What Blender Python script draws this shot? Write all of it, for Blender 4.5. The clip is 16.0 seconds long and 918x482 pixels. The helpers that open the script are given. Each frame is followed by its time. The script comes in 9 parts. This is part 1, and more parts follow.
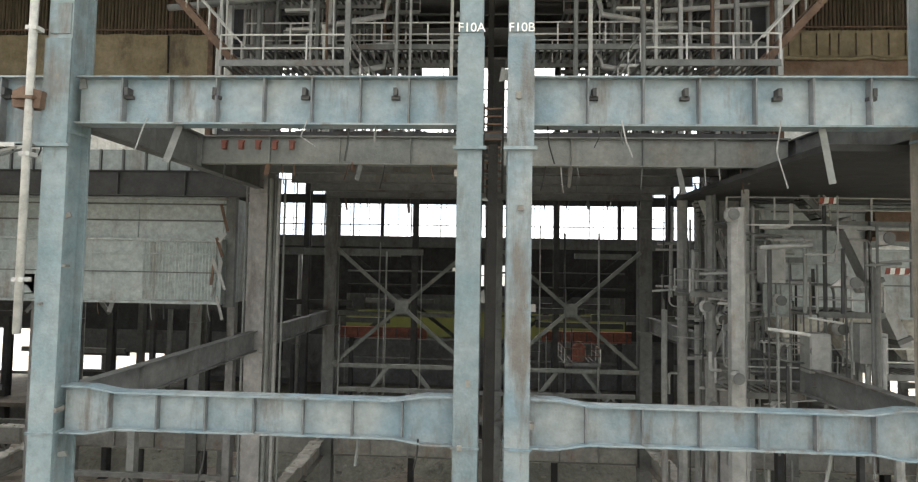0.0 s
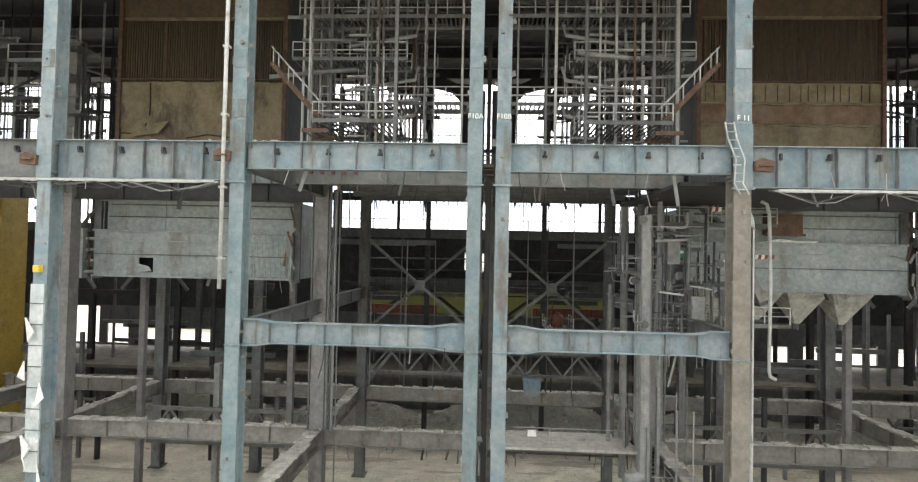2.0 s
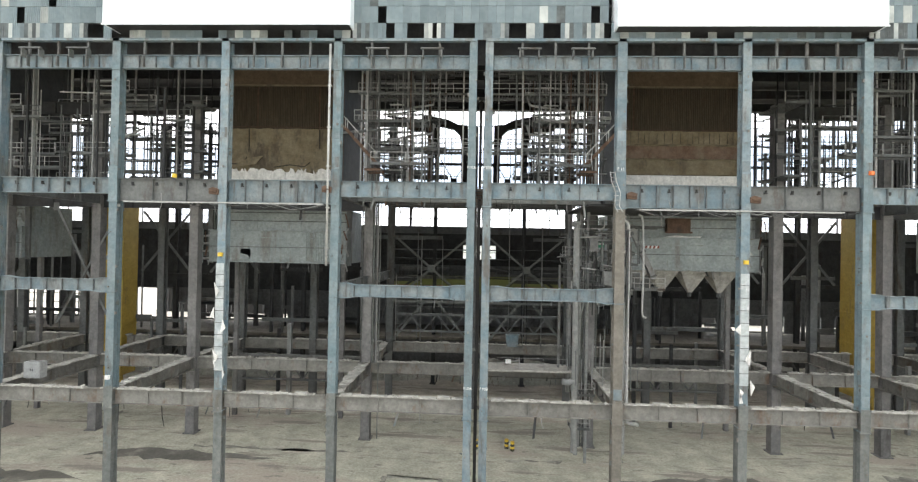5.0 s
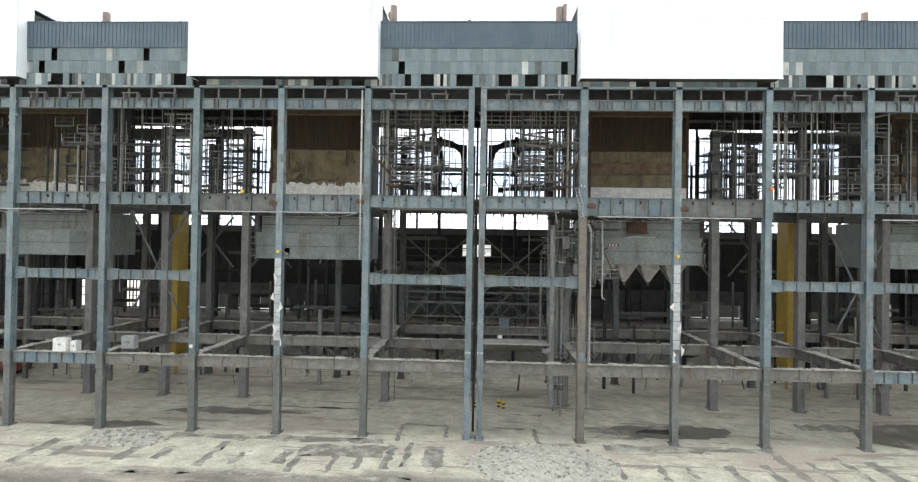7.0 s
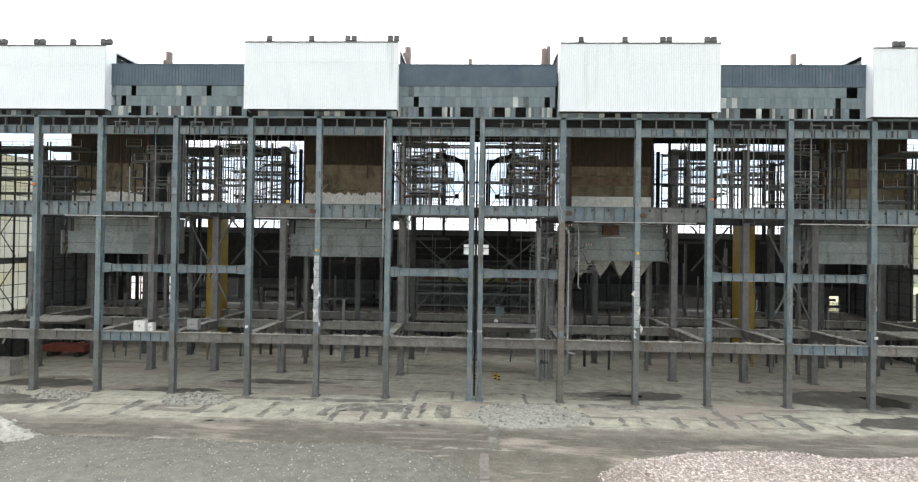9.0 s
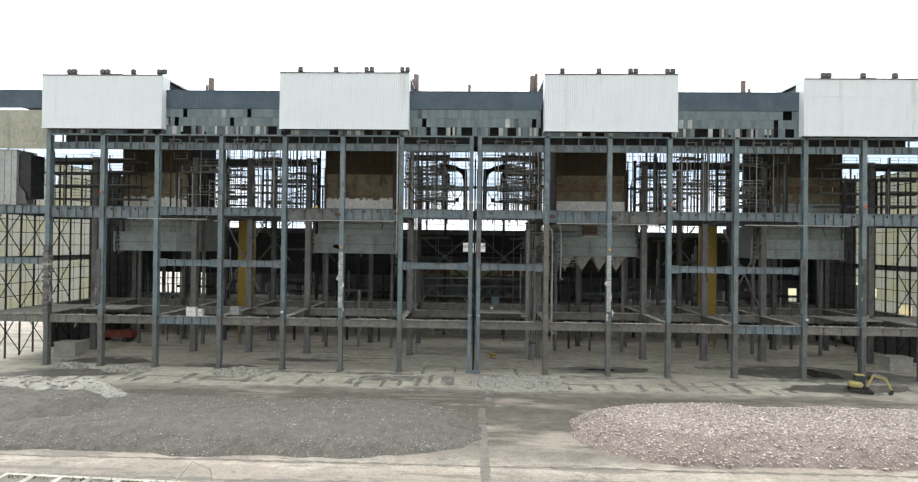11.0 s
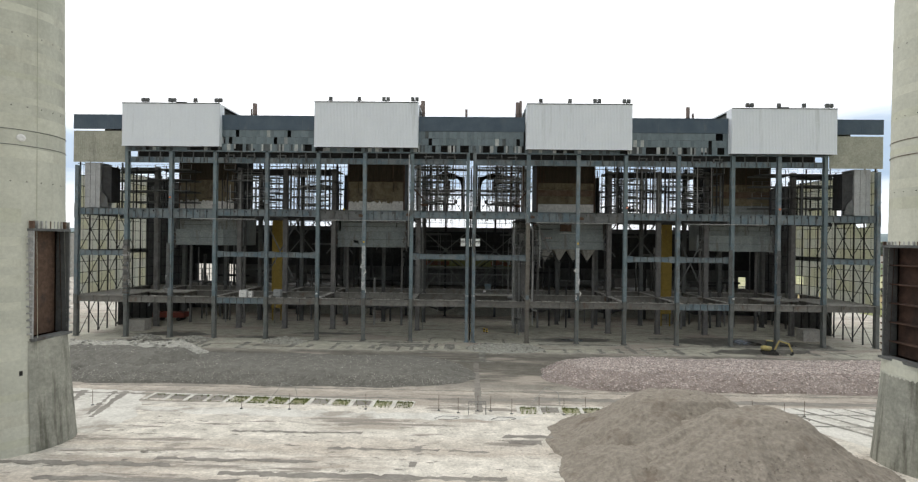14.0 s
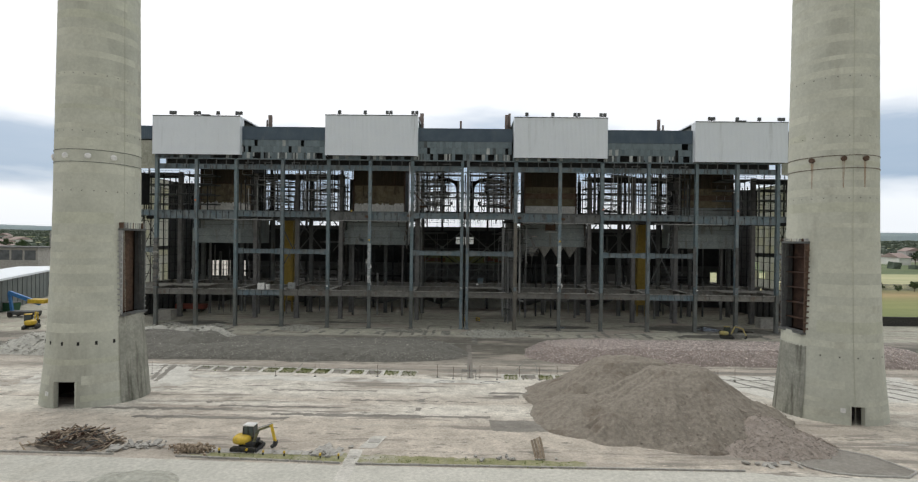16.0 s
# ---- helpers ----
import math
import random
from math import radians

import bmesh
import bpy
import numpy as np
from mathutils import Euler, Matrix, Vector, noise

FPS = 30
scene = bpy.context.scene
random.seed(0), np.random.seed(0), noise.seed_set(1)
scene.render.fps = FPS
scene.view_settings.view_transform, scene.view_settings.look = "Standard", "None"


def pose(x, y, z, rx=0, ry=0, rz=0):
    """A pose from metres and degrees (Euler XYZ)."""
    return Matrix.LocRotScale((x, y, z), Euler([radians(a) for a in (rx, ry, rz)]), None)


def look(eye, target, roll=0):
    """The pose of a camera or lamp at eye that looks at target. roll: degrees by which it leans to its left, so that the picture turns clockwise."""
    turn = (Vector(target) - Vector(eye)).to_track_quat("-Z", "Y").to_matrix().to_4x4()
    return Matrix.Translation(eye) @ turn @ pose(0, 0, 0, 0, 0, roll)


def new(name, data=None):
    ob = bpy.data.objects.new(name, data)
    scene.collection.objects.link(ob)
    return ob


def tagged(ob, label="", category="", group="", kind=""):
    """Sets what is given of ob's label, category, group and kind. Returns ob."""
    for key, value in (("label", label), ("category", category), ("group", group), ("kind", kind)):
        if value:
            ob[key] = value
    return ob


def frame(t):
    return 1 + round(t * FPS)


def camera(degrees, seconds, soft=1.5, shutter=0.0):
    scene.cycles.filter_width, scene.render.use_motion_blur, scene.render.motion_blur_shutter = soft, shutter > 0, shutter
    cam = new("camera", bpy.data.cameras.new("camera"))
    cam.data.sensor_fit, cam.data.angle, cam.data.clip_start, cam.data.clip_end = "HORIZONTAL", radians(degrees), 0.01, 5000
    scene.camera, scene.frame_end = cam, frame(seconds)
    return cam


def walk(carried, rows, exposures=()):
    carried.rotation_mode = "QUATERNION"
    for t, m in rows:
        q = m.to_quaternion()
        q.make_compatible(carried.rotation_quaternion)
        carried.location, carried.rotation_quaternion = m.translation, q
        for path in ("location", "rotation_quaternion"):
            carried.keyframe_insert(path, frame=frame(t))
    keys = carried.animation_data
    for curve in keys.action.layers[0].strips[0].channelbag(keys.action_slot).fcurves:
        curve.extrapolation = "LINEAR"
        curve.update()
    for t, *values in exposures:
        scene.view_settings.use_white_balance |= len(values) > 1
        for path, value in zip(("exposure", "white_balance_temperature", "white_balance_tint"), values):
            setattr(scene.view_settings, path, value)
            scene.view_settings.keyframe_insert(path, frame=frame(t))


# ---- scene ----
cam = camera(84.0, 16.0, soft=1.25)
PATH = [
    (0, (-0.302, -13.846, 22.151), (-0.394, -11.85, 22.239), 1.0),
    (0.5, (-0.228, -15.982, 22.096), (-0.333, -13.986, 22.176), 1.0),
    (1, (-0.182, -18.72, 22.053), (-0.293, -16.724, 22.118), 1.4),
    (1.5, (-0.181, -21.635, 22.013), (-0.286, -19.638, 22.07), 1.3),
    (2, (-0.145, -24.683, 21.999), (-0.245, -22.686, 22.046), 1.2),
    (2.5, (-0.099, -27.607, 21.979), (-0.196, -25.609, 22.017), 1.2),
    (3, (-0.031, -30.78, 21.967), (-0.124, -28.783, 21.998), 1.1),
    (3.5, (0.054, -33.964, 21.968), (-0.036, -31.966, 21.992), 1.1),
    (4, (0.13, -37.258, 21.988), (0.043, -35.26, 22.007), 1.1),
    (4.2, (0.153, -38.572, 21.986), (0.066, -36.574, 22.003), 1.1),
    (6.3, (0.295, -52.417, 21.801), (0.216, -50.419, 21.822), 0.9),
    (6.5, (0.304, -53.825, 21.796), (0.227, -51.826, 21.813), 0.9),
    (7, (0.312, -57.487, 21.778), (0.236, -55.489, 21.796), 0.9),
    (7.5, (0.293, -61.037, 21.76), (0.219, -59.038, 21.78), 0.8),
    (8, (0.25, -64.571, 21.741), (0.176, -62.573, 21.76), 0.8),
    (8.5, (0.183, -68.04, 21.721), (0.11, -66.042, 21.739), 0.8),
    (9, (0.079, -71.581, 21.698), (0.01, -69.583, 21.716), 0.8),
    (9.2, (0.044, -72.986, 21.692), (-0.023, -70.987, 21.708), 0.8),
    (11.3, (-0.187, -87.588, 21.498), (-0.244, -85.589, 21.511), 0.7),
    (11.5, (-0.164, -89.037, 21.489), (-0.221, -87.038, 21.499), 0.7),
    (12, (-0.023, -92.736, 21.452), (-0.08, -90.737, 21.458), 0.7),
    (12.5, (0.045, -96.408, 21.398), (-0.009, -94.409, 21.403), 0.7),
    (13, (-0.024, -100.031, 21.334), (-0.076, -98.032, 21.337), 0.8),
    (13.5, (-0.131, -103.553, 21.279), (-0.178, -101.553, 21.282), 0.7),
    (14, (-0.197, -107.002, 21.221), (-0.239, -105.002, 21.221), 0.7),
    (14.5, (-0.171, -110.399, 21.174), (-0.209, -108.399, 21.174), 0.7),
    (15, (-0.105, -113.778, 21.132), (-0.139, -111.778, 21.132), 0.7),
    (15.5, (0.009, -116.994, 21.076), (-0.02, -114.994, 21.074), 0.7),
    (16, (0.139, -120.229, 21.024), (0.115, -118.229, 21.02), 0.7),
]
walk(cam, [(t, look(eye, target, roll)) for t, eye, target, roll in PATH],
     exposures=[(0, 1.6, 6750, 10), (3, 1.58, 6600, 10), (4, 1.55, 6550, 10), (7, 1.1, 6350, 10), (9, 0.8, 6350, 10), (12.5, 0.14, 6350, 10), (14, -0.2, 6400, 10), (16, -0.56, 6400, 10)])

# ---- world, sun, exposure ----
world = bpy.data.worlds.new("overcast_sky")
scene.world = world
world.use_nodes = True
wn = world.node_tree.nodes
wl = world.node_tree.links
wn.clear()
w_out = wn.new("ShaderNodeOutputWorld")
w_bg = wn.new("ShaderNodeBackground")
w_sky = wn.new("ShaderNodeTexSky")
w_sky.sky_type = "NISHITA"
w_sky.sun_disc = False
w_sky.sun_elevation = radians(48)
w_sky.sun_rotation = radians(-37)
w_sky.air_density, w_sky.dust_density = 1.0, 4.0
w_tc = wn.new("ShaderNodeTexCoord")
w_sep = wn.new("ShaderNodeSeparateXYZ")
w_map = wn.new("ShaderNodeMapping")
w_map.inputs["Scale"].default_value = (1.6, 1.6, 7.0)
w_noise = wn.new("ShaderNodeTexNoise")
w_noise.inputs["Scale"].default_value = 1.7
w_noise.inputs["Detail"].default_value = 7.0
w_add = wn.new("ShaderNodeMath")
w_add.operation = "MULTIPLY_ADD"
w_add.inputs[1].default_value = 0.26
w_ramp = wn.new("ShaderNodeValToRGB")
w_ramp.color_ramp.elements[0].position = 0.10
w_ramp.color_ramp.elements[0].color = (0.84, 0.87, 0.90, 1)
w_ramp.color_ramp.elements[1].position = 0.44
w_ramp.color_ramp.elements[1].color = (1.02, 1.02, 1.0, 1)
for pos, c in ((0.18, (0.88, 0.91, 0.94, 1)), (0.24, (0.36, 0.46, 0.58, 1)), (0.29, (0.42, 0.51, 0.62, 1)), (0.34, (0.9, 0.92, 0.94, 1))):
    w_ramp.color_ramp.elements.new(pos).color = c
w_gain = wn.new("ShaderNodeMix")
w_gain.data_type = "RGBA"
w_gain.blend_type = "MULTIPLY"
w_gain.inputs[0].default_value = 1.0
w_gain.inputs[7].default_value = (11.5, 11.5, 11.5, 1)
w_mix = wn.new("ShaderNodeMix")
w_mix.data_type = "RGBA"
w_mix.inputs[0].default_value = 0.9
wl.new(w_tc.outputs["Generated"], w_sep.inputs[0])
wl.new(w_tc.outputs["Generated"], w_map.inputs[0])
wl.new(w_map.outputs[0], w_noise.inputs["Vector"])
wl.new(w_noise.outputs["Fac"], w_add.inputs[0])
wl.new(w_sep.outputs["Z"], w_add.inputs[2])
wl.new(w_add.outputs[0], w_ramp.inputs[0])
wl.new(w_ramp.outputs[0], w_gain.inputs[6])
wl.new(w_sky.outputs[0], w_mix.inputs[6])
wl.new(w_gain.outputs[2], w_mix.inputs[7])
# the cloud cover is thinner, and brighter, on the far side of the building
w_dim = wn.new("ShaderNodeMapRange")
w_dim.inputs[1].default_value, w_dim.inputs[2].default_value = -0.9, 0.35
w_dim.inputs[3].default_value, w_dim.inputs[4].default_value = 0.43, 1.0
wl.new(w_sep.outputs["Y"], w_dim.inputs[0])
w_side = wn.new("ShaderNodeMix")
w_side.data_type, w_side.blend_type = "RGBA", "MULTIPLY"
w_side.inputs[0].default_value = 1.0
wl.new(w_mix.outputs[2], w_side.inputs[6])
wl.new(w_dim.outputs[0], w_side.inputs[7])
wl.new(w_side.outputs[2], w_bg.inputs[0])
w_bg.inputs[1].default_value = 0.15
wl.new(w_bg.outputs[0], w_out.inputs[0])

sun_data = bpy.data.lights.new("sun", "SUN")
sun_data.energy, sun_data.angle, sun_data.color = 0.9, radians(25), (1.0, 0.97, 0.92)
sun = new("sun", sun_data)
sun.matrix_world = look((-45, 60, 120), (0, 0, 0))


# ---- materials ----
def mat(name, c1, c2, rough=0.7, scale=1.5, c3=None, amount=0.5, s3=0.35, streak=1.0, bump=0.25, metal=0.0, fine=14.0, jitter=0.0, spec=0.4, island=False, grime=0.22):
    """Two tones broken by noise, a third tone in patches or streaks, small dirt over both, fine grain in the relief."""
    m = bpy.data.materials.new(name)
    m.use_nodes = True
    n, l = m.node_tree.nodes, m.node_tree.links
    bsdf = n["Principled BSDF"]
    tc = n.new("ShaderNodeTexCoord")
    info = n.new("ShaderNodeObjectInfo")
    off = n.new("ShaderNodeVectorMath")
    off.operation = "MULTIPLY_ADD"
    off.inputs[1].default_value = (37.0, 53.0, 29.0)
    l.new(info.outputs["Random"], off.inputs[0])
    l.new(tc.outputs["Object"], off.inputs[2])
    n1 = n.new("ShaderNodeTexNoise")
    n1.inputs["Scale"].default_value = scale
    n1.inputs["Detail"].default_value = 6.0
    n1.inputs["Roughness"].default_value = 0.62
    l.new(off.outputs[0], n1.inputs["Vector"])
    r1 = n.new("ShaderNodeMapRange")
    r1.inputs[1].default_value, r1.inputs[2].default_value = 0.36, 0.64
    l.new(n1.outputs["Fac"], r1.inputs[0])
    mix = n.new("ShaderNodeMix")
    mix.data_type = "RGBA"
    mix.inputs[6].default_value = (*c1, 1)
    mix.inputs[7].default_value = (*c2, 1)
    l.new(r1.outputs[0], mix.inputs[0])
    col = mix.outputs[2]
    if c3:
        mp = n.new("ShaderNodeMapping")
        mp.inputs["Scale"].default_value = (1, 1, 1 / streak)
        l.new(off.outputs[0], mp.inputs[0])
        n3 = n.new("ShaderNodeTexNoise")
        n3.inputs["Scale"].default_value = s3
        n3.inputs["Detail"].default_value = 8.0
        n3.inputs["Roughness"].default_value = 0.68
        l.new(mp.outputs[0], n3.inputs["Vector"])
        r3 = n.new("ShaderNodeMapRange")
        lo = 0.72 - 0.34 * amount
        r3.inputs[1].default_value, r3.inputs[2].default_value = lo, lo + 0.13
        l.new(n3.outputs["Fac"], r3.inputs[0])
        mix3 = n.new("ShaderNodeMix")
        mix3.data_type = "RGBA"
        l.new(r3.outputs[0], mix3.inputs[0])
        l.new(col, mix3.inputs[6])
        mix3.inputs[7].default_value = (*c3, 1)
        col = mix3.outputs[2]
    grit = n.new("ShaderNodeTexNoise")
    grit.inputs["Scale"].default_value = 3.1
    grit.inputs["Detail"].default_value = 9.0
    grit.inputs["Roughness"].default_value = 0.72
    l.new(off.outputs[0], grit.inputs["Vector"])
    gr = n.new("ShaderNodeMapRange")
    gr.inputs[1].default_value, gr.inputs[2].default_value = 0.32, 0.68
    gr.inputs[3].default_value, gr.inputs[4].default_value = 1 - grime, 1 + grime * 0.9
    l.new(grit.outputs["Fac"], gr.inputs[0])
    worn = n.new("ShaderNodeHueSaturation")
    l.new(gr.outputs[0], worn.inputs["Value"])
    l.new(col, worn.inputs["Color"])
    col = worn.outputs[0]
    if jitter:
        hsv = n.new("ShaderNodeHueSaturation")
        jr = n.new("ShaderNodeMapRange")
        jr.inputs[3].default_value, jr.inputs[4].default_value = 1 - jitter, 1 + jitter
        l.new(n.new("ShaderNodeNewGeometry").outputs["Random Per Island"] if island else info.outputs["Random"], jr.inputs[0])
        l.new(jr.outputs[0], hsv.inputs["Value"])
        l.new(col, hsv.inputs["Color"])
        col = hsv.outputs[0]
    l.new(col, bsdf.inputs["Base Color"])
    nf = n.new("ShaderNodeTexNoise")
    nf.inputs["Scale"].default_value = fine
    nf.inputs["Detail"].default_value = 5.0
    l.new(off.outputs[0], nf.inputs["Vector"])
    rr = n.new("ShaderNodeMapRange")
    rr.inputs[3].default_value, rr.inputs[4].default_value = max(0.05, rough - 0.12), min(1, rough + 0.12)
    l.new(nf.outputs["Fac"], rr.inputs[0])
    l.new(rr.outputs[0], bsdf.inputs["Roughness"])
    if bump:
        bp = n.new("ShaderNodeBump")
        bp.inputs["Strength"].default_value = bump
        bp.inputs["Distance"].default_value = 0.05
        l.new(nf.outputs["Fac"], bp.inputs["Height"])
        l.new(bp.outputs[0], bsdf.inputs["Normal"])
    bsdf.inputs["Metallic"].default_value = metal
    bsdf.inputs["Specular IOR Level"].default_value = spec
    return m


BLUE = mat("pale_blue_paint", (0.128, 0.184, 0.216), (0.214, 0.243, 0.249), 0.6, 0.55, (0.112, 0.108, 0.1), 0.55, 1.1, 5.0, jitter=0.16, grime=0.2)
BLUE_DEEP = mat("blue_paint", (0.129, 0.182, 0.202), (0.182, 0.224, 0.237), 0.6, 0.8, (0.112, 0.11, 0.103), 0.52, 0.9, 4.5, jitter=0.1, grime=0.2)
GREY_STEEL = mat("weathered_grey_steel", (0.1, 0.106, 0.106), (0.141, 0.146, 0.142), 0.75, 0.9, (0.071, 0.0593, 0.0497), 0.5, 0.5, 3.0, jitter=0.15)
BROWN_STEEL = mat("dusty_brown_steel", (0.102, 0.105, 0.102), (0.141, 0.142, 0.139), 0.85, 1.0, (0.073, 0.0663, 0.0645), 0.5, 0.5, 2.0, jitter=0.12)
RUST = mat("rust", (0.0829, 0.0511, 0.0357), (0.132, 0.0844, 0.058), 0.85, 2.0, (0.0594, 0.0438, 0.0372), 0.5, 1.0, 1.5)
# dark enough to put the deep hall's shade into the steel itself
DARK_STEEL = mat("dark_grey_steel", (0.0287, 0.0296, 0.0314), (0.0459, 0.0468, 0.0471), 0.75, 1.0, (0.0287, 0.0222, 0.0188), 0.5, 0.6, 2.0, jitter=0.2)
PIPE_GREY = mat("grey_pipe_paint", (0.202, 0.209, 0.205), (0.274, 0.274, 0.266), 0.55, 1.4, (0.143, 0.118, 0.0971), 0.45, 0.7, 3.0, jitter=0.2)
RAIL = mat("pale_rail_paint", (0.329, 0.335, 0.326), (0.423, 0.423, 0.407), 0.6, 2.0, (0.211, 0.189, 0.161), 0.4, 1.0, 1.0, jitter=0.15)
CONCRETE = mat("broken_concrete", (0.342, 0.332, 0.304), (0.475, 0.456, 0.418), 0.92, 1.2, (0.228, 0.218, 0.199), 0.5, 0.6, bump=0.6, fine=6)
COLUMN_CASING = mat("concrete_column_casing", (0.153, 0.152, 0.149), (0.209, 0.203, 0.198), 0.9, 0.8, (0.0961, 0.0905, 0.086), 0.55, 0.4, 3.0, bump=0.4, jitter=0.1)
TUBE_BROWN = mat("scorched_boiler_tube", (0.0546, 0.0424, 0.0295), (0.0856, 0.0681, 0.0448), 0.8, 0.5, (0.0357, 0.0284, 0.0211), 0.5, 0.4, 6.0, jitter=0.1)
REFRACTORY = mat("tan_refractory", (0.162, 0.13, 0.0782), (0.226, 0.19, 0.128), 0.92, 0.7, (0.0918, 0.0764, 0.0562), 0.6, 0.45, 2.5, bump=0.7, fine=5, jitter=0.08)
REFRACTORY_RED = mat("red_brown_refractory", (0.117, 0.0723, 0.0479), (0.178, 0.128, 0.0926), 0.92, 0.7, (0.167, 0.133, 0.0926), 0.6, 0.5, 1.5, bump=0.7, fine=5, jitter=0.1)
LAGGING = mat("torn_white_lagging", (0.594, 0.594, 0.572), (0.778, 0.767, 0.734), 0.85, 1.5, (0.41, 0.367, 0.313), 0.4, 0.8, bump=0.6)
DUCT = mat("grey_green_duct_sheet", (0.24, 0.276, 0.274), (0.304, 0.333, 0.329), 0.6, 0.5, (0.191, 0.184, 0.169), 0.55, 0.7, 7.0, jitter=0.06, grime=0.27)
SILVER = mat("silver_duct_sheet", (0.36, 0.37, 0.37), (0.45, 0.46, 0.455), 0.5, 0.6, (0.27, 0.26, 0.24), 0.45, 0.6, 3.0, metal=0.2, bump=0.15)
WHITE_CLAD = mat("white_cladding", (0.775, 0.82, 0.86), (0.80, 0.845, 0.88), 0.5, 0.3, (0.64, 0.68, 0.70), 0.42, 0.6, 14.0, bump=0.03, grime=0.03)
NAVY = mat("dark_blue_cladding", (0.066, 0.0973, 0.132), (0.0959, 0.132, 0.166), 0.5, 0.3, (0.132, 0.156, 0.172), 0.4, 0.3, 3.0, bump=0.1, grime=0.08)
PANEL = mat("weathered_grey_panel", (0.158, 0.205, 0.225), (0.205, 0.252, 0.27), 0.65, 0.6, (0.233, 0.254, 0.247), 0.3, 0.8, 3.0, jitter=0.13, grime=0.08)
PANEL_PALE = mat("pale_translucent_panel", (0.342, 0.37, 0.366), (0.475, 0.494, 0.475), 0.5, 0.8, (0.266, 0.275, 0.257), 0.4, 0.8, 3.0, jitter=0.3, grime=0.08)
CREAM = mat("cream_cladding", (0.352, 0.359, 0.291), (0.444, 0.444, 0.367), 0.6, 0.5, (0.275, 0.275, 0.23), 0.4, 0.5, 4.0)
CHIMNEY = mat("chimney_concrete", (0.474, 0.484, 0.411), (0.578, 0.584, 0.498), 0.9, 0.25, (0.415, 0.415, 0.35), 0.55, 0.16, 5.0, bump=0.25, fine=3, grime=0.1)
CHIMNEY_BAND = mat("chimney_lift_concrete", (0.515, 0.52, 0.435), (0.613, 0.619, 0.524), 0.9, 0.3, (0.445, 0.441, 0.366), 0.5, 0.2, 5.0, bump=0.25, fine=3, grime=0.1)
BLACK = mat("blackened_iron", (0.016, 0.016, 0.016), (0.028, 0.0264, 0.024), 0.85, 1.0)
YELLOW = mat("yellow_machine_paint", (0.62, 0.42, 0.04), (0.70, 0.49, 0.06), 0.45, 2.0, (0.40, 0.30, 0.10), 0.35, 1.5, bump=0.1)
YELLOW_DULL = mat("dull_yellow_paint", (0.315, 0.217, 0.0375), (0.375, 0.262, 0.0525), 0.6, 1.0, (0.188, 0.15, 0.0675), 0.4, 0.5, 4.0)
RED_PAINT = mat("red_machine_paint", (0.20, 0.05, 0.035), (0.27, 0.07, 0.045), 0.55, 1.5, (0.2, 0.09, 0.06), 0.4)
RED_DUSTY = mat("dusty_red_oxide_steel", (0.13, 0.038, 0.026), (0.18, 0.06, 0.04), 0.7, 1.0, (0.06, 0.045, 0.04), 0.55, 0.8)
RUBBER = mat("black_rubber", (0.03, 0.03, 0.028), (0.075, 0.072, 0.062), 0.85, 4.0)
BLUE_MACHINE = mat("bright_blue_paint", (0.05, 0.18, 0.42), (0.07, 0.22, 0.5), 0.45, 2.0)
WHITE_PAINT = mat("white_paint", (0.70, 0.70, 0.68), (0.78, 0.78, 0.76), 0.5, 2.0, (0.5, 0.48, 0.44), 0.35, 1.0)
ORANGE = mat("orange_paint", (0.70, 0.17, 0.05), (0.75, 0.22, 0.07), 0.5, 2.0)
HOUSE_WALL = mat("plastered_house_wall", (0.56, 0.55, 0.52), (0.70, 0.69, 0.66), 0.85, 0.1, jitter=0.25, grime=0.08)
HOUSE_ROOF = mat("clay_house_roof", (0.28, 0.215, 0.195), (0.36, 0.285, 0.26), 0.85, 0.3, jitter=0.35, grime=0.08)
WOOD = mat("grey_broken_timber", (0.22, 0.17, 0.12), (0.34, 0.28, 0.21), 0.9, 3.0, jitter=0.3)
LEAF = mat("dull_green_leaf", (0.042, 0.072, 0.0264), (0.072, 0.108, 0.042), 0.8, 0.5, jitter=0.25)
WEED = mat("yellow_green_weed", (0.13, 0.17, 0.05), (0.20, 0.23, 0.08), 0.85, 1.0, jitter=0.2)
SOIL = mat("brown_crushed_soil", (0.222, 0.196, 0.16), (0.288, 0.256, 0.212), 0.96, 2.6, (0.174, 0.144, 0.113), 0.55, 0.3, bump=1.0, fine=7)
GRAVEL_DARK = mat("dark_grey_gravel", (0.138, 0.133, 0.116), (0.192, 0.188, 0.164), 0.96, 1.0, (0.274, 0.27, 0.235), 0.25, 2.5, bump=1.0, fine=7)
GRAVEL_PINK = mat("pinkish_crushed_brick", (0.27, 0.225, 0.2), (0.38, 0.325, 0.3), 0.95, 2.5, (0.2, 0.16, 0.14), 0.45, 0.5, bump=0.8, fine=5, jitter=0.2, island=True)
STONE = mat("rubble_stone", (0.33, 0.325, 0.29), (0.48, 0.47, 0.42), 0.92, 2.0, jitter=0.4, island=True)
GRAVEL_STONE = mat("grey_gravel_stone", (0.27, 0.262, 0.232), (0.46, 0.445, 0.395), 0.95, 2.0, jitter=0.55, island=True)
TAN_STEEL = mat("dust_caked_tan_steel", (0.143, 0.133, 0.113), (0.197, 0.182, 0.157), 0.9, 0.6, (0.141, 0.138, 0.13), 0.5, 0.3, 4.0, bump=0.3)
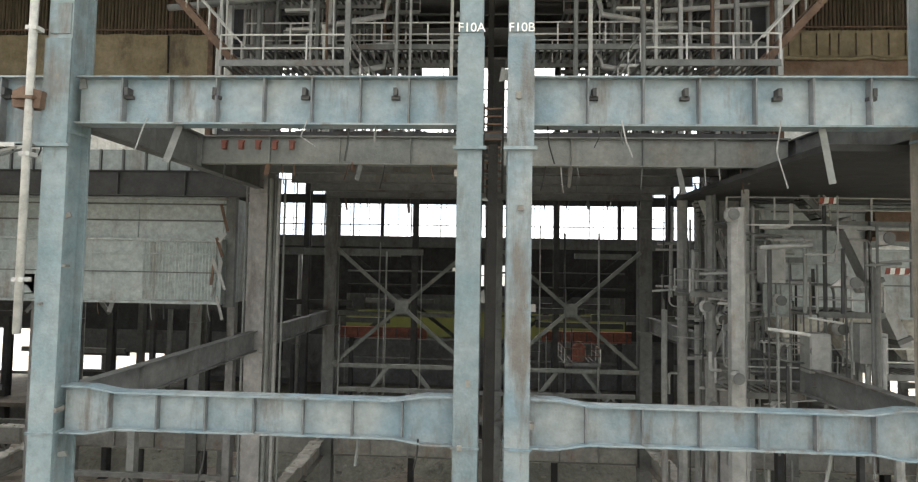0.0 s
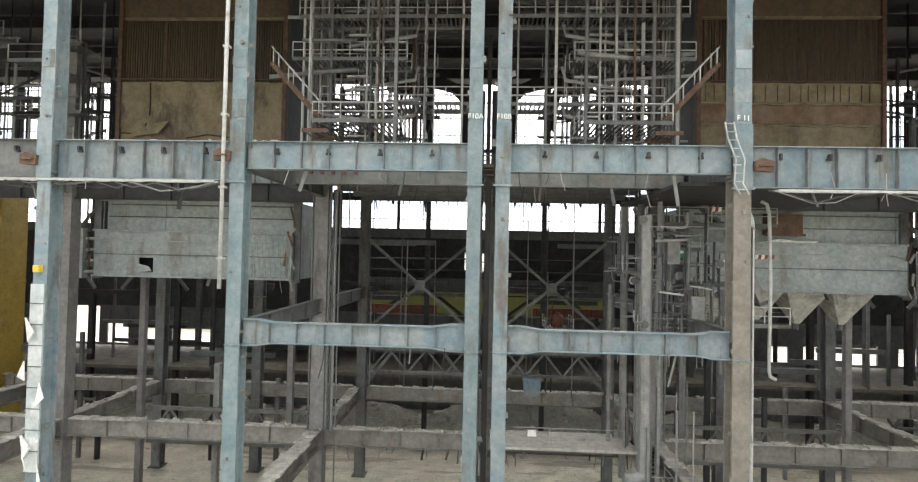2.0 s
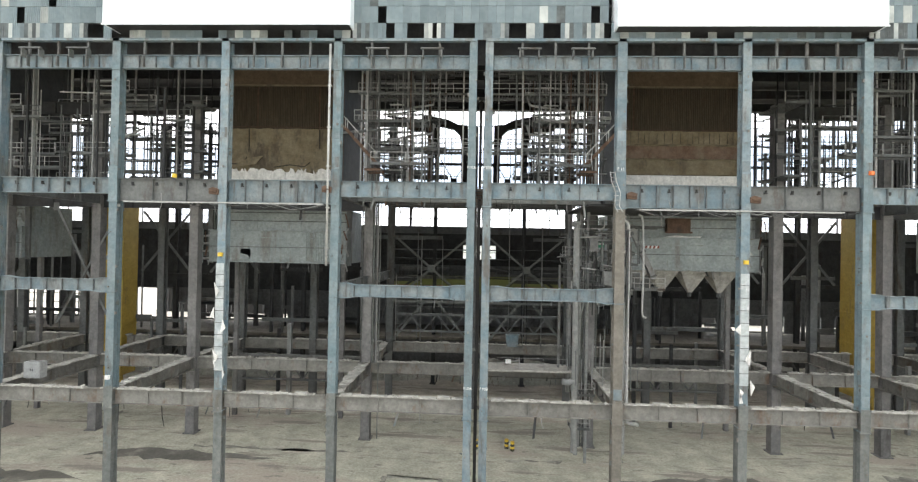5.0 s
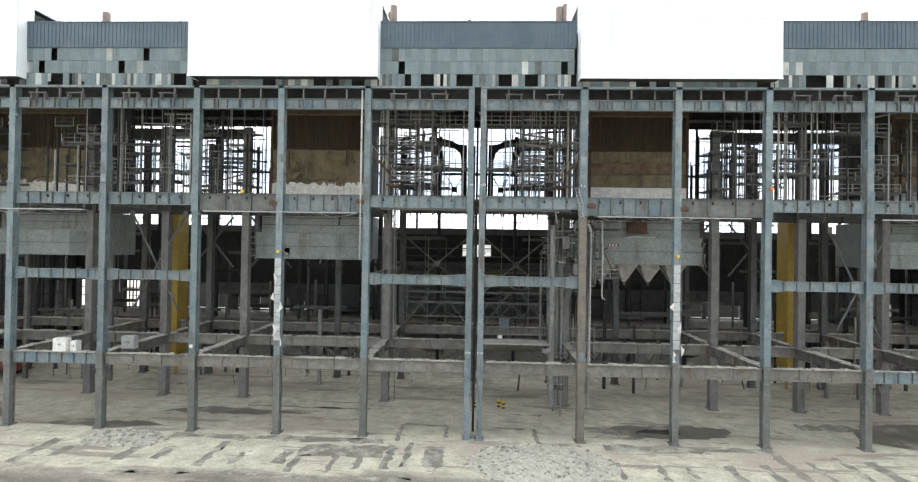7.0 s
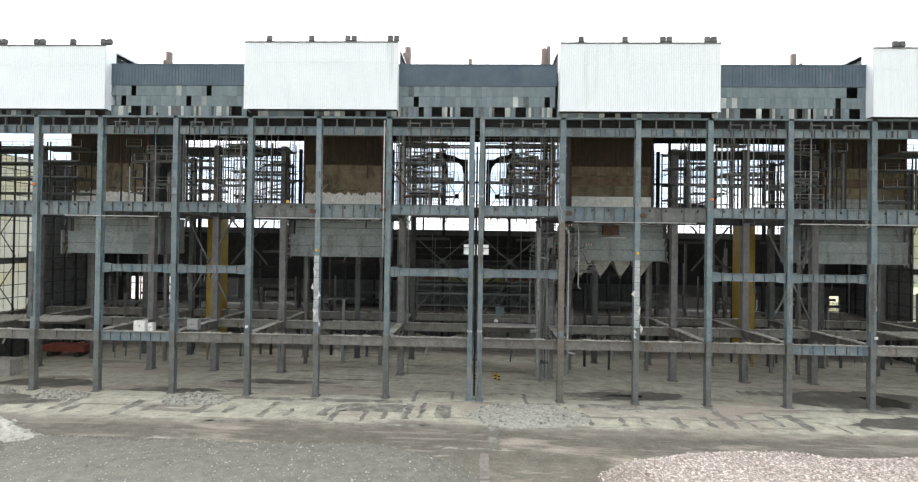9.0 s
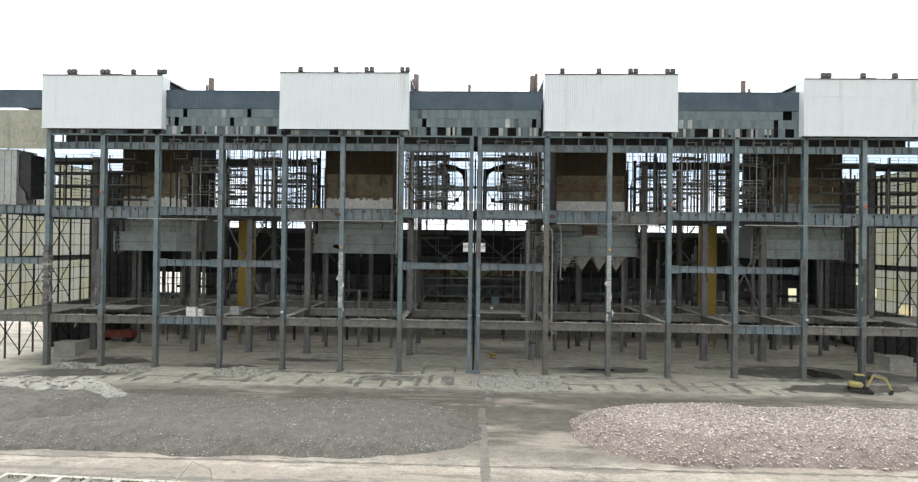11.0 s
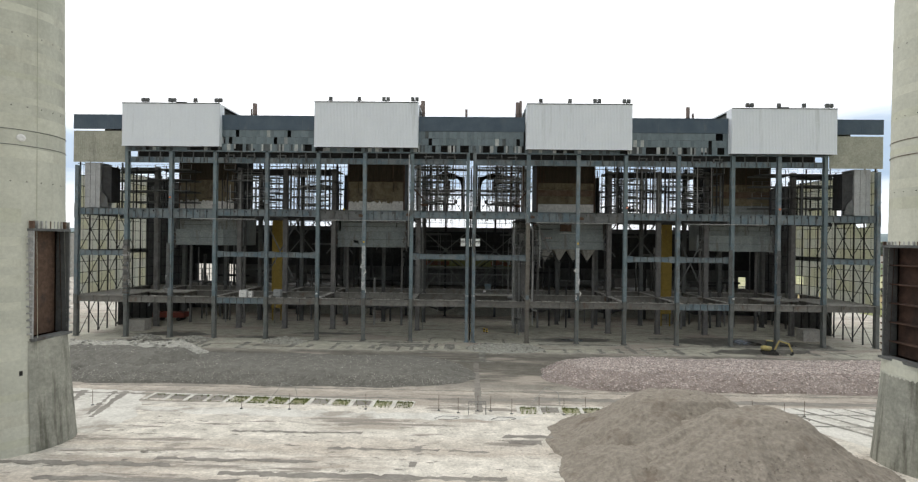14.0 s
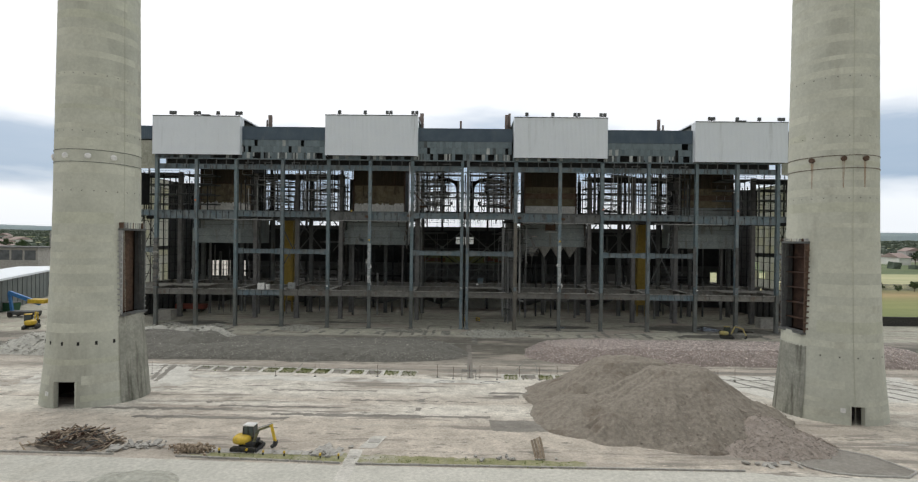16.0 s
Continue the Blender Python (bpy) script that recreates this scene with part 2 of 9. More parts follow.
LOWER_STEEL = mat("dusty_grey_green_steel", (0.13, 0.141, 0.134), (0.18, 0.187, 0.176), 0.85, 0.7, (0.134, 0.116, 0.095), 0.5, 0.5, 3.0, jitter=0.12)
DUSTY_STEEL = mat("dust_covered_beam_steel", (0.162, 0.158, 0.144), (0.232, 0.226, 0.206), 0.9, 0.8, (0.158, 0.116, 0.0882), 0.5, 0.6, 2.0, jitter=0.2)
CRUST = mat("dusty_concrete_crust", (0.287, 0.282, 0.255), (0.437, 0.425, 0.391), 0.95, 1.5, (0.218, 0.209, 0.19), 0.5, 1.0, bump=0.8, fine=7)
SCORCHED = mat("scorched_board", (0.0945, 0.0662, 0.0416), (0.129, 0.0945, 0.0599), 0.85, 0.8, (0.063, 0.0473, 0.0315), 0.5, 0.6, 5.0)
STACK = mat("weathered_exhaust_steel", (0.16, 0.125, 0.11), (0.22, 0.18, 0.16), 0.8, 1.0, (0.11, 0.085, 0.075), 0.5, 0.8, 4.0)
PUDDLE = mat("standing_rain_water", (0.05, 0.048, 0.042), (0.075, 0.07, 0.06), 0.16, 0.5, bump=0.0, spec=0.5)
RUBBLE = mat("grey_green_rubble_dust", (0.36, 0.36, 0.31), (0.47, 0.465, 0.405), 0.95, 1.5, (0.25, 0.245, 0.21), 0.5, 0.8, bump=1.0, fine=6)


# ---- mesh helpers ----
class Mesh:
    """Collects boxes, tubes and plates as plain vertex and face lists."""

    def __init__(self):
        self.v, self.f = [], []

    def add(self, vs, fs):
        k = len(self.v)
        self.v += vs
        self.f += [tuple(k + i for i in q) for q in fs]
        return self

    def box(self, x0, x1, y0, y1, z0, z1):
        return self.add([(x0, y0, z0), (x1, y0, z0), (x1, y1, z0), (x0, y1, z0), (x0, y0, z1), (x1, y0, z1), (x1, y1, z1), (x0, y1, z1)],
                        [(0, 3, 2, 1), (4, 5, 6, 7), (0, 1, 5, 4), (1, 2, 6, 5), (2, 3, 7, 6), (3, 0, 4, 7)])

    def obox(self, p, q, w, h, up=(0, 0, 1)):
        """A bar of width w and height h from p to q."""
        p, q = Vector(p), Vector(q)
        d = (q - p).normalized()
        u = Vector(up)
        s = d.cross(u)
        if s.length < 1e-3:
            s = d.cross(Vector((0, 1, 0)))
        s.normalize()
        u = s.cross(d)
        c = []
        for b in (p, q):
            for a, e_ in ((-1, -1), (1, -1), (1, 1), (-1, 1)):
                c.append(tuple(b + s * (a * w / 2) + u * (e_ * h / 2)))
        return self.add(c, [(0, 3, 2, 1), (4, 5, 6, 7), (0, 1, 5, 4), (1, 2, 6, 5), (2, 3, 7, 6), (3, 0, 4, 7)])

    def tube(self, pts, r, n=8, cap=True):
        """A round tube through the points."""
        pts = [Vector(p) for p in pts]
        rs = r if isinstance(r, (list, tuple)) else [r] * len(pts)
        k = len(self.v)
        for i, p in enumerate(pts):
            d = (pts[min(i + 1, len(pts) - 1)] - pts[max(i - 1, 0)]).normalized()
            s = d.cross(Vector((0.31, 0.17, 0.94)))
            if s.length < 1e-3:
                s = d.cross(Vector((1, 0, 0)))
            s.normalize()
            u = s.cross(d)
            for j in range(n):
                a = 2 * math.pi * j / n
                self.v.append(tuple(p + s * (rs[i] * math.cos(a)) + u * (rs[i] * math.sin(a))))
        for i in range(len(pts) - 1):
            for j in range(n):
                a, b = k + i * n + j, k + i * n + (j + 1) % n
                self.f.append((a, b, b + n, a + n))
        if cap:
            self.f.append(tuple(k + j for j in reversed(range(n))))
            self.f.append(tuple(k + (len(pts) - 1) * n + j for j in range(n)))
        return self

    def prism(self, outline, y0, y1, axis="y"):
        """An outline of (a, z) points pushed from y0 to y1 (or along x)."""
        n = len(outline)
        place = (lambda a, z, t: (a, t, z)) if axis == "y" else (lambda a, z, t: (t, a, z))
        vs = [place(a, z, y0) for a, z in outline] + [place(a, z, y1) for a, z in outline]
        fs = [tuple(range(n)), tuple(reversed(range(n, 2 * n)))]
        fs += [(i, n + i, n + (i + 1) % n, (i + 1) % n) for i in range(n)]
        return self.add(vs, fs)

    def rock(self, c, r, rng, flat=1.0):
        """A small angular lump."""
        vs = []
        for i in range(8):
            s = [(-1, 1)[i >> k & 1] for k in range(3)]
            vs.append(tuple(c[k] + s[k] * r * rng.uniform(0.35, 0.75) * (flat if k == 2 else 1.0) for k in range(3)))
        return self.add(vs, [(0, 2, 3, 1), (4, 5, 7, 6), (0, 1, 5, 4), (1, 3, 7, 5), (3, 2, 6, 7), (2, 0, 4, 6)])

    def data(self, name, smooth=False):
        used = sorted({i for q in self.f for i in q})
        if len(used) < len(self.v):
            at = {i: k for k, i in enumerate(used)}
            self.v, self.f = [self.v[i] for i in used], [tuple(at[i] for i in q) for q in self.f]
        me = bpy.data.meshes.new(name)
        me.from_pydata(self.v, [], self.f)
        bm = bmesh.new()
        bm.from_mesh(me)
        bmesh.ops.recalc_face_normals(bm, faces=bm.faces)
        bm.to_mesh(me)
        bm.free()
        if smooth:
            me.polygons.foreach_set("use_smooth", [True] * len(me.polygons))
        return me


def part(name, mesh, material, parent=None, label="", smooth=False, at=None):
    """One mesh object, under a thing when a parent is given."""
    me = mesh.data(name, smooth) if isinstance(mesh, Mesh) else mesh
    if not me.materials:
        me.materials.append(material)
    ob = new(name, me)
    if at is not None:
        ob.location = at
    if parent is not None:
        ob.parent = parent
    if label:
        tagged(ob, label)
    return ob


def thing(name, label, category, group="", kind="", at=(0, 0, 0)):
    ob = new(name)
    ob.location = at
    ob.empty_display_size = 0.3
    return tagged(ob, label, category, group, kind)


# ---- plan of the frame ----
RIGHT = [0.69, 12.0, 22.4, 32.3, 43.2, 54.4, 63.9, 73.4, 84.2]
LEFT = [-0.69, -12.5, -22.5, -32.4, -43.3, -54.4, -63.9, -73.4, -84.2]
LOW, GUS, MID, TOP = (7.35, 8.65), (17.3, 18.37), (26.0, 27.4), (37.2, 38.4)
rng = random.Random(5)


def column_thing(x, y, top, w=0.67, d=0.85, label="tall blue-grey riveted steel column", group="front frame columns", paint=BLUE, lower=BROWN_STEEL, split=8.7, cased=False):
    """An H section with cover plates, a base plate, splice plates and small brackets."""
    t = thing("steel_column", label, "steel column", group, at=(x, y, 0))
    hw, hd = w / 2, d / 2
    def shaft(z0, z1):
        m = Mesh()
        if cased:
            m.box(-hw, hw, -hd, hd, z0, z1)
        else:
            m.box(-hw, hw, -hd, -hd + 0.09, z0, z1)
            m.box(-hw, hw, hd - 0.09, hd, z0, z1)
            m.box(-0.14, 0.14, -hd + 0.09, hd - 0.09, z0, z1)
        return m
    part("upper_shaft", shaft(split, top), paint, t)
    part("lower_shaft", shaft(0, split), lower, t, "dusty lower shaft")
    part("base_plate", Mesh().box(-hw - 0.2, hw + 0.2, -hd - 0.2, hd + 0.2, 0, 0.09), lower, t)
    for z in (LOW[1] + 0.9, MID[1] + 1.6, 31.5):
        if z < top - 1 and not cased:
            part("splice_plate", Mesh().box(-hw + 0.05, hw - 0.05, -hd - 0.03, -hd, z - 0.45, z + 0.45), paint, t)
    if not cased and y < 1:
        for z0, z1 in ((MID[0] - 0.75, MID[1] + 1.0), (LOW[0] - 0.4, LOW[1] + 0.3)):
            part("collar_plate", Mesh().box(-hw - 0.03, hw + 0.03, -hd - 0.075, -hd - 0.032, z0 + 0.12, z1), paint if z0 > 20 else lower, t)
            part("seat_angle", Mesh().box(-hw - 0.12, hw + 0.12, -hd - 0.11, -hd - 0.002, z0 + 0.02, z0 + 0.11), paint if z0 > 20 else lower, t)
    if not cased and y < 1:
        m, cg = Mesh(), random.Random(int(x * 10) + 900)
        for k in range(15):
            z, e = 1.2 + (top - 2.5) * (k + cg.random()) / 15, cg.choice((-1, 1))
            h, o = cg.uniform(0.06, 0.3), cg.uniform(0.04, 0.14)
            if cg.random() < 0.6:
                m.box(min(e * hw, e * (hw + o)), max(e * hw, e * (hw + o)), -hd, -hd + cg.uniform(0.05, 0.3), z, z + h)
            else:
                c = cg.uniform(-hw * 0.7, hw * 0.7)
                m.box(c - 0.05, c + cg.uniform(0.02, 0.12), -hd - o, -hd - 0.002, z, z + h * 0.7)
        tagged(part("cleat", m, DUSTY_STEEL, t, "short cut-off cleats and bolt stubs"), kind="stuff")
    for z in (GUS[0] - 0.1, MID[0] - 0.3, LOW[0] - 0.3, TOP[0] - 0.2):
        if z < top:
            m = Mesh()
            for s in (-1, 1):
                m.box(s * hw - 0.02, s * hw + 0.02, -hd, hd, z, z + 0.07)
            m.box(-hw - 0.05, hw + 0.05, -hd - 0.05, -hd, z, z + 0.06)
            part("bracket", m, paint, t)
    return t


STIFF = {}
# stiffeners of the blue girders take a darker tone than the girder
SEAM = mat("darker_stiffener_paint", (0.096, 0.107, 0.113), (0.147, 0.157, 0.161), 0.8, 1.5, (0.073, 0.062, 0.0507), 0.5, 0.8, 2.0)


def girder(p, q, z0, z1, paint=BLUE, label="pale blue plate girder with web stiffeners", group="frame girders", width=0.42, haunch=0.0, pitch=1.35, debris=False, name="steel_girder"):
    """A plate girder from p to q (x, y), with flanges, web and stiffeners; haunch deepens its ends."""
    p, q = Vector((*p, 0)), Vector((*q, 0))
    length = (q - p).length
    ang = math.atan2(q.y - p.y, q.x - p.x)
    t = thing(name, label, "steel girder", group, at=(p.x, p.y, 0))
    t.rotation_euler = (0, 0, ang)
    th = 0.05
    if haunch:
        e0, e1 = 0.75, 1.6
        def wavy(zc, sign):
            o = sign * haunch
            return [(0, zc + o), (e0, zc + o), (e1, zc), (length - e1, zc), (length - e0, zc + o), (length, zc + o)]
        up, dn = wavy(z1, 1), wavy(z0, -1)
        fl = Mesh().prism(up + [(a, z - th) for a, z in reversed(up)], -width / 2, width / 2)
        fb = Mesh().prism(dn + [(a, z + th) for a, z in reversed(dn)], -width / 2, width / 2)
        web = Mesh().prism([(a, z + th) for a, z in dn] + [(a, z - th) for a, z in reversed(up)], -0.02, 0.02)
    else:
        fl = Mesh().box(0, length, -width / 2, width / 2, z1 - th, z1)
        fb = Mesh().box(0, length, -width / 2, width / 2, z0, z0 + th)
        web = Mesh().box(0, length, -0.02, 0.02, z0 + th, z1 - th)
    part("top_flange", fl, paint, t)
    part("bottom_flange", fb, paint, t)
    part("web", web, paint, t)
    n = max(1, int(length / (pitch if paint in (BLUE, BLUE_DEEP) else max(pitch, 2.8))))
    key = (round(width, 2), round(z1 - z0, 2), paint.name)
    if key not in STIFF:
        h = z1 - z0 - 2 * th
        STIFF[key] = Mesh().box(-0.022, 0.022, -width / 2 + 0.02, width / 2 - 0.02, 0, h).data("stiffener")
        STIFF[key].materials.append(SEAM if paint in (BLUE, BLUE_DEEP) else paint)
    for i in range(1, n):
        part("stiffener", STIFF[key], paint, t, at=(length * i / n, 0, z0 + th))
    if debris:
        m = Mesh()
        a = 0.3
        while a < length - 0.6:
            s = rng.uniform(0.3, 1.6)
            if rng.random() < 0.93:
                h = rng.uniform(0.04, 0.2)
                m.prism([(a, z1), (a + s, z1), (a + s - 0.1, z1 + h * 0.8), (a + 0.1, z1 + h)], -width / 2 - rng.uniform(-0.04, 0.2), width / 2 + rng.uniform(-0.04, 0.2))
            a += s + 0.01
        for k in range(int(length * 2.4)):
            r = 0.04 + 0.16 * rng.random() ** 3
            m.rock((rng.uniform(0.2, length - 0.2), rng.uniform(-width / 2, width / 2), z1 + r * 0.35 + 0.05), r, rng)
        tagged(part("concrete_crust", m, CRUST, t, "crumbled concrete left on the flange"), kind="stuff")
    return t

# ---- ground ----
def ground_material():
    m = bpy.data.materials.new("stained_concrete_yard")
    m.use_nodes = True
    n, l = m.node_tree.nodes, m.node_tree.links
    b = n["Principled BSDF"]
    tc = n.new("ShaderNodeTexCoord")
    def noise_of(scale, detail, stretch=(1, 1, 1)):
        mp = n.new("ShaderNodeMapping")
        mp.inputs["Scale"].default_value = stretch
        l.new(tc.outputs["Object"], mp.inputs[0])
        q = n.new("ShaderNodeTexNoise")
        q.inputs["Scale"].default_value = scale
        q.inputs["Detail"].default_value = detail
        q.inputs["Roughness"].default_value = 0.65
        l.new(mp.outputs[0], q.inputs["Vector"])
        return q.outputs["Fac"]
    def ranged(src, a, c):
        r = n.new("ShaderNodeMapRange")
        r.inputs[1].default_value, r.inputs[2].default_value = a, c
        l.new(src, r.inputs[0])
        return r.outputs[0]
    def blend(f, a, c):
        x = n.new("ShaderNodeMix")
        x.data_type = "RGBA"
        l.new(f, x.inputs[0])
        for sock, val in ((x.inputs[6], a), (x.inputs[7], c)):
            if isinstance(val, tuple):
                sock.default_value = (*val, 1)
            else:
                l.new(val, sock)
        return x.outputs[2]
    sepy = n.new("ShaderNodeSeparateXYZ")
    l.new(tc.outputs["Object"], sepy.inputs[0])
    warp = n.new("ShaderNodeMath")
    warp.operation = "MULTIPLY_ADD"
    warp.inputs[1].default_value = 9.0
    l.new(noise_of(0.22, 9, (0.35, 1, 1)), warp.inputs[0])
    l.new(sepy.outputs["Y"], warp.inputs[2])
    zone = n.new("ShaderNodeValToRGB")
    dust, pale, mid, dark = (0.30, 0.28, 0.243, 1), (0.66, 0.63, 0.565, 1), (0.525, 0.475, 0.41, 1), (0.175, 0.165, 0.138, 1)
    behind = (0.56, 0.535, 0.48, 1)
    # inner tones the floor under the frame darker, with its shade in the colour
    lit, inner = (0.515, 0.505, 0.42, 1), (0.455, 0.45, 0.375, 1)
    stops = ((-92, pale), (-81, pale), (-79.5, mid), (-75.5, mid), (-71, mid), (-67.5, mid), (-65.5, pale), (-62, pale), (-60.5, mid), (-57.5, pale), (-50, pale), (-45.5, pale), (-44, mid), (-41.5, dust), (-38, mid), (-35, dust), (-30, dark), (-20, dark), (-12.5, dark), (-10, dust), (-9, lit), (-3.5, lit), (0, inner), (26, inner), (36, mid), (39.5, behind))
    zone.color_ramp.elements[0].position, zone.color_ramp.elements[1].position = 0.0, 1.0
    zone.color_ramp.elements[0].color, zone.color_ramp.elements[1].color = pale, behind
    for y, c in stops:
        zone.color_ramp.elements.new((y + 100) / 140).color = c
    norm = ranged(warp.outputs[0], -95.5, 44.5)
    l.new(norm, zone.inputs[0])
    mott = blend(ranged(noise_of(0.5, 9), 0.34, 0.68), (0.72, 0.71, 0.69), (1.18, 1.17, 1.15))
    mul = n.new("ShaderNodeMix")
    mul.data_type, mul.blend_type = "RGBA", "MULTIPLY"
    mul.inputs[0].default_value = 1.0
    l.new(zone.outputs[0], mul.inputs[6])
    l.new(mott, mul.inputs[7])
    film = blend(ranged(noise_of(0.12, 12, (0.35, 1.1, 1)), 0.52, 0.60), mul.outputs[2], (0.40, 0.355, 0.30))
    streaks = blend(ranged(noise_of(0.33, 13, (0.2, 1.4, 1)), 0.555, 0.60), film, (0.27, 0.245, 0.21))
    pales = blend(ranged(noise_of(0.27, 13, (0.35, 1.3, 1)), 0.62, 0.70), streaks, (0.46, 0.44, 0.39))
    scuff = blend(ranged(noise_of(0.9, 12, (0.5, 1.4, 1)), 0.60, 0.65), pales, (0.24, 0.225, 0.19))
    speck = blend(ranged(noise_of(2.6, 10), 0.64, 0.70), scuff, (0.17, 0.16, 0.135))
    chips = blend(ranged(noise_of(5.5, 6), 0.66, 0.70), speck, (0.62, 0.6, 0.54))
    wet0 = blend(ranged(noise_of(0.23, 9, (0.8, 1, 1)), 0.66, 0.70), chips, (0.14, 0.132, 0.112))
    tooth = blend(ranged(noise_of(4.0, 9), 0.3, 0.7), (0.78, 0.78, 0.78), (1.16, 1.16, 1.16))
    mul2 = n.new("ShaderNodeMix")
    mul2.data_type, mul2.blend_type = "RGBA", "MULTIPLY"
    mul2.inputs[0].default_value = 1.0
    l.new(wet0, mul2.inputs[6])
    l.new(tooth, mul2.inputs[7])
    wet = mul2.outputs[2]
    sep = n.new("ShaderNodeSeparateXYZ")
    l.new(tc.outputs["Object"], sep.inputs[0])
    vor = n.new("ShaderNodeTexVoronoi")
    vor.inputs["Scale"].default_value = 0.0065
    l.new(tc.outputs["Object"], vor.inputs["Vector"])
    ramp = n.new("ShaderNodeValToRGB")
    ramp.color_ramp.elements[0].color = (0.09, 0.13, 0.05, 1)
    ramp.color_ramp.elements[1].color = (0.30, 0.27, 0.13, 1)
    for pos, c in ((0.35, (0.14, 0.18, 0.07, 1)), (0.6, (0.22, 0.25, 0.12, 1)), (0.8, (0.11, 0.12, 0.06, 1))):
        ramp.color_ramp.elements.new(pos).color = c
    l.new(vor.outputs["Color"], ramp.inputs[0])
    grain = blend(ranged(noise_of(0.05, 8), 0.3, 0.7), (0.13, 0.15, 0.06), (0.27, 0.25, 0.13))
    mixf = n.new("ShaderNodeMix")
    mixf.data_type = "RGBA"
    mixf.inputs[0].default_value = 0.35
    l.new(ramp.outputs[0], mixf.inputs[6])
    l.new(grain, mixf.inputs[7])
    mx = n.new("ShaderNodeMath")
    mx.operation = "MAXIMUM"
    east = ranged(sep.outputs["X"], 122, 123)
    north = ranged(sep.outputs["Y"], 470, 472)
    l.new(east, mx.inputs[0])
    l.new(north, mx.inputs[1])
    belts = n.new("ShaderNodeValToRGB")
    for k, (y, c) in enumerate(((10, (0.15, 0.19, 0.06)), (70, (0.22, 0.235, 0.08)), (100, (0.33, 0.25, 0.115)), (126, (0.20, 0.22, 0.10)), (135, (0.42, 0.41, 0.235)), (240, (0.40, 0.41, 0.22)), (252, (0.10, 0.14, 0.055)), (420, (0.13, 0.165, 0.07)), (440, (0.24, 0.225, 0.19)), (700, (0.22, 0.21, 0.18)))):
        e = belts.color_ramp.elements[k] if k < 2 else belts.color_ramp.elements.new(0.99)
        e.position, e.color = y / 700, (*c, 1)
    l.new(ranged(sep.outputs["Y"], 0, 700), belts.inputs[0])
    near_mul = n.new("ShaderNodeMix")
    near_mul.data_type, near_mul.blend_type = "RGBA", "MULTIPLY"
    near_mul.inputs[0].default_value = 1.0
    l.new(belts.outputs[0], near_mul.inputs[6])
    l.new(blend(ranged(noise_of(0.06, 9, (0.4, 1, 1)), 0.3, 0.7), (0.75, 0.8, 0.75), (1.25, 1.18, 1.2)), near_mul.inputs[7])
    east_belt = n.new("ShaderNodeMath")
    east_belt.operation = "MULTIPLY"
    l.new(east, east_belt.inputs[0])
    l.new(ranged(sep.outputs["Y"], 701, 700), east_belt.inputs[1])
    fields = blend(east_belt.outputs[0], mixf.outputs[2], near_mul.outputs[2])
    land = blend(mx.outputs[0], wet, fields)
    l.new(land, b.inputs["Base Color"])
    b.inputs["Roughness"].default_value = 0.9
    bp = n.new("ShaderNodeBump")
    bp.inputs["Strength"].default_value = 0.5
    bp.inputs["Distance"].default_value = 0.06
    l.new(noise_of(3.5, 6), bp.inputs["Height"])
    l.new(bp.outputs[0], b.inputs["Normal"])
    return m


YARD = ground_material()


def yard_z(y):
    """The yard is level by the building and climbs gently toward the road."""
    return 0.055 * min(60.0, max(0.0, -24.0 - y))


def far_rise(x, y):
    """Land that climbs away from the site."""
    if y < -24:
        return yard_z(y)
    d = max(0.0, math.hypot(x * 0.8, y - 20) - 260)
    h = 0.0135 * d * min(1, d / 800) + 14 * max(0, noise.noise((x / 1500, y / 1500, 3.1))) * min(1, d / 1200)
    return h if y > -400 else 0.0


def build_ground():
    steps = []
    a, s = 0.0, 12.0
    while a < 4300:
        steps.append(a)
        a += s
        if a > 300:
            s *= 1.22
    axis = [-v for v in reversed(steps[1:])] + steps
    m = Mesh()
    k = len(axis)
    for y in axis:
        for x in axis:
            m.v.append((x, y, far_rise(x, y)))
    for j in range(k - 1):
        for i in range(k - 1):
            m.f.append((j * k + i, j * k + i + 1, (j + 1) * k + i + 1, (j + 1) * k + i))
    ob = part("ground", m, YARD, smooth=True)
    return tagged(ob, "stained pale concrete yard with dusty streaks", "ground", kind="structure")


build_ground()

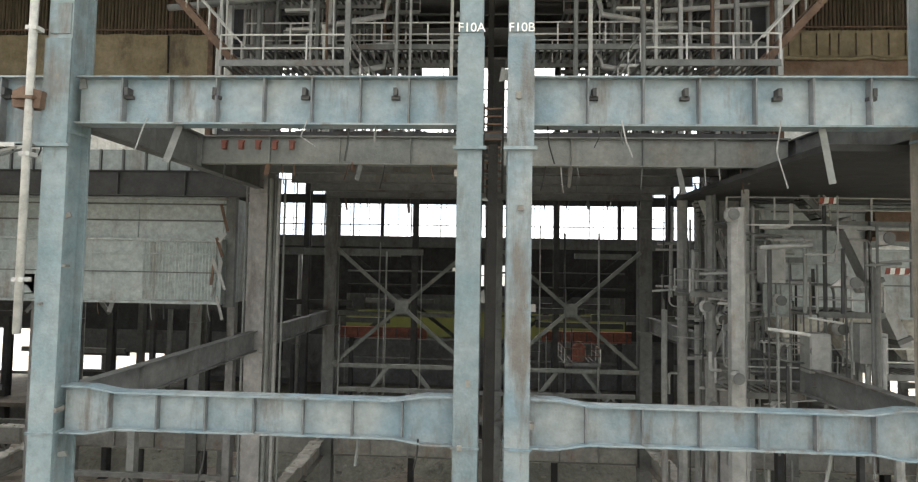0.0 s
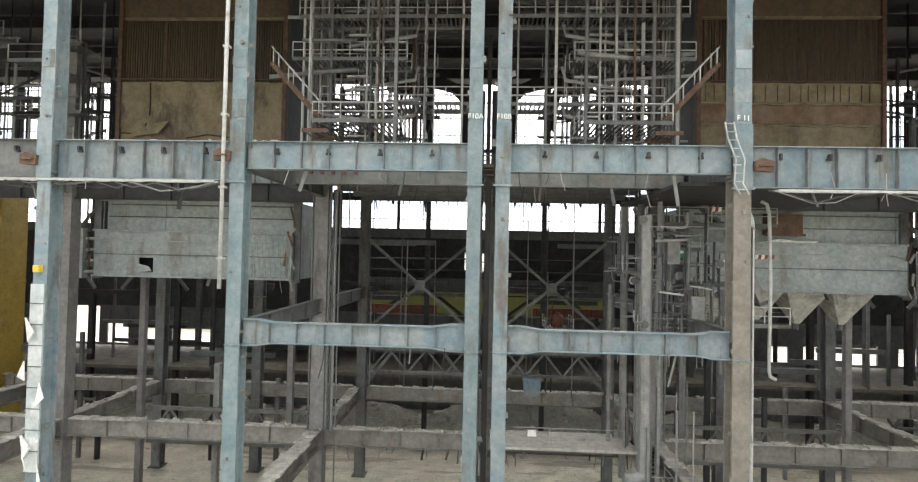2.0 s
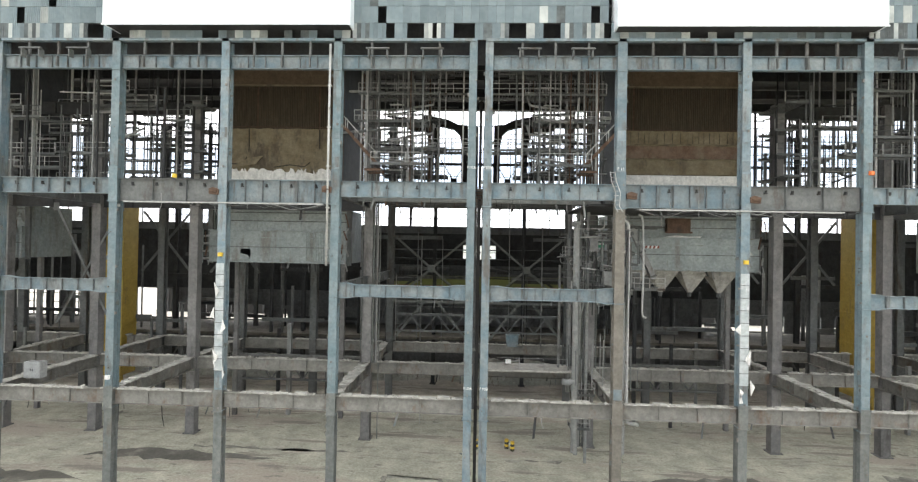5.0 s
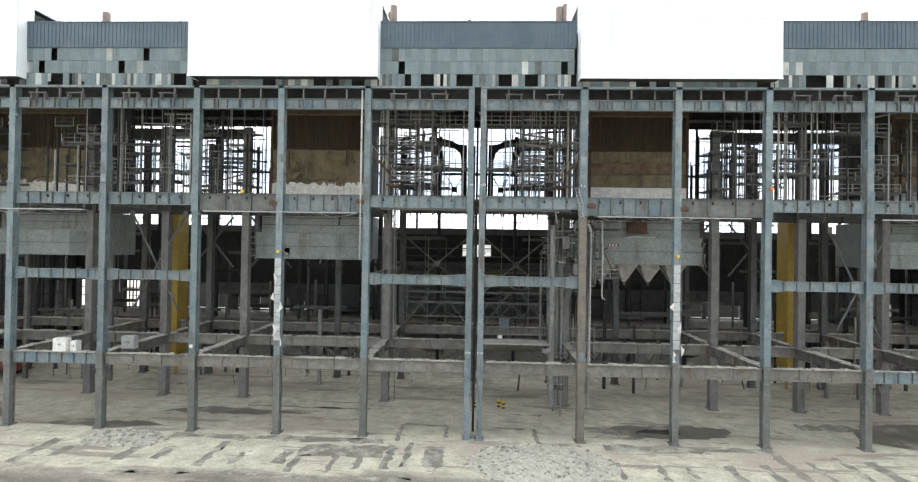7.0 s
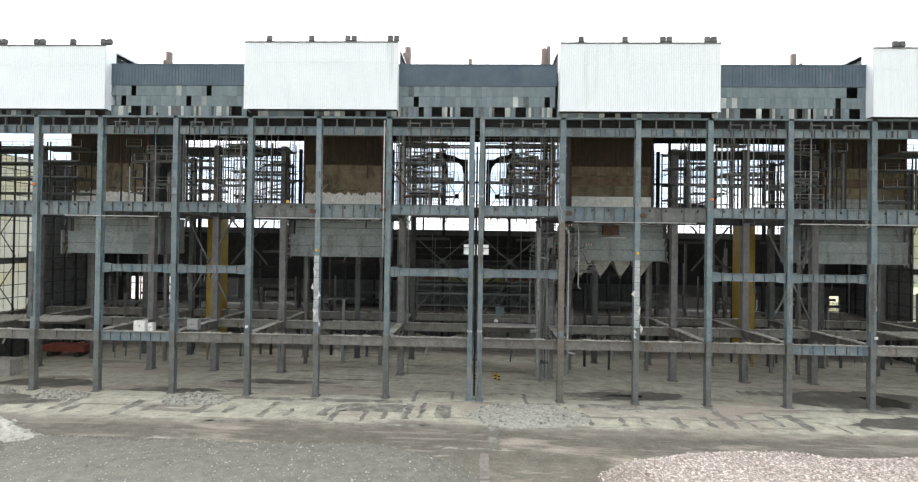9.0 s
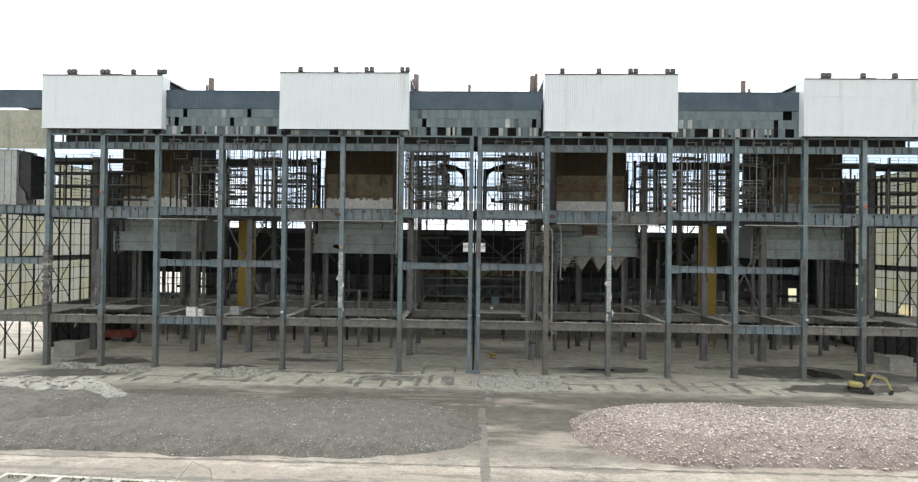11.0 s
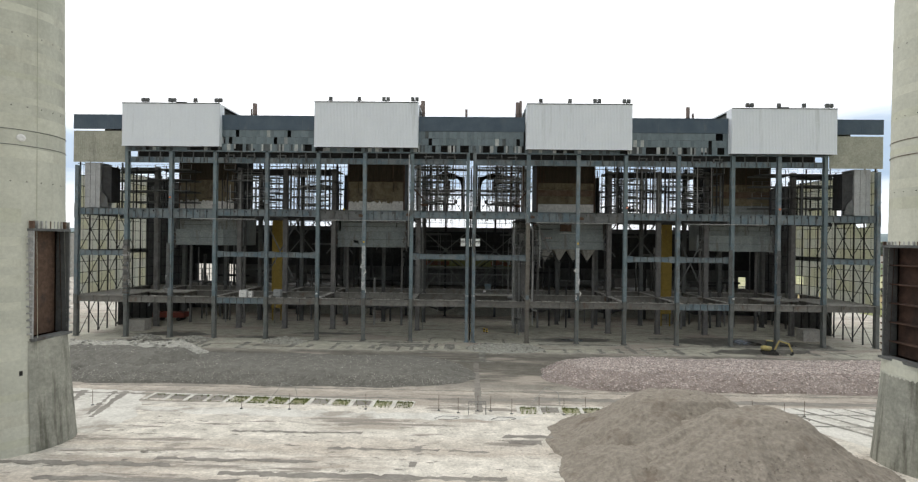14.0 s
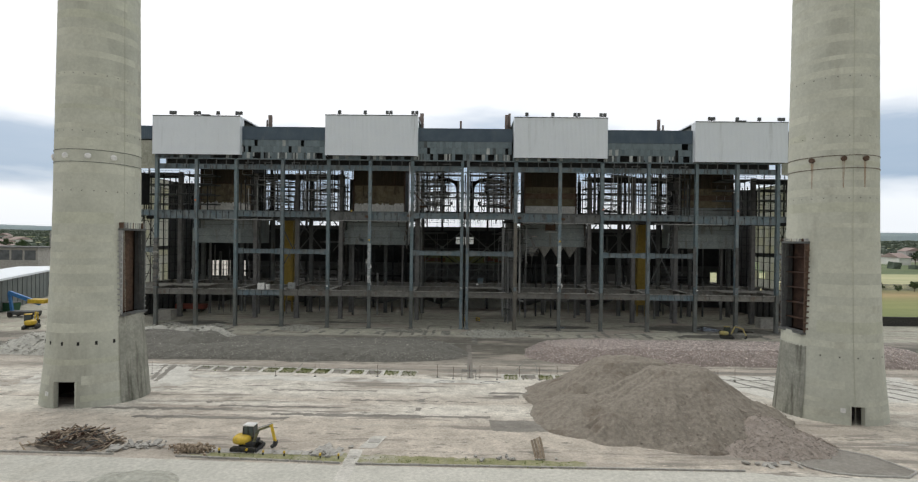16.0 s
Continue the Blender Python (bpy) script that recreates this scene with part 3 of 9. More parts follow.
# ---- front frame ----
for side, xs in (("l", LEFT), ("r", RIGHT)):
    for i, x in enumerate(xs):
        top = 39.6 if i < 8 else 36.5
        if i == 0:
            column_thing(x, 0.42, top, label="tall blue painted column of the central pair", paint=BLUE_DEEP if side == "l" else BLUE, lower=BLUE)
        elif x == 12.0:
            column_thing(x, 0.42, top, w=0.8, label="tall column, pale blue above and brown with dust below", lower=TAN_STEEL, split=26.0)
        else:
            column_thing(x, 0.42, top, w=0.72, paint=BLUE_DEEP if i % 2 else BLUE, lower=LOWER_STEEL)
    for i in range(len(xs) - 1):
        a, b = xs[i], xs[i + 1]
        s = 1 if b > a else -1
        a2, b2 = (a + s * 0.36, b - s * 0.36)
        p, q = ((min(a2, b2), 0.42), (max(a2, b2), 0.42))
        girder(p, q, *LOW, paint=DUSTY_STEEL if i not in (4,) else BLUE, label="floor-level plate girder under broken concrete", debris=True)
        if i in (0, 3, 4, 7):
            girder(p, q, *GUS, paint=BLUE, label="pale blue girder with haunched ends", haunch=0.14)
        deep = i in (1, 2, 5, 6)
        girder(p, q, MID[0] - (0.6 if deep else 0), MID[1], paint=BLUE if i != 2 else GREY_STEEL, label="deep pale blue plate girder" if deep else "pale blue plate girder with web stiffeners", width=0.5)
        if i < 7:
            girder(p, q, *TOP, paint=BLUE, label="pale blue eaves girder under the cladding")

# ---- second to fourth column rows, beams running back ----
ROW2, ROW3, ROW4, BACK = 13.5, 25.5, 37.0, 47.0
for s in (-1, 1):
    for x in (12.4, 32.5, 44.0, 55.0, 75.0):
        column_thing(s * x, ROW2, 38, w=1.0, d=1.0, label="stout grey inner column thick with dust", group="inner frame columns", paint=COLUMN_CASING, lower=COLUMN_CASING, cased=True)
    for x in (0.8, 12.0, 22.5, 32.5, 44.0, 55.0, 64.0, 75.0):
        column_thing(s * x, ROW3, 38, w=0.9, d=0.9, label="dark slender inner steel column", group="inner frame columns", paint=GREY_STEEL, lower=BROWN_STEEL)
    # the deepest row is darkest: its shade is in the paint
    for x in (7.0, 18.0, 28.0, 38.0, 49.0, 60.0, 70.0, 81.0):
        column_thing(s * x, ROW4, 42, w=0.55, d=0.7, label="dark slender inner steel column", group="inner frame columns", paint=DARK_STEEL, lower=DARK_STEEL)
    for x in (12.4, 32.5, 43.6, 54.7, 74.5, 84.2):
        girder((s * x, 0.9), (s * x, ROW2 - 0.5), *LOW, paint=DUSTY_STEEL, label="floor beam running back under rubble", width=0.9, debris=True)
        girder((s * x, ROW2 + 0.5), (s * x, ROW3 - 0.5), *LOW, paint=DUSTY_STEEL, label="floor beam running back under rubble", width=0.7, debris=True, pitch=2.6)
        girder((s * x, 0.9), (s * x, ROW2 - 0.5), *MID, paint=GREY_STEEL, label="dusty grey beam running back", width=0.5, pitch=2.6)
    for a, b in ((12.9, 32.0), (33.0, 43.5), (44.5, 54.5), (55.5, 74.5), (75.5, 84.0)):
        pp = sorted((s * a, s * b))
        girder((pp[0], ROW2), (pp[1], ROW2), *LOW, paint=DUSTY_STEEL, label="inner floor beam under broken concrete", debris=True)
        girder((pp[0], ROW3), (pp[1], ROW3), *LOW, paint=DUSTY_STEEL, label="inner floor beam under broken concrete", debris=True)
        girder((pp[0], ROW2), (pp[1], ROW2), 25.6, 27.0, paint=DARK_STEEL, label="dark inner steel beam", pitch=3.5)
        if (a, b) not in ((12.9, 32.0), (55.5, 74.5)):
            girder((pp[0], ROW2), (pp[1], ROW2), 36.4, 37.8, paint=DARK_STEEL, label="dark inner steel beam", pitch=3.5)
    girder((s * 12.4, 0.9), (s * 12.4, ROW2 - 0.5), *GUS, paint=GREY_STEEL, label="grey beam running back from the front column")
    girder((s * 12.4, ROW2 + 0.5), (s * 12.2, ROW3 - 0.5), *GUS, paint=GREY_STEEL, label="grey beam running back between inner columns")
girder((-11.9, ROW2), (-0.4, ROW2), *LOW, paint=DUSTY_STEEL, label="inner floor beam under broken concrete", debris=True)
girder((0.4, ROW2), (10.2, ROW2), *LOW, paint=DUSTY_STEEL, label="inner floor beam under a concrete slab", debris=False)
girder((-11.5, ROW3), (11.5, ROW3), *LOW, paint=DUSTY_STEEL, label="inner floor beam under broken concrete", debris=True)
girder((-12.3, 7.2), (-0.4, 7.2), 26.2, 27.4, paint=LOWER_STEEL, label="grey beam behind the front girder")
girder((0.4, 7.2), (12.0, 7.2), 26.2, 27.4, paint=LOWER_STEEL, label="grey beam behind the front girder")

# ---- roof penthouses, parapet ----
# (from, to, foot, top) of the four penthouses
BOXES = [(-73.8, -53.1, 40.45, 49.6), (-33.0, -11.25, 40.55, 50.1), (11.3, 33.1, 40.4, 49.95), (53.4, 74.8, 39.85, 49.3)]
HEAD = Mesh().prism([(-0.16, -0.3), (0.2, -0.42), (0.3, 0.3), (-0.06, 0.42)], -0.36, 0.36, "x")
HEAD_DATA = HEAD.data("lamp_head")
HEAD_DATA.materials.append(GREY_STEEL)


def penthouse(x0, x1, zb, zt, k):
    t = thing("roof_penthouse", "white corrugated metal penthouse above the eaves", "roof penthouse", "roof penthouses")
    n = 72
    w = (x1 - x0) / n
    pts = []
    for i in range(n):
        a = x0 + i * w
        pts += [(a, -1.0), (a + w * 0.55, -1.0), (a + w * 0.7, -0.96), (a + w * 0.88, -0.96)]
    pts.append((x1, -1.0))
    m = Mesh()
    for a, y in pts:
        m.v += [(a, y, zb + 0.1), (a, y, zt - 0.1)]
    for i in range(len(pts) - 1):
        m.f.append((2 * i, 2 * i + 2, 2 * i + 3, 2 * i + 1))
    m.box(x0, x1, -0.9, -0.8, zb + 0.1, zt - 0.1)
    part("front_cladding", m, WHITE_CLAD, t)
    part("seam_flashing", Mesh().box(x0, x1, -1.03, -1.002, zt - 2.95, zt - 2.87), WHITE_CLAD, t)
    for xa, xb in ((x0, x0 + 0.14), (x1 - 0.14, x1)):
        part("side_cladding", Mesh().box(xa, xb, -0.8, 1.18, zb + 0.1, zt - 3.6).box(xa, xb, 1.18, 22, 46.41, max(46.45, zt - 3.6)), WHITE_CLAD, t)
        part("louvre_frame", Mesh().box(xa, xb, -0.8, 1.2, zt - 3.6, zt - 0.1).box(xa, xb, 21, 22, zt - 3.6, zt - 0.1).box(xa + 0.05, xb - 0.05, 1.2, 21, zt - 3.6, zt - 3.3).box(xa, xb, 1.2, 21, zt - 0.4, zt - 0.1), WHITE_CLAD, t)
        for j in range(10):
            part("louvre", Mesh().obox(((xa + xb) / 2, 1.2, zt - 3.2 + j * 0.24), ((xa + xb) / 2, 21, zt - 3.2 + j * 0.24), 0.2, 0.05, (0.5, 0, 0.8)), DUCT, t)
    part("flat_roof", Mesh().box(x0 + 0.14, x1 - 0.14, -0.8, 22, zt - 0.4, zt - 0.18), GREY_STEEL, t)
    part("back_cladding", Mesh().box(x0 + 0.14, x1 - 0.14, 21.85, 22, 46.41, zt - 0.4), WHITE_CLAD, t)
    part("floor", Mesh().box(x0 + 0.14, x1 - 0.14, -0.8, 3.18, zb + 0.1, zb + 0.3), DARK_STEEL, t)
    part("drip_edge", Mesh().box(x0 - 0.05, x1 + 0.05, -1.08, -1.0, zt - 0.18, zt), GREY_STEEL, t)
    part("bottom_trim", Mesh().box(x0 - 0.05, x1 + 0.05, -1.08, -1.0, zb, zb + 0.12), WHITE_CLAD, t)
    for f, pair in ((0.2, True), (0.48, k == 0), (0.72, False), (0.96, True)) if k % 3 == 0 else ((0.14, False), (0.42, False), (0.68, True), (0.96, True)):
        v = thing("roof_floodlight", "grey floodlights on a short stand on the penthouse roof", "floodlight", "roof floodlights", at=(x0 + (x1 - x0) * f, 0.1, zt - 0.1))
        part("stand", Mesh().tube([(0, 0.2, 0), (0, 0.2, 0.75)], 0.07, 8).box(-0.55, 0.55, 0.15, 0.25, 0.6, 0.68), GREY_STEEL, v)
        for a in (-0.45, 0.45) if pair else (0.0,):
            part("lamp_head", HEAD_DATA, GREY_STEEL, v, at=(a, 0.1, 1.0))
    if k in (0, 3):
        v = thing("roof_unit", "low grey plant box on the penthouse roof", "plant box", "roof units", at=(x0 + (x1 - x0) * 0.55, 1.5, zt - 0.1))
        part("casing", Mesh().box(-1.0, 1.0, -0.6, 0.6, 0, 0.75), GREY_STEEL, v)
        part("lid", Mesh().box(-1.06, 1.06, -0.66, 0.66, 0.75, 0.83), DARK_STEEL, v)


for k, (x0, x1, zb, zt) in enumerate(BOXES):
    penthouse(x0, x1, zb, zt, k)
for x, z0, h, r in ((-49.4, 46.3, 5.6, 0.5), (-50.2, 46.3, 4.4, 0.2), (-11.1, 46.3, 6.4, 0.5), (-11.7, 46.3, 5.6, 0.2), (-1.3, 46.3, 4.6, 0.28), (10.2, 46.3, 6.2, 0.45), (10.9, 46.3, 6.6, 0.3), (48.2, 46.3, 5.4, 0.42), (49.3, 46.3, 4.0, 0.25)):
    t = thing("exhaust_stack", "weathered brown steel exhaust pipe standing on the roof", "exhaust pipe", "exhaust stacks", at=(x, 8, z0))
    part("pipe", Mesh().tube([(0, 0, 0), (0, 0, h)], r, 14), STACK, t, smooth=True)
    part("collar", Mesh().tube([(0, 0, h * 0.55), (0, 0, h * 0.55 + 0.12)], r + 0.07, 14), STACK, t)

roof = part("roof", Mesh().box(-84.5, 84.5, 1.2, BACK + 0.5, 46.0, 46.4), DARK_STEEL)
tagged(roof, "flat dark roof deck over the boiler house", "roof", kind="structure")
for x0, x1 in ((-85.2, -74.05), (-53.15, -33.05), (-11.35, 11.05), (33.05, 53.35), (74.25, 85.2)):
    m = Mesh()
    n = int((x1 - x0) / 0.45)
    w = (x1 - x0) / n
    for i in range(n):
        m.box(x0 + i * w, x0 + (i + 0.72) * w, 0.26, 0.34, 44.27, 47.2)
    m.box(x0, x1, 0.3, 0.5, 44.27, 47.2)
    m.box(x0, x1, 0.2, 0.55, 47.2, 47.35)
    ob = part("parapet_cladding", m, NAVY)
    tagged(ob, "dark blue ribbed metal parapet cladding", "parapet", "parapet cladding", "structure")
for x0, x1 in ((-85.2, -74.05), (74.25, 85.2)):
    m = Mesh().box(x0, x1, 0.42, 0.5, 37.2, 43.88)
    n = 24
    w = (x1 - x0) / n
    for i in range(n):
        m.box(x0 + i * w, x0 + (i + 0.6) * w, 0.38, 0.45, 37.2, 43.88)
    tagged(part("end_cladding", m, CREAM), "cream ribbed metal cladding below the parapet", "wall cladding", "end cladding", "structure")

# ledge, stub posts, eaves joists
for s, xs in ((-1, LEFT), (1, RIGHT)):
    for i in range(7):
        a, b = sorted((xs[i], xs[i + 1]))
        t = thing("eaves_ledge", "steel eaves channel on short stub posts", "eaves channel", "eaves ledges")
        part("channel", Mesh().box(a - 0.3, b + 0.3, -0.1, 0.35, 39.55, 39.78), BLUE, t)
        n = 4
        for j in range(1, n):
            x = a + (b - a) * j / n
            part("stub_post", Mesh().box(x - 0.09, x + 0.09, 0.1, 0.3, 38.4, 39.55), GREY_STEEL, t)
            part("bracket_fin", Mesh().prism([(x - 0.05, 37.3), (x + 0.05, 37.3), (x + 0.05, 38.2), (x - 0.05, 38.2)], -0.1, 0.2), GREY_STEEL, t)
        if i in (0, 3, 4):
            for f in (0.3, 0.7):
                x = a + (b - a) * f
                l = thing("strip_light_fitting", "long grey fluorescent light fitting under the eaves", "light fitting", "eaves light fittings", at=(x, -0.35, 38.75))
                part("tray", Mesh().box(-1.0, 1.0, -0.12, 0.12, 0, 0.1), GREY_STEEL, l)
                part("arm", Mesh().box(-0.85, -0.75, -0.05, 0.5, -0.7, 0), GREY_STEEL, l)
                part("arm", Mesh().box(0.75, 0.85, -0.05, 0.5, -0.7, 0), GREY_STEEL, l)

# weathered panels, many missing, one object each
PANEL_W, PANEL_H = 0.74, 1.47
PANEL_DIM = mat("soot_stained_panel", (0.085, 0.098, 0.102), (0.13, 0.145, 0.147), 0.75, 0.8, (0.2, 0.21, 0.2), 0.35, 0.8, 3.0, jitter=0.25)


def sheet(key, w, z0, z1, material):
    m = Mesh().box(0.006, w - 0.006, 0, 0.05, z0, z1)
    for j in range(4):
        m.box((0.04 + j * 0.245) * w, (0.15 + j * 0.245) * w, -0.03, 0.0, z0, z1)
    me = m.data(key)
    me.materials.append(material)
    return me


full = {k: sheet("panel", PANEL_W, 0.012, PANEL_H - 0.012, m) for k, m in (("a", PANEL), ("p", PANEL_PALE), ("d", PANEL_DIM))}
slim = {k: sheet("panel", 0.37, 0.012, PANEL_H - 0.012, m) for k, m in (("a", PANEL), ("p", PANEL_PALE), ("d", PANEL_DIM))}
torn = {k: sheet("panel", 0.37, 0.5, PANEL_H - 0.012, m) for k, m in (("a", PANEL), ("p", PANEL_PALE), ("d", PANEL_DIM))}
prng = random.Random(11)
for x0, x1, rows in ((-53.15, -33.05, 3), (-11.35, 11.05, 3), (33.05, 53.35, 3), (-74.0, -53.2, 0), (-33.0, -11.4, 0), (11.1, 33.0, 0), (53.4, 74.2, 0)):
    holder = thing("panel_strip", "band of weathered wall panels with many missing", "wall panels", "panel strips", "structure")
    for r in range(rows + 1 if rows else 2):
        z = 39.82 + r * 1.48
        part("rail", Mesh().box(x0, x1, 0.42, 0.5, z - 0.05, z + 0.04), DARK_STEEL, holder)
    for r in range(rows or 1):
        x, gap = x0, 0.0
        while x < x1 - 0.3:
            ragged = r == 0
            w = prng.choice((0.37, 0.37, 0.74)) if ragged and rows else PANEL_W
            w = min(w, x1 - x)
            if gap <= 0 and prng.random() < (0.17, 0.055, 0.035)[r]:
                gap = prng.choice((0.37, 0.37, 0.74, 1.11) if ragged else (0.37, 0.74, 0.74, 1.48))
            if gap > 0:
                gap -= w
                x += w
                continue
            u = prng.random()
            tone = ("p" if u < 0.24 else "d" if u < 0.5 else "a") if ragged else ("p" if u < 0.045 else "d" if u < 0.06 else "a")
            kit = full if w > 0.5 else torn if prng.random() < 0.1 else slim
            part("panel", kit[tone], PANEL, holder, at=(x, 0.36 + prng.uniform(-0.01, 0.01), 39.82 + r * 1.48))
            x += w
# its dark tone gives the gaps between the panels their shade
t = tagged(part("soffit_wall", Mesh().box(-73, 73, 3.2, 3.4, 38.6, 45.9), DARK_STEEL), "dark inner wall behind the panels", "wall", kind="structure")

# ---- back wall and side walls ----
def translucent(name, colour):
    m = bpy.data.materials.new(name)
    m.use_nodes = True
    n, l = m.node_tree.nodes, m.node_tree.links
    out = n["Material Output"]
    tc, noise_tex, ramp_ = n.new("ShaderNodeTexCoord"), n.new("ShaderNodeTexNoise"), n.new("ShaderNodeMix")
    noise_tex.inputs["Scale"].default_value, noise_tex.inputs["Detail"].default_value = 1.1, 7.0
    info = n.new("ShaderNodeObjectInfo")
    add = n.new("ShaderNodeVectorMath")
    add.operation = "MULTIPLY_ADD"
    add.inputs[1].default_value = (31.0, 17.0, 23.0)
    l.new(info.outputs["Random"], add.inputs[0])
    l.new(tc.outputs["Object"], add.inputs[2])
    l.new(add.outputs[0], noise_tex.inputs["Vector"])
    ramp_.data_type = "RGBA"
    ramp_.inputs[6].default_value = (*[c * 0.72 for c in colour], 1)
    ramp_.inputs[7].default_value = (*colour, 1)
    l.new(noise_tex.outputs["Fac"], ramp_.inputs[0])
    thru, mixed = n.new("ShaderNodeBsdfTranslucent"), n.new("ShaderNodeMixShader")
    b_ = n["Principled BSDF"]
    b_.inputs["Roughness"].default_value = 0.5
    mixed.inputs[0].default_value = 0.82
    for sock in (b_.inputs["Base Color"], thru.inputs["Color"]):
        l.new(ramp_.outputs[2], sock)
    l.new(b_.outputs[0], mixed.inputs[1])
    l.new(thru.outputs[0], mixed.inputs[2])
    l.new(mixed.outputs[0], out.inputs["Surface"])
    return m


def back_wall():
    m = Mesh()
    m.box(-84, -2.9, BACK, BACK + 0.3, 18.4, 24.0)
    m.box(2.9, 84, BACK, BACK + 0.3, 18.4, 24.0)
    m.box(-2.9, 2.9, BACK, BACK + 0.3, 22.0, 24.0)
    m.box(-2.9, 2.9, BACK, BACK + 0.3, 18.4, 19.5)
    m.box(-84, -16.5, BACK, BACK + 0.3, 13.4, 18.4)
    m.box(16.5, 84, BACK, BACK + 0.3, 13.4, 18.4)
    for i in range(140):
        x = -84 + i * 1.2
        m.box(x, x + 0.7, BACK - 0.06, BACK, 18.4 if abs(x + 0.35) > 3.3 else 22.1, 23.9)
    # the back wall's tone carries the shade of the hall
    tagged(part("wall_back", m, DARK_STEEL), "very dark ribbed back wall, the hall's shade in its tone", "wall", kind="structure")
    sill = thing("sill_beam", "broad dusty grey beam under the back windows", "sill beam", kind="structure")
    part("web", Mesh().box(-84, 84, BACK - 0.5, BACK + 0.1, 24.0, 25.2), GREY_STEEL, sill)
    part("flange", Mesh().box(-84, 84, BACK - 0.75, BACK + 0.1, 25.2, 25.28), DUSTY_STEEL, sill)
    tagged(part("glazing_band", Mesh().box(-16.5, 16.5, BACK + 0.1, BACK + 0.2, 13.4, 16.5), translucent("dull_green_glazing", (0.17, 0.175, 0.10))), "dull green glazed band in the back wall", "glazing", kind="structure")
    strip = Mesh()
    strip.box(-16.5, 16.5, BACK + 0.06, BACK + 0.2, 16.5, 18.4)
    for i in range(55):
        strip.box(-16.5 + i * 0.6, -16.2 + i * 0.6, BACK - 0.02, BACK + 0.06, 16.5, 18.4)
    tagged(part("corrugated_strip", strip, GREY_STEEL), "grey corrugated strip above the glazed band", "wall panel", kind="structure")
    low = Mesh()
    low.box(-84, 84, BACK, BACK + 0.3, 0, 5.9)
    # added strip of openings, hidden from view, to let daylight onto the floor
    low.box(-84, 84, BACK, BACK + 0.3, 7.2, 8.0)
    for i in range(25):
        low.box(-84 + i * 7 - 0.35, -84 + i * 7 + 0.35, BACK, BACK + 0.3, 5.9, 7.2)
    # (from, to, sill, head) of the rear openings
    gaps = [(-83.2, -77.2, 8.0, 13.4), (-74.2, -70.6, 8.0, 13.4), (-62.4, -55.8, 8.0, 13.2), (-54.6, -51.4, 8.0, 10.8), (-49.5, -46.6, 8.0, 10.6), (-44.9, -38.7, 8.0, 10.6), (-35.6, -34.4, 8.0, 9.8), (38.8, 41.3, 8.0, 10.2), (43.3, 45.5, 8.0, 10.6), (46.3, 53.0, 8.0, 10.6), (55.7, 59.2, 8.0, 10.6), (61.4, 64.2, 8.0, 10.4), (66.0, 68.8, 8.0, 9.6), (80.2, 82.4, 8.0, 11.4)]
    x = -84
    for a, c, z0, z1 in gaps:
        low.box(x, a, BACK, BACK + 0.3, 8.0, 13.4)
        if z1 < 13.4:
            low.box(a, c, BACK, BACK + 0.3, z1, 13.4)
        else:
            for k in range(1, 5):
                low.box(a + (c - a) * k / 5 - 0.09, a + (c - a) * k / 5 + 0.09, BACK, BACK + 0.2, 8.0, 13.4)
            for z in (10.2, 11.8):
                low.box(a, c, BACK + 0.04, BACK + 0.16, z, z + 0.14)
        x = c
    low.box(x, 84, BACK, BACK + 0.3, 8.0, 13.4)
    tagged(part("wall_back_lower", low, BROWN_STEEL), "dusty brown lower back wall with openings", "wall", kind="structure")
    for i in range(48):
        x = -83 + i * 3.53
        wide = i % 4 == 0
        t = thing("window_mullion", "dark steel window mullion of the back wall", "mullion", "back wall mullions", "structure")
        part("upright", Mesh().box(x - (0.22 if wide else 0.06), x + (0.22 if wide else 0.06), BACK, BACK + 0.25, 25.28, 46), DARK_STEEL, t)
    t = thing("glazing_grid", "thin steel glazing bars across the back windows", "glazing bars", kind="structure")
    for k in range(24):
        m = Mesh()
        for j in range(6):
            x = -84 + k * 7 + j * 1.17
            m.box(x - 0.035, x + 0.035, BACK + 0.05, BACK + 0.12, 25.28, 46)
        for j in range(14):
            z = 25.9 + j * 1.45
            m.box(-84 + k * 7, -77 + k * 7, BACK + 0.05, BACK + 0.1, z, z + 0.05)
        tagged(part("glazing_bay", m, DARK_STEEL, t), kind="stuff")
    for x in (-1.5, 0, 1.5):
        part("glazing_bar", Mesh().box(x - 0.06, x + 0.06, BACK + 0.1, BACK + 0.2, 19.5, 22.0), DARK_STEEL, t)
    part("glazing_bar", Mesh().box(-2.9, 2.9, BACK + 0.1, BACK + 0.2, 20.7, 20.8), DARK_STEEL, t)
    for z, h in ((26.6, 0.12), (29.2, 1.1), (32.0, 0.1), (34.2, 0.1), (36.2, 0.5), (38.6, 0.1), (41, 0.1), (43.2, 0.1)):
        t = thing("window_transom", "dark steel transom of the back wall", "transom", "back wall transoms", "structure")
        part("rail", Mesh().box(-84, 84, BACK + 0.02, BACK + 0.2, z, z + h), DARK_STEEL, t)


back_wall()
for s in (-1, 1):
    tagged(part("corner_post", Mesh().box(s * 84.4 - 0.5, s * 84.4 + 0.5, BACK - 0.5, BACK + 0.4, 0, 46), DARK_STEEL), "dark corner post of the hall", "corner post", kind="structure")


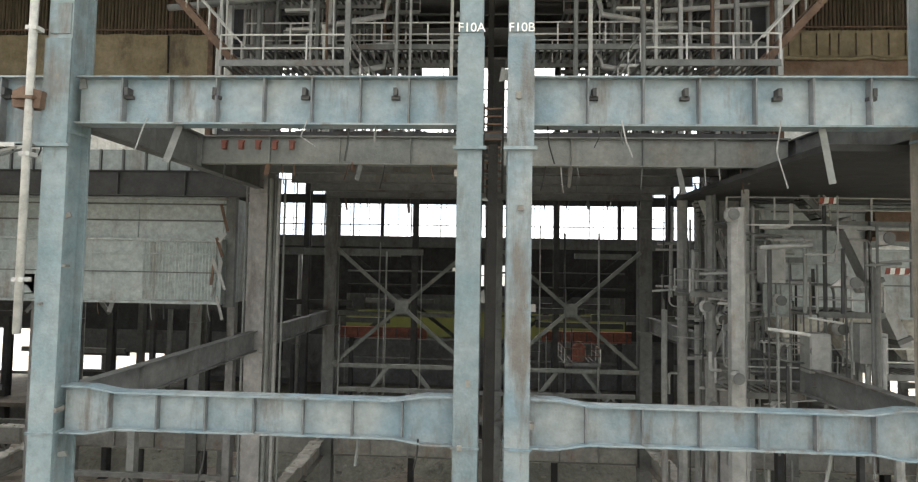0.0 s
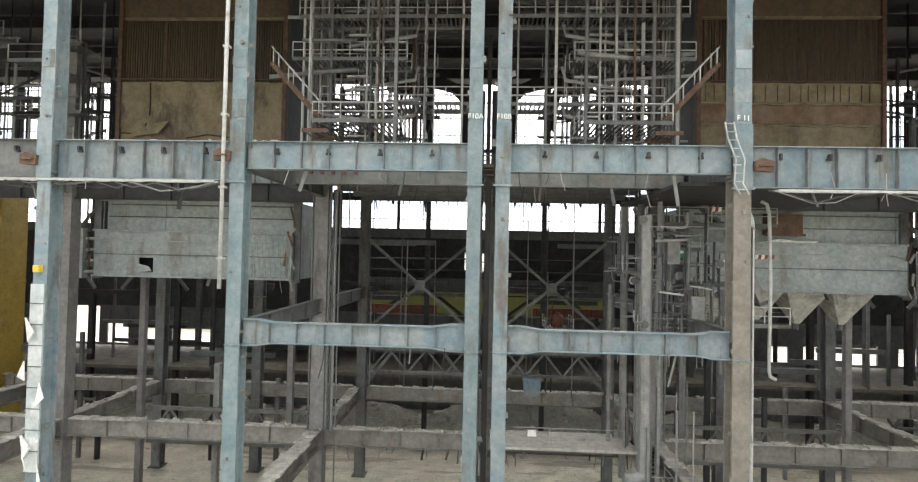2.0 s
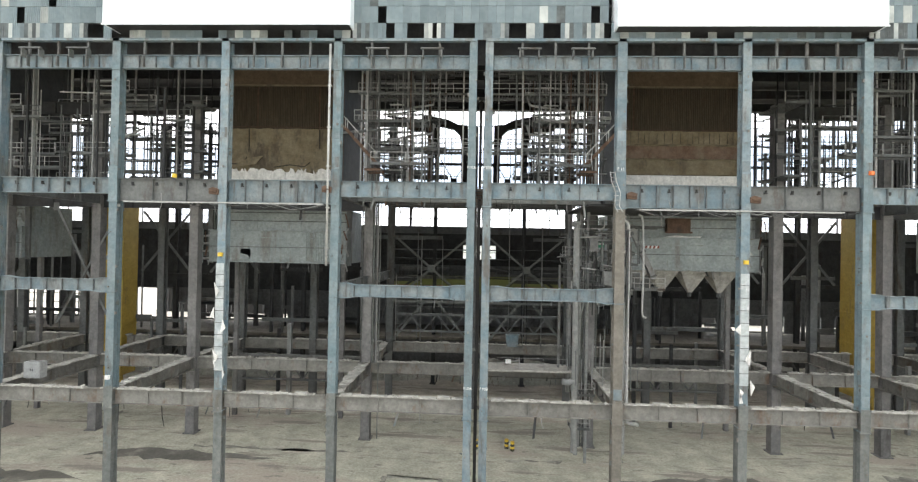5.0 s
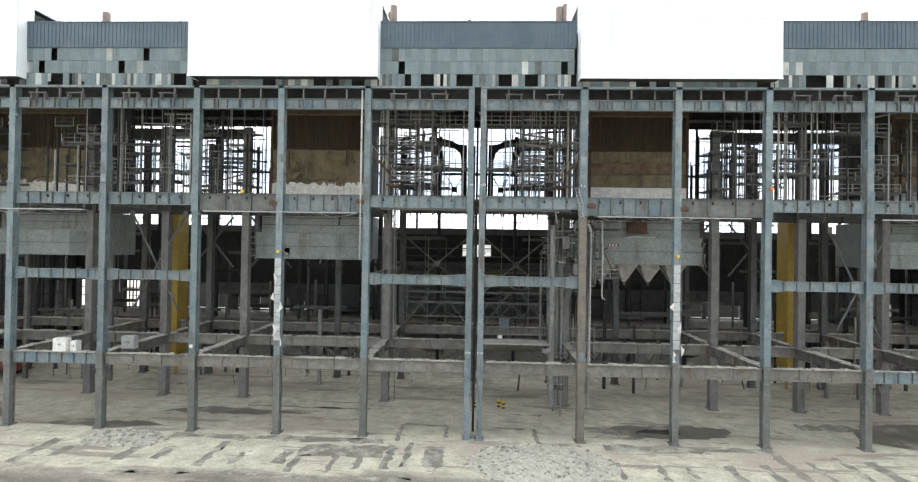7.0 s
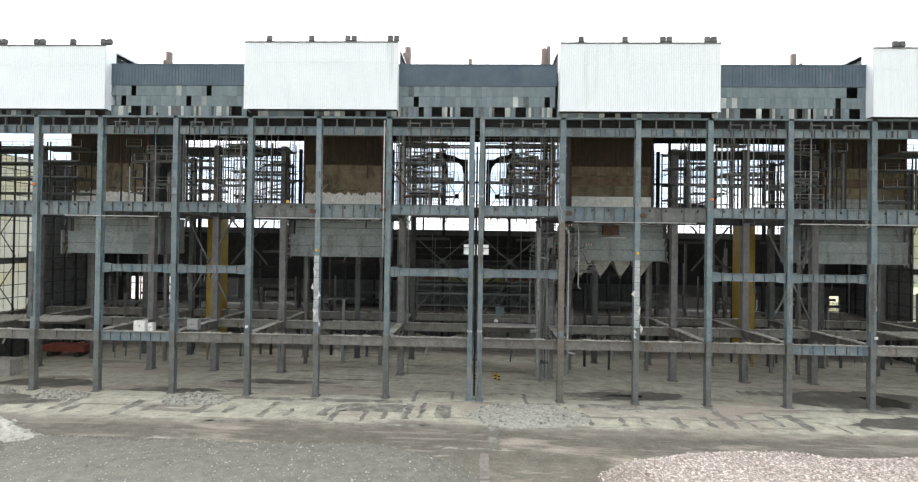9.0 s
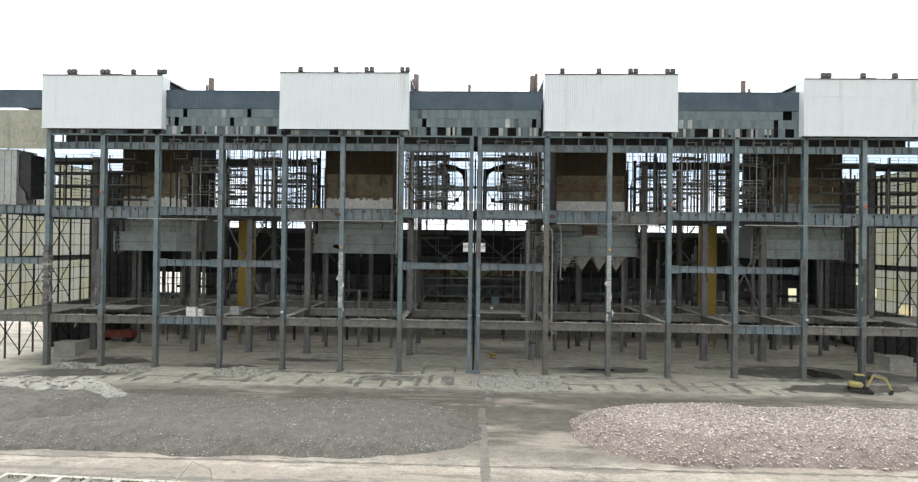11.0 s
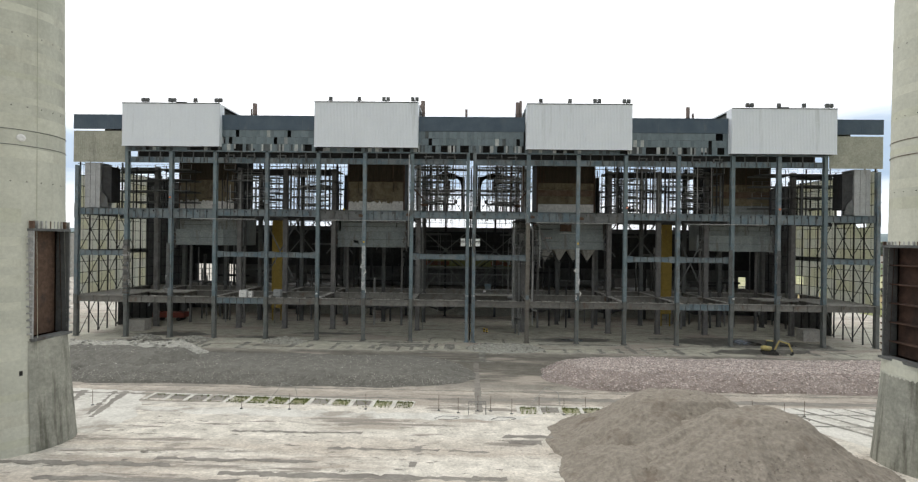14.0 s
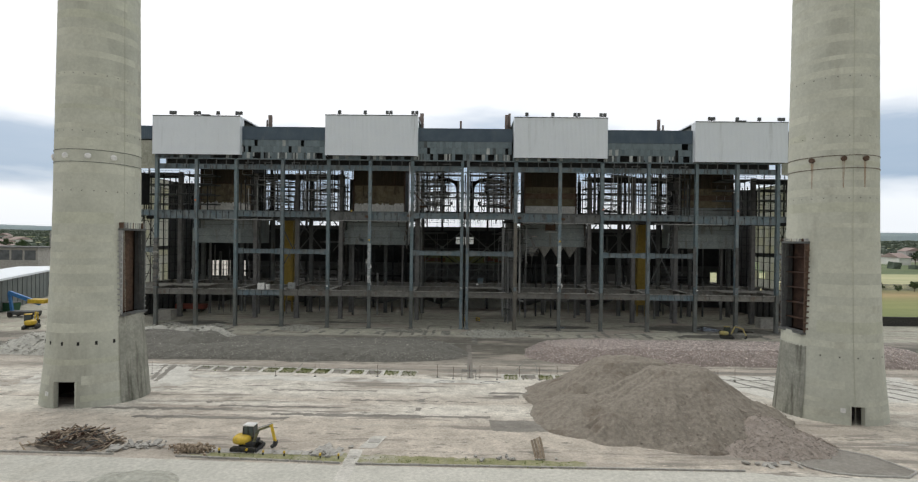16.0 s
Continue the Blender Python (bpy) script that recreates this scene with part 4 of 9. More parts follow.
GLOW_PALE = translucent("pale_corrugated_plastic", (0.74, 0.745, 0.69))
GLOW_CREAM = translucent("cream_corrugated_plastic", (0.73, 0.725, 0.61))
# added sheet: stands in for the washed-out daylight seen through this opening
tagged(part("window_centre", Mesh().box(-2.9, 2.9, BACK + 0.22, BACK + 0.25, 19.5, 22.0), translucent("bright_view_sheet", (0.86, 0.87, 0.85))), "pale translucent sheet added for the bright view through the back opening", "window sheet", kind="structure")
for s in (-1, 1):
    x = s * 84.6
    w = thing("wall_left" if s < 0 else "wall_right", "end wall of cream translucent panels on dark rails", "wall", kind="structure")
    for j in range(13):
        z = 8.7 + j * 2.35
        part("sheeting_rail", Mesh().box(x - 0.08, x + 0.08, 1.0, BACK, z - 0.06, z + 0.06), DARK_STEEL, w)
    for i in range(16):
        y = 1.2 + i * 2.9
        part("wall_post", Mesh().box(x - s * 0.3 - 0.12, x - s * 0.3 + 0.12, y - 0.1, y + 0.1, 0, 38), DARK_STEEL, w)
    cell = Mesh().box(-0.03, 0.03, 0.04, 2.86, 0.05, 2.3).data("panel")
    cell.materials.append(GLOW_PALE)
    cell2 = Mesh().box(-0.03, 0.03, 0.04, 2.86, 0.05, 2.3).data("panel")
    cell2.materials.append(GLOW_CREAM)
    part("rear_sheeting", Mesh().box(x + s * 0.1, x + s * 0.2, 30.25, BACK, 6.6, 37), BROWN_STEEL, w, "dark solid sheeting of the rear bays")
    bays = 8 if s < 0 else 10
    part("rear_sheeting", Mesh().box(x + s * 0.1, x + s * 0.2, 1.25 + bays * 2.9, 30.2, 6.6, 37), BROWN_STEEL, w, "dark solid sheeting of the rear bays") if bays < 10 else None
    for i in range(bays):
        for j in range(12):
            if prng.random() < 0.04:
                continue
            part("panel", cell if prng.random() < 0.5 else cell2, CREAM, w, at=(x + s * 0.14, 1.2 + i * 2.9, 8.7 + j * 2.35))
    for i in range(bays):
        part("mullion", Mesh().box(x + s * 0.06, x + s * 0.1, 2.62 + i * 2.9, 2.68 + i * 2.9, 8.7, 36.9), DARK_STEEL, w)
    for i in range(3):
        for z in (0.4, 9.0, 18.6):
            y = 1.2 + i * 5.8
            part("brace", Mesh().obox((x - s * 0.5, y, z), (x - s * 0.5, y + 5.8, z + 8.2), 0.1, 0.13), DARK_STEEL, w)
            part("brace", Mesh().obox((x - s * 0.62, y + 5.8, z), (x - s * 0.62, y, z + 8.2), 0.1, 0.13), DARK_STEEL, w)
    girder((x, 0.9), (x, BACK - 1), *GUS, paint=GREY_STEEL, label="dark beam along the end wall")
    part("gable_lower", Mesh().box(x - 0.1, x + 0.1, 14, BACK, 0, 6.5), BROWN_STEEL, w)

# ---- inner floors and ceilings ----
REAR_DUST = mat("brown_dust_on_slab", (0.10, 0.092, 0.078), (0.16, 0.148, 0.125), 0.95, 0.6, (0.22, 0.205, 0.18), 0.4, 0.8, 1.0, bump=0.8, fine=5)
for name, x0, x1, y0, y1, z0, z1, material, lab in (
        ("floor_upper", -11.8, 11.8, 7.5, 24.8, 27.45, 27.7, DARK_STEEL, "dark steel upper floor deck"),
        ("floor_upper", -54, -33, 13.0, 25.0, 27.3, 27.6, DARK_STEEL, "dark steel upper floor deck"),
        ("floor_upper", 33, 54, 13.0, 25.0, 27.3, 27.6, DARK_STEEL, "dark steel upper floor deck"),
        ("floor_concrete", -83.7, -73.9, 1.2, 12.4, 8.66, 8.86, CRUST, "dusty concrete deck in the end bay"),
        ("floor_concrete", -73.0, -64.6, 7.6, 12.9, 8.66, 8.86, CRUST, "dusty concrete deck in the end bay"),
        ("floor_concrete", 73.9, 83.7, 1.2, 12.4, 8.66, 8.86, CRUST, "dusty concrete deck in the end bay"),
        ("floor_concrete", 64.6, 73.0, 7.6, 12.9, 8.66, 8.86, CRUST, "dusty concrete deck in the end bay"),
        ("floor_upper", 9.6, 21.6, 1.3, 12.8, 25.6, 25.8, DARK_STEEL, "dark deck over the valve bay"),
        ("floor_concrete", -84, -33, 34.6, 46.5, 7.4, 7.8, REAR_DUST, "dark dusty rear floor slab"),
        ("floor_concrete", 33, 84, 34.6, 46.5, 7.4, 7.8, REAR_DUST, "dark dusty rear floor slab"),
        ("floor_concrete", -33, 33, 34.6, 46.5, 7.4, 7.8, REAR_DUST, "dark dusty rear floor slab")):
    ob = part(name, Mesh().box(x0, x1, y0, y1, z0, z1), material)
    tagged(ob, lab, "floor", "inner floors", "structure")
ob = part("floor_concrete", Mesh().box(0.5, 10.4, 10.6, 13.9, 8.66, 8.85), CONCRETE)
tagged(ob, "dusty concrete slab on the inner beam", "floor", "inner floors", "structure")


def lattice(p, q, z0, z1, n, material, label, group="inner trusses", y_off=0):
    """A lattice girder with chords and zigzag diagonals."""
    p, q = Vector((*p, 0)), Vector((*q, 0))
    d = (q - p) / n
    t = thing("lattice_girder", label, "lattice girder", group, at=(0, 0, 0))
    part("top_chord", Mesh().obox(p + Vector((0, 0, z1)), q + Vector((0, 0, z1)), 0.3, 0.3), material, t)
    part("bottom_chord", Mesh().obox(p + Vector((0, 0, z0)), q + Vector((0, 0, z0)), 0.25, 0.25), material, t)
    for i in range(n):
        a, b = p + d * i, p + d * (i + 1)
        za, zb = (z0, z1) if i % 2 == 0 else (z1, z0)
        part("diagonal", Mesh().obox(a + Vector((0, 0, za)), b + Vector((0, 0, zb)), 0.18, 0.18), material, t)
    return t


lattice((-11, 24.5), (0, 24.5), 10.4, 12.6, 6, GREY_STEEL, "grey lattice bridge with dusty chords")
lattice((0.5, 24.5), (11, 24.5), 10.4, 12.6, 6, GREY_STEEL, "grey lattice bridge with dusty chords")
for s in (-1, 1):
    for x0 in (36, 47, 58):
        lattice((s * x0, 30), (s * (x0 + 9), 30), 5.0, 7.6, 6, BROWN_STEEL, "dusty lattice beam under the floor")
    lattice((s * 14, 20), (s * 30, 20), 4.6, 7.6, 8, BROWN_STEEL, "dusty lattice beam under the floor")


def xbrace(x0, x1, y, z0, z1, material=GREY_STEEL, w=0.32):
    t = thing("cross_brace", "crossed grey steel braces between inner columns", "cross brace", "cross braces")
    part("diagonal", Mesh().obox((x0, y, z0), (x1, y, z1), 0.12, w, (0, 0, 1)), material, t)
    part("diagonal", Mesh().obox((x0, y + 0.2, z1), (x1, y + 0.2, z0), 0.12, w), material, t)
    c = ((x0 + x1) / 2, (z0 + z1) / 2)
    part("gusset", Mesh().box(c[0] - 0.5, c[0] + 0.5, y - 0.08, y - 0.04, c[1] - 0.5, c[1] + 0.5), material, t)


for s in (-1, 1):
    a, b = sorted((s * 1.2, s * 11.6))
    xbrace(a, b, 25.1, 14.3, 23.2, LOWER_STEEL, 0.27)
    a, b = sorted((s * 2.0, s * 15.5))
    xbrace(a, b, 44.5, 12.8, 23.0, DARK_STEEL, 0.4)
    for x0, x1 in ((11.5, 7.4), (1.3, 5.4)):
        t = thing("knee_brace", "slim dusty diagonal brace under the crossed braces", "brace", "knee braces")
        part("angle_bar", Mesh().obox((s * x0, 25.1, 9.0), (s * x1, 25.1, 14.1), 0.12, 0.3), LOWER_STEEL, t)
    t = thing("tie_beam", "slim dusty tie beam below the crossed braces", "tie beam", "tie beams")
    part("angle_bar", Mesh().box(min(s * 1.3, s * 11.5), max(s * 1.3, s * 11.5), 25.0, 25.2, 14.1, 14.4), LOWER_STEEL, t)
    for x in (48, 38):
        a, b = sorted((s * x, s * (x - 7)))
        xbrace(a, b, 27, 17.5, 26.0)
for s in (-1, 1):
    # long diagonals of the wind bracing
    for x0, z0, x1, z1 in ((47.6, 24.6, 54.8, 9.4), (55.4, 24.6, 48.6, 11.0)) if s > 0 else ((-48.8, 25.6, -42.0, 12.0), (-41.1, 25.6, -48.5, 12.2)):
        t = thing("wind_brace", "long slim grey diagonal wind brace", "brace", "wind braces")
        part("angle_bar", Mesh().obox((x0, 13.1 + 0.1 * (x1 > x0), z0), (x1, 13.1 + 0.1 * (x1 > x0), z1), 0.1, 0.26), GREY_STEEL, t)
        part("end_plate", Mesh().box(x0 - 0.35, x0 + 0.35, 13.02, 13.06, z0 - 0.45, z0 + 0.45), GREY_STEEL, t)
for s in (-1, 1):
    t = thing("yellow_shaft", "tall dull yellow steel shaft between inner columns", "shaft", "yellow shafts", at=(s * 50.2, 25.6, 0))
    part("casing", Mesh().box(-1.3, 1.3, -1.2, 1.8, 3.2, 27.2), YELLOW_DULL, t)
    for z in (6, 10, 14, 18, 22, 26):
        part("flange", Mesh().box(-1.36, 1.36, -1.26, 1.86, z, z + 0.1), YELLOW_DULL, t)
    for a in (-1.1, 1.1):
        part("leg", Mesh().box(a - 0.15, a + 0.15, -0.9, -0.6, 0, 3.2), YELLOW_DULL, t)

# ---- furnaces and ducts ----
def furnace(cx, red, seed, lagged=True):
    g = random.Random(seed)
    t = thing("boiler_furnace", "cut-open boiler furnace, scorched tubes above refractory", "boiler furnace", "boiler furnaces", at=(cx, 0, 0))
    hw, y0, y1 = 6.7, 14.2, 24.5
    part("casing", Mesh().box(-hw, hw, y0 + 0.5, y1, 27.6, 45.9), DARK_STEEL, t)
    tube = Mesh().tube([(0, 0, 0), (0, 0, 9.4)], 0.088, 6, False).data("boiler_tube", True)
    tube.materials.append(TUBE_BROWN)
    k = 66
    for i in range(k):
        if g.random() < 0.03:
            continue
        part("boiler_tube", tube, TUBE_BROWN, t, at=(-hw + (i + 0.5) * 2 * hw / k, y0 + 0.36 + g.uniform(-0.02, 0.03), 35.1 + g.uniform(-0.15, 0.1)))
    part("backing", Mesh().box(-hw, hw, y0 + 0.44, y0 + 0.5, 34.9, 44.5), RUST, t)
    main = REFRACTORY_RED if red else REFRACTORY

    def relief(x0, x1, z0, z1, yo, amp, ragged=0.0):
        """A broken-faced slab with an uneven upper edge."""
        m = Mesh()
        nx, nz = max(4, int((x1 - x0) * 4)), max(3, int((z1 - z0) * 4))
        for j in range(nz + 1):
            for i in range(nx + 1):
                x, z = x0 + (x1 - x0) * i / nx, z0 + (z1 - z0) * j / nz
                if j == nz:
                    z += ragged * noise.noise((x * 0.8, seed, 1.7))
                o = amp * (noise.noise((x * 0.5, z * 0.5, seed)) + 0.6 * noise.noise((x * 1.7, z * 1.7, seed + 3)))
                m.v.append((x, yo + o, z))
        for j in range(nz):
            for i in range(nx):
                q = j * (nx + 1) + i
                m.f.append((q, q + 1, q + nx + 2, q + nx + 1))
        m.box(x0, x1, yo + amp * 1.8, y0 + 0.5, z0, z1 - ragged - 0.02)
        return m

    board = Mesh().box(-hw, hw, y0 + 0.1, y0 + 0.26, 40.2, 41.9)
    part("header_board", board, SCORCHED, t, "scorched tan board above the tubes")
    for z in (40.08, 41.9):
        part("ledge", Mesh().box(-hw, hw, y0 - 0.05, y0 + 0.3, z, z + 0.12), REFRACTORY, t)
    if red:
        part("refractory_slab", relief(-hw, hw, 33.75, 35.2, y0 + 0.1, 0.05, 0.06), REFRACTORY, t)
        part("red_course", relief(-hw, hw, 32.15, 33.6, y0 + 0.12, 0.05), REFRACTORY_RED, t)
        part("refractory_slab", relief(-hw, hw, 30.3, 32.0, y0 + 0.08, 0.09), REFRACTORY, t)
        for z, dy in ((33.6, 0.0), (32.0, 0.02)):
            pts = [(-hw + i * 0.4, y0 + dy, z + 0.09 * noise.noise((i * 0.45, seed, z))) for i in range(int(2 * hw / 0.4) + 1)]
            part("ledge", Mesh().tube(pts, 0.1, 6), REFRACTORY, t)
        x = -hw + 0.5
        while x < hw - 0.4:
            part("sheet_seam", Mesh().box(x, x + 0.03, y0 + 0.0, y0 + 0.06, 33.8, 35.0), TUBE_BROWN, t)
            x += g.uniform(0.45, 0.9)
    else:
        part("refractory_slab", relief(-hw, hw, 29.6, 35.1, y0 + 0.1, 0.09, 0.12), main, t)
        for p in ([(-4.2, 35.0), (-4.15, 33.0), (-4.2, 32.4)], [(4.1, 35.0), (4.15, 32.8)], [(-hw, 31.0), (-4.8, 30.9), (-4.4, 31.8)], [(-1.2, 30.6), (0.6, 30.9), (2.4, 30.7), (3.0, 31.2)]):
            part("crack", Mesh().tube([(a, y0 + 0.05, z) for a, z in p], 0.05, 5), BLACK, t)
    part("apron", Mesh().box(-hw - 0.8, hw + 0.8, y0 - 0.2, y0 - 0.12, 26.0, 28.28), DUCT, t, "grey sheet apron below the lagging")
    for j in range(12):
        x = -hw - 0.6 + j * (2 * hw + 1.2) / 11
        part("apron_rib", Mesh().box(x - 0.05, x + 0.05, y0 - 0.32, y0 - 0.2, 26.0, 28.28), GREY_STEEL, t)
    if not lagged:
        part("foot_panel", Mesh().box(-hw, hw, y0 - 0.05, y0 + 0.2, 28.3, 30.2), DUCT, t, "dull grey-green foot panel")
        for z in (28.6, 29.5):
            part("foot_rail", Mesh().box(-hw, hw, y0 - 0.12, y0 - 0.05, z, z + 0.08), GREY_STEEL, t)
    a = -hw
    while a < hw - 0.05 and lagged:
        w = min(g.uniform(0.4, 1.1), hw - a)
        up = 0.0 if red else 0.35
        m = Mesh().prism([(a, 28.3), (a + w, 28.3), (a + w, 30.2 + g.uniform(-1, 1) * up), (a + w * 0.5, 30.2 + g.uniform(-1, 1) * up), (a, 30.2 + g.uniform(-1, 1) * up)], y0 - 0.1 + g.uniform(0, 0.08), y0 + 0.2)
        part("lagging_sheet", m, LAGGING, t, "torn white lagging sheet")
        a += w
    if not red:
        p = Mesh().prism([(-5.6, 30.6), (-3.2, 30.9), (-2.3, 31.9), (-3.9, 31.6), (-5.2, 31.0)], y0 - 0.35, y0 - 0.28)
        part("peeled_slab", p, REFRACTORY, t)
    for s in (-1, 1):
        part("corner_post", Mesh().box(s * hw - 0.15, s * hw + 0.15, y0 - 0.1, y0 + 0.5, 27.4, 44.5), RUST, t)
    part("header_pipe", Mesh().tube([(-hw - 0.4, y0 - 0.3, 35.2), (hw + 0.4, y0 - 0.3, 35.2)], 0.05, 8), RUST, t)


for i, cx in enumerate((-63.4, -22.7, 22.4, 63.4)):
    furnace(cx, i in (2, 3), 40 + i, i < 3)


def air_duct(cx, hoppers, seed, hole):
    g = random.Random(seed)
    t = thing("air_duct", "large grey-green sheet metal air duct with ribs" + (" above three hoppers" if hoppers else ""), "air duct", "air ducts", at=(cx, 0, 0))
    y0, y1, hw = 16.2, 23.0, 8.2
    part("upper_sheet", Mesh().box(-hw + 0.5, hw, y0, y0 + 0.06, 23.3, 25.9), DUCT, t)
    yb = y0 - 0.7
    part("box_top", Mesh().box(-hw, hw, yb + 0.062, y0 + 0.06, 23.24, 23.3), DUCT, t)
    part("box_floor", Mesh().box(-hw, hw, yb + 0.062, y0 + 0.06, 19.5, 19.56), DUCT, t)
    for x in (-hw, hw - 0.06):
        part("box_end", Mesh().box(x, x + 0.06, yb + 0.062, y0, 19.562, 23.238), DUCT, t)
    m = Mesh()
    if hole:
        hx0, hx1, hz0, hz1 = -4.4, -3.2, 19.9, 21.1
        for q in ((-hw, hx0, 19.5, 23.3), (hx1, hw, 19.5, 23.3), (hx0, hx1, 19.5, hz0), (hx0, hx1, hz1, 23.3)):
            m.box(q[0], q[1], yb, yb + 0.06, q[2], q[3])
        part("bent_flap", Mesh().prism([(hx0, hz0), (hx1, hz0 + 0.1), (hx1 - 0.3, hz0 + 0.5), (hx0, hz0 + 0.7)], yb - 0.14, yb - 0.1), DUCT, t)
    else:
        m.box(-hw, hw, yb, yb + 0.06, 19.5, 23.3)
    part("lower_box", m, DUCT, t, "deeper lower box of the duct")
    for z in (24.4, 25.4):
        part("rib", Mesh().box(-hw + 0.5 + g.uniform(0, 0.6), hw, y0 - 0.1, y0, z, z + 0.09), GREY_STEEL, t)
    # the lower seam's darker steel paints in a shadow line
    for z in (21.3, 22.4):
        part("seam", Mesh().box(-hw, hw, yb - 0.09, yb, z, z + 0.07), GREY_STEEL if z < 22 else DUCT, t)
    part("shell", Mesh().box(-hw, -hw + 0.06, y0 + 0.06, y1, 19.5, 25.9).box(hw - 0.06, hw, y0 + 0.06, y1, 19.5, 25.9).box(-hw + 0.06, hw - 0.06, y0 + 0.06, y1, 19.5, 19.56).box(-hw + 0.06, hw - 0.06, y0 + 0.06, y1, 25.84, 25.9).box(-hw, hw, y1, y1 + 0.06, 19.5, 25.9), DUCT, t)
    for z, yy in ((19.5, yb), (23.2, yb), (25.7, y0)):
        part("rib", Mesh().box(-hw - 0.1, hw + 0.1, yy - 0.2, yy, z, z + 0.13), DUCT, t)
    for j in range(4):
        x = -hw + 0.2 + j * 2 * hw / 3.1
        part("seam", Mesh().box(x - 0.03, x + 0.03, y0 - 0.05, y0, 23.4, 25.7), DUCT, t)
    # broken flange with stub pipes at the end
    for z in (19.8, 20.7, 21.6, 22.5):
        part("stub_pipe", Mesh().tube([(-hw - 1.1, yb + 0.3, z), (-hw, yb + 0.3, z + 0.1)], 0.13, 8), PIPE_GREY, t)
    part("end_post", Mesh().box(-hw - 1.3, -hw - 1.0, yb, yb + 0.5, 19.3, 23.4), DUCT, t)
    n = 0 if hoppers else 22
    if hoppers:
        part("hatch_box", Mesh().box(-2.1, 0.5, y0 - 0.75, y0, 23.9, 25.5).box(-2.3, 0.7, y0 - 0.8, y0 - 0.7, 23.8, 24.0), RUST, t, "torn rusty hatch box")
        part("torn_edge", Mesh().prism([(-2.6, 23.3), (1.6, 23.2), (1.9, 23.5), (0.4, 23.45), (-1.0, 23.6)], y0 - 0.4, y0 - 0.34), LAGGING, t)
    if n:
        m = Mesh()
        for j in range(n * 4 + 1):
            x, y = hw - 4.7 + j * 0.05, yb - 0.05 - 0.045 * math.cos(j * math.pi / 2)
            m.v += [(x, y, 19.75), (x, y, 23.1), (x, yb - 0.004, 23.1), (x, yb - 0.004, 19.75)]
        for j in range(n * 4):
            for a in range(4):
                b = (a + 1) % 4
                m.f.append((j * 4 + a, j * 4 + b, j * 4 + 4 + b, j * 4 + 4 + a))
        part("corrugated_sheet", m, DUCT, t)
    for j in range(14):
        z = g.uniform(19.6, 25.5)
        x = g.choice((-hw, hw)) + g.uniform(-0.6, 0.4)
        part("torn_strip", Mesh().obox((x, yb - g.uniform(0.1, 0.5), z), (x + g.uniform(-0.5, 0.5), yb - g.uniform(0.1, 0.4), z - g.uniform(0.5, 1.6)), 0.05, g.uniform(0.08, 0.25)), PIPE_GREY if g.random() < 0.6 else RUST, t)
    part("flange_frame", Mesh().box(hw - 0.1, hw + 0.5, y0 - 0.2, y0 + 0.1, 19.3, 26), GREY_STEEL, t)
    part("flange_frame", Mesh().box(-hw - 0.5, -hw + 0.1, y0 - 0.2, y0 + 0.1, 19.3, 26), GREY_STEEL, t)
    if hoppers:
        for j in range(4):
            x = -7.0 + j * 3.4
            h = Mesh()
            h.add([(x, y0, 19.5), (x + 3.2, y0, 19.5), (x + 3.2, y0 + 3.2, 19.5), (x, y0 + 3.2, 19.5), (x + 1.4, y0 + 1.4, 16.9), (x + 1.8, y0 + 1.4, 16.9), (x + 1.8, y0 + 1.8, 16.9), (x + 1.4, y0 + 1.8, 16.9)],
                  [(0, 1, 5, 4), (1, 2, 6, 5), (2, 3, 7, 6), (3, 0, 4, 7), (4, 5, 6, 7)])
            hp = part("hopper", h, CRUST, t, "flaking pale inverted pyramid hopper")
            part("outlet", Mesh().tube([(x + 1.6, y0 + 1.6, 17.0), (x + 1.6, y0 + 1.6, 16.4)], 0.22, 10), GREY_STEEL, hp)
    for x in (-6.8, 6.8):
        part("support_leg", Mesh().box(x - 0.25, x + 0.25, 19.6, 20.1, 0, 19.5), COLUMN_CASING, t)


for i, cx in enumerate((-63.4, -23.8, 23.6, 63.4)):
    air_duct(cx, i == 2, 70 + i, i == 1)

# ---- galleries, pipes and stairs inside the frame ----
POST = Mesh().box(-0.03, 0.03, -0.03, 0.03, 0, 1.08).data("rail_post")
POST.materials.append(RAIL)


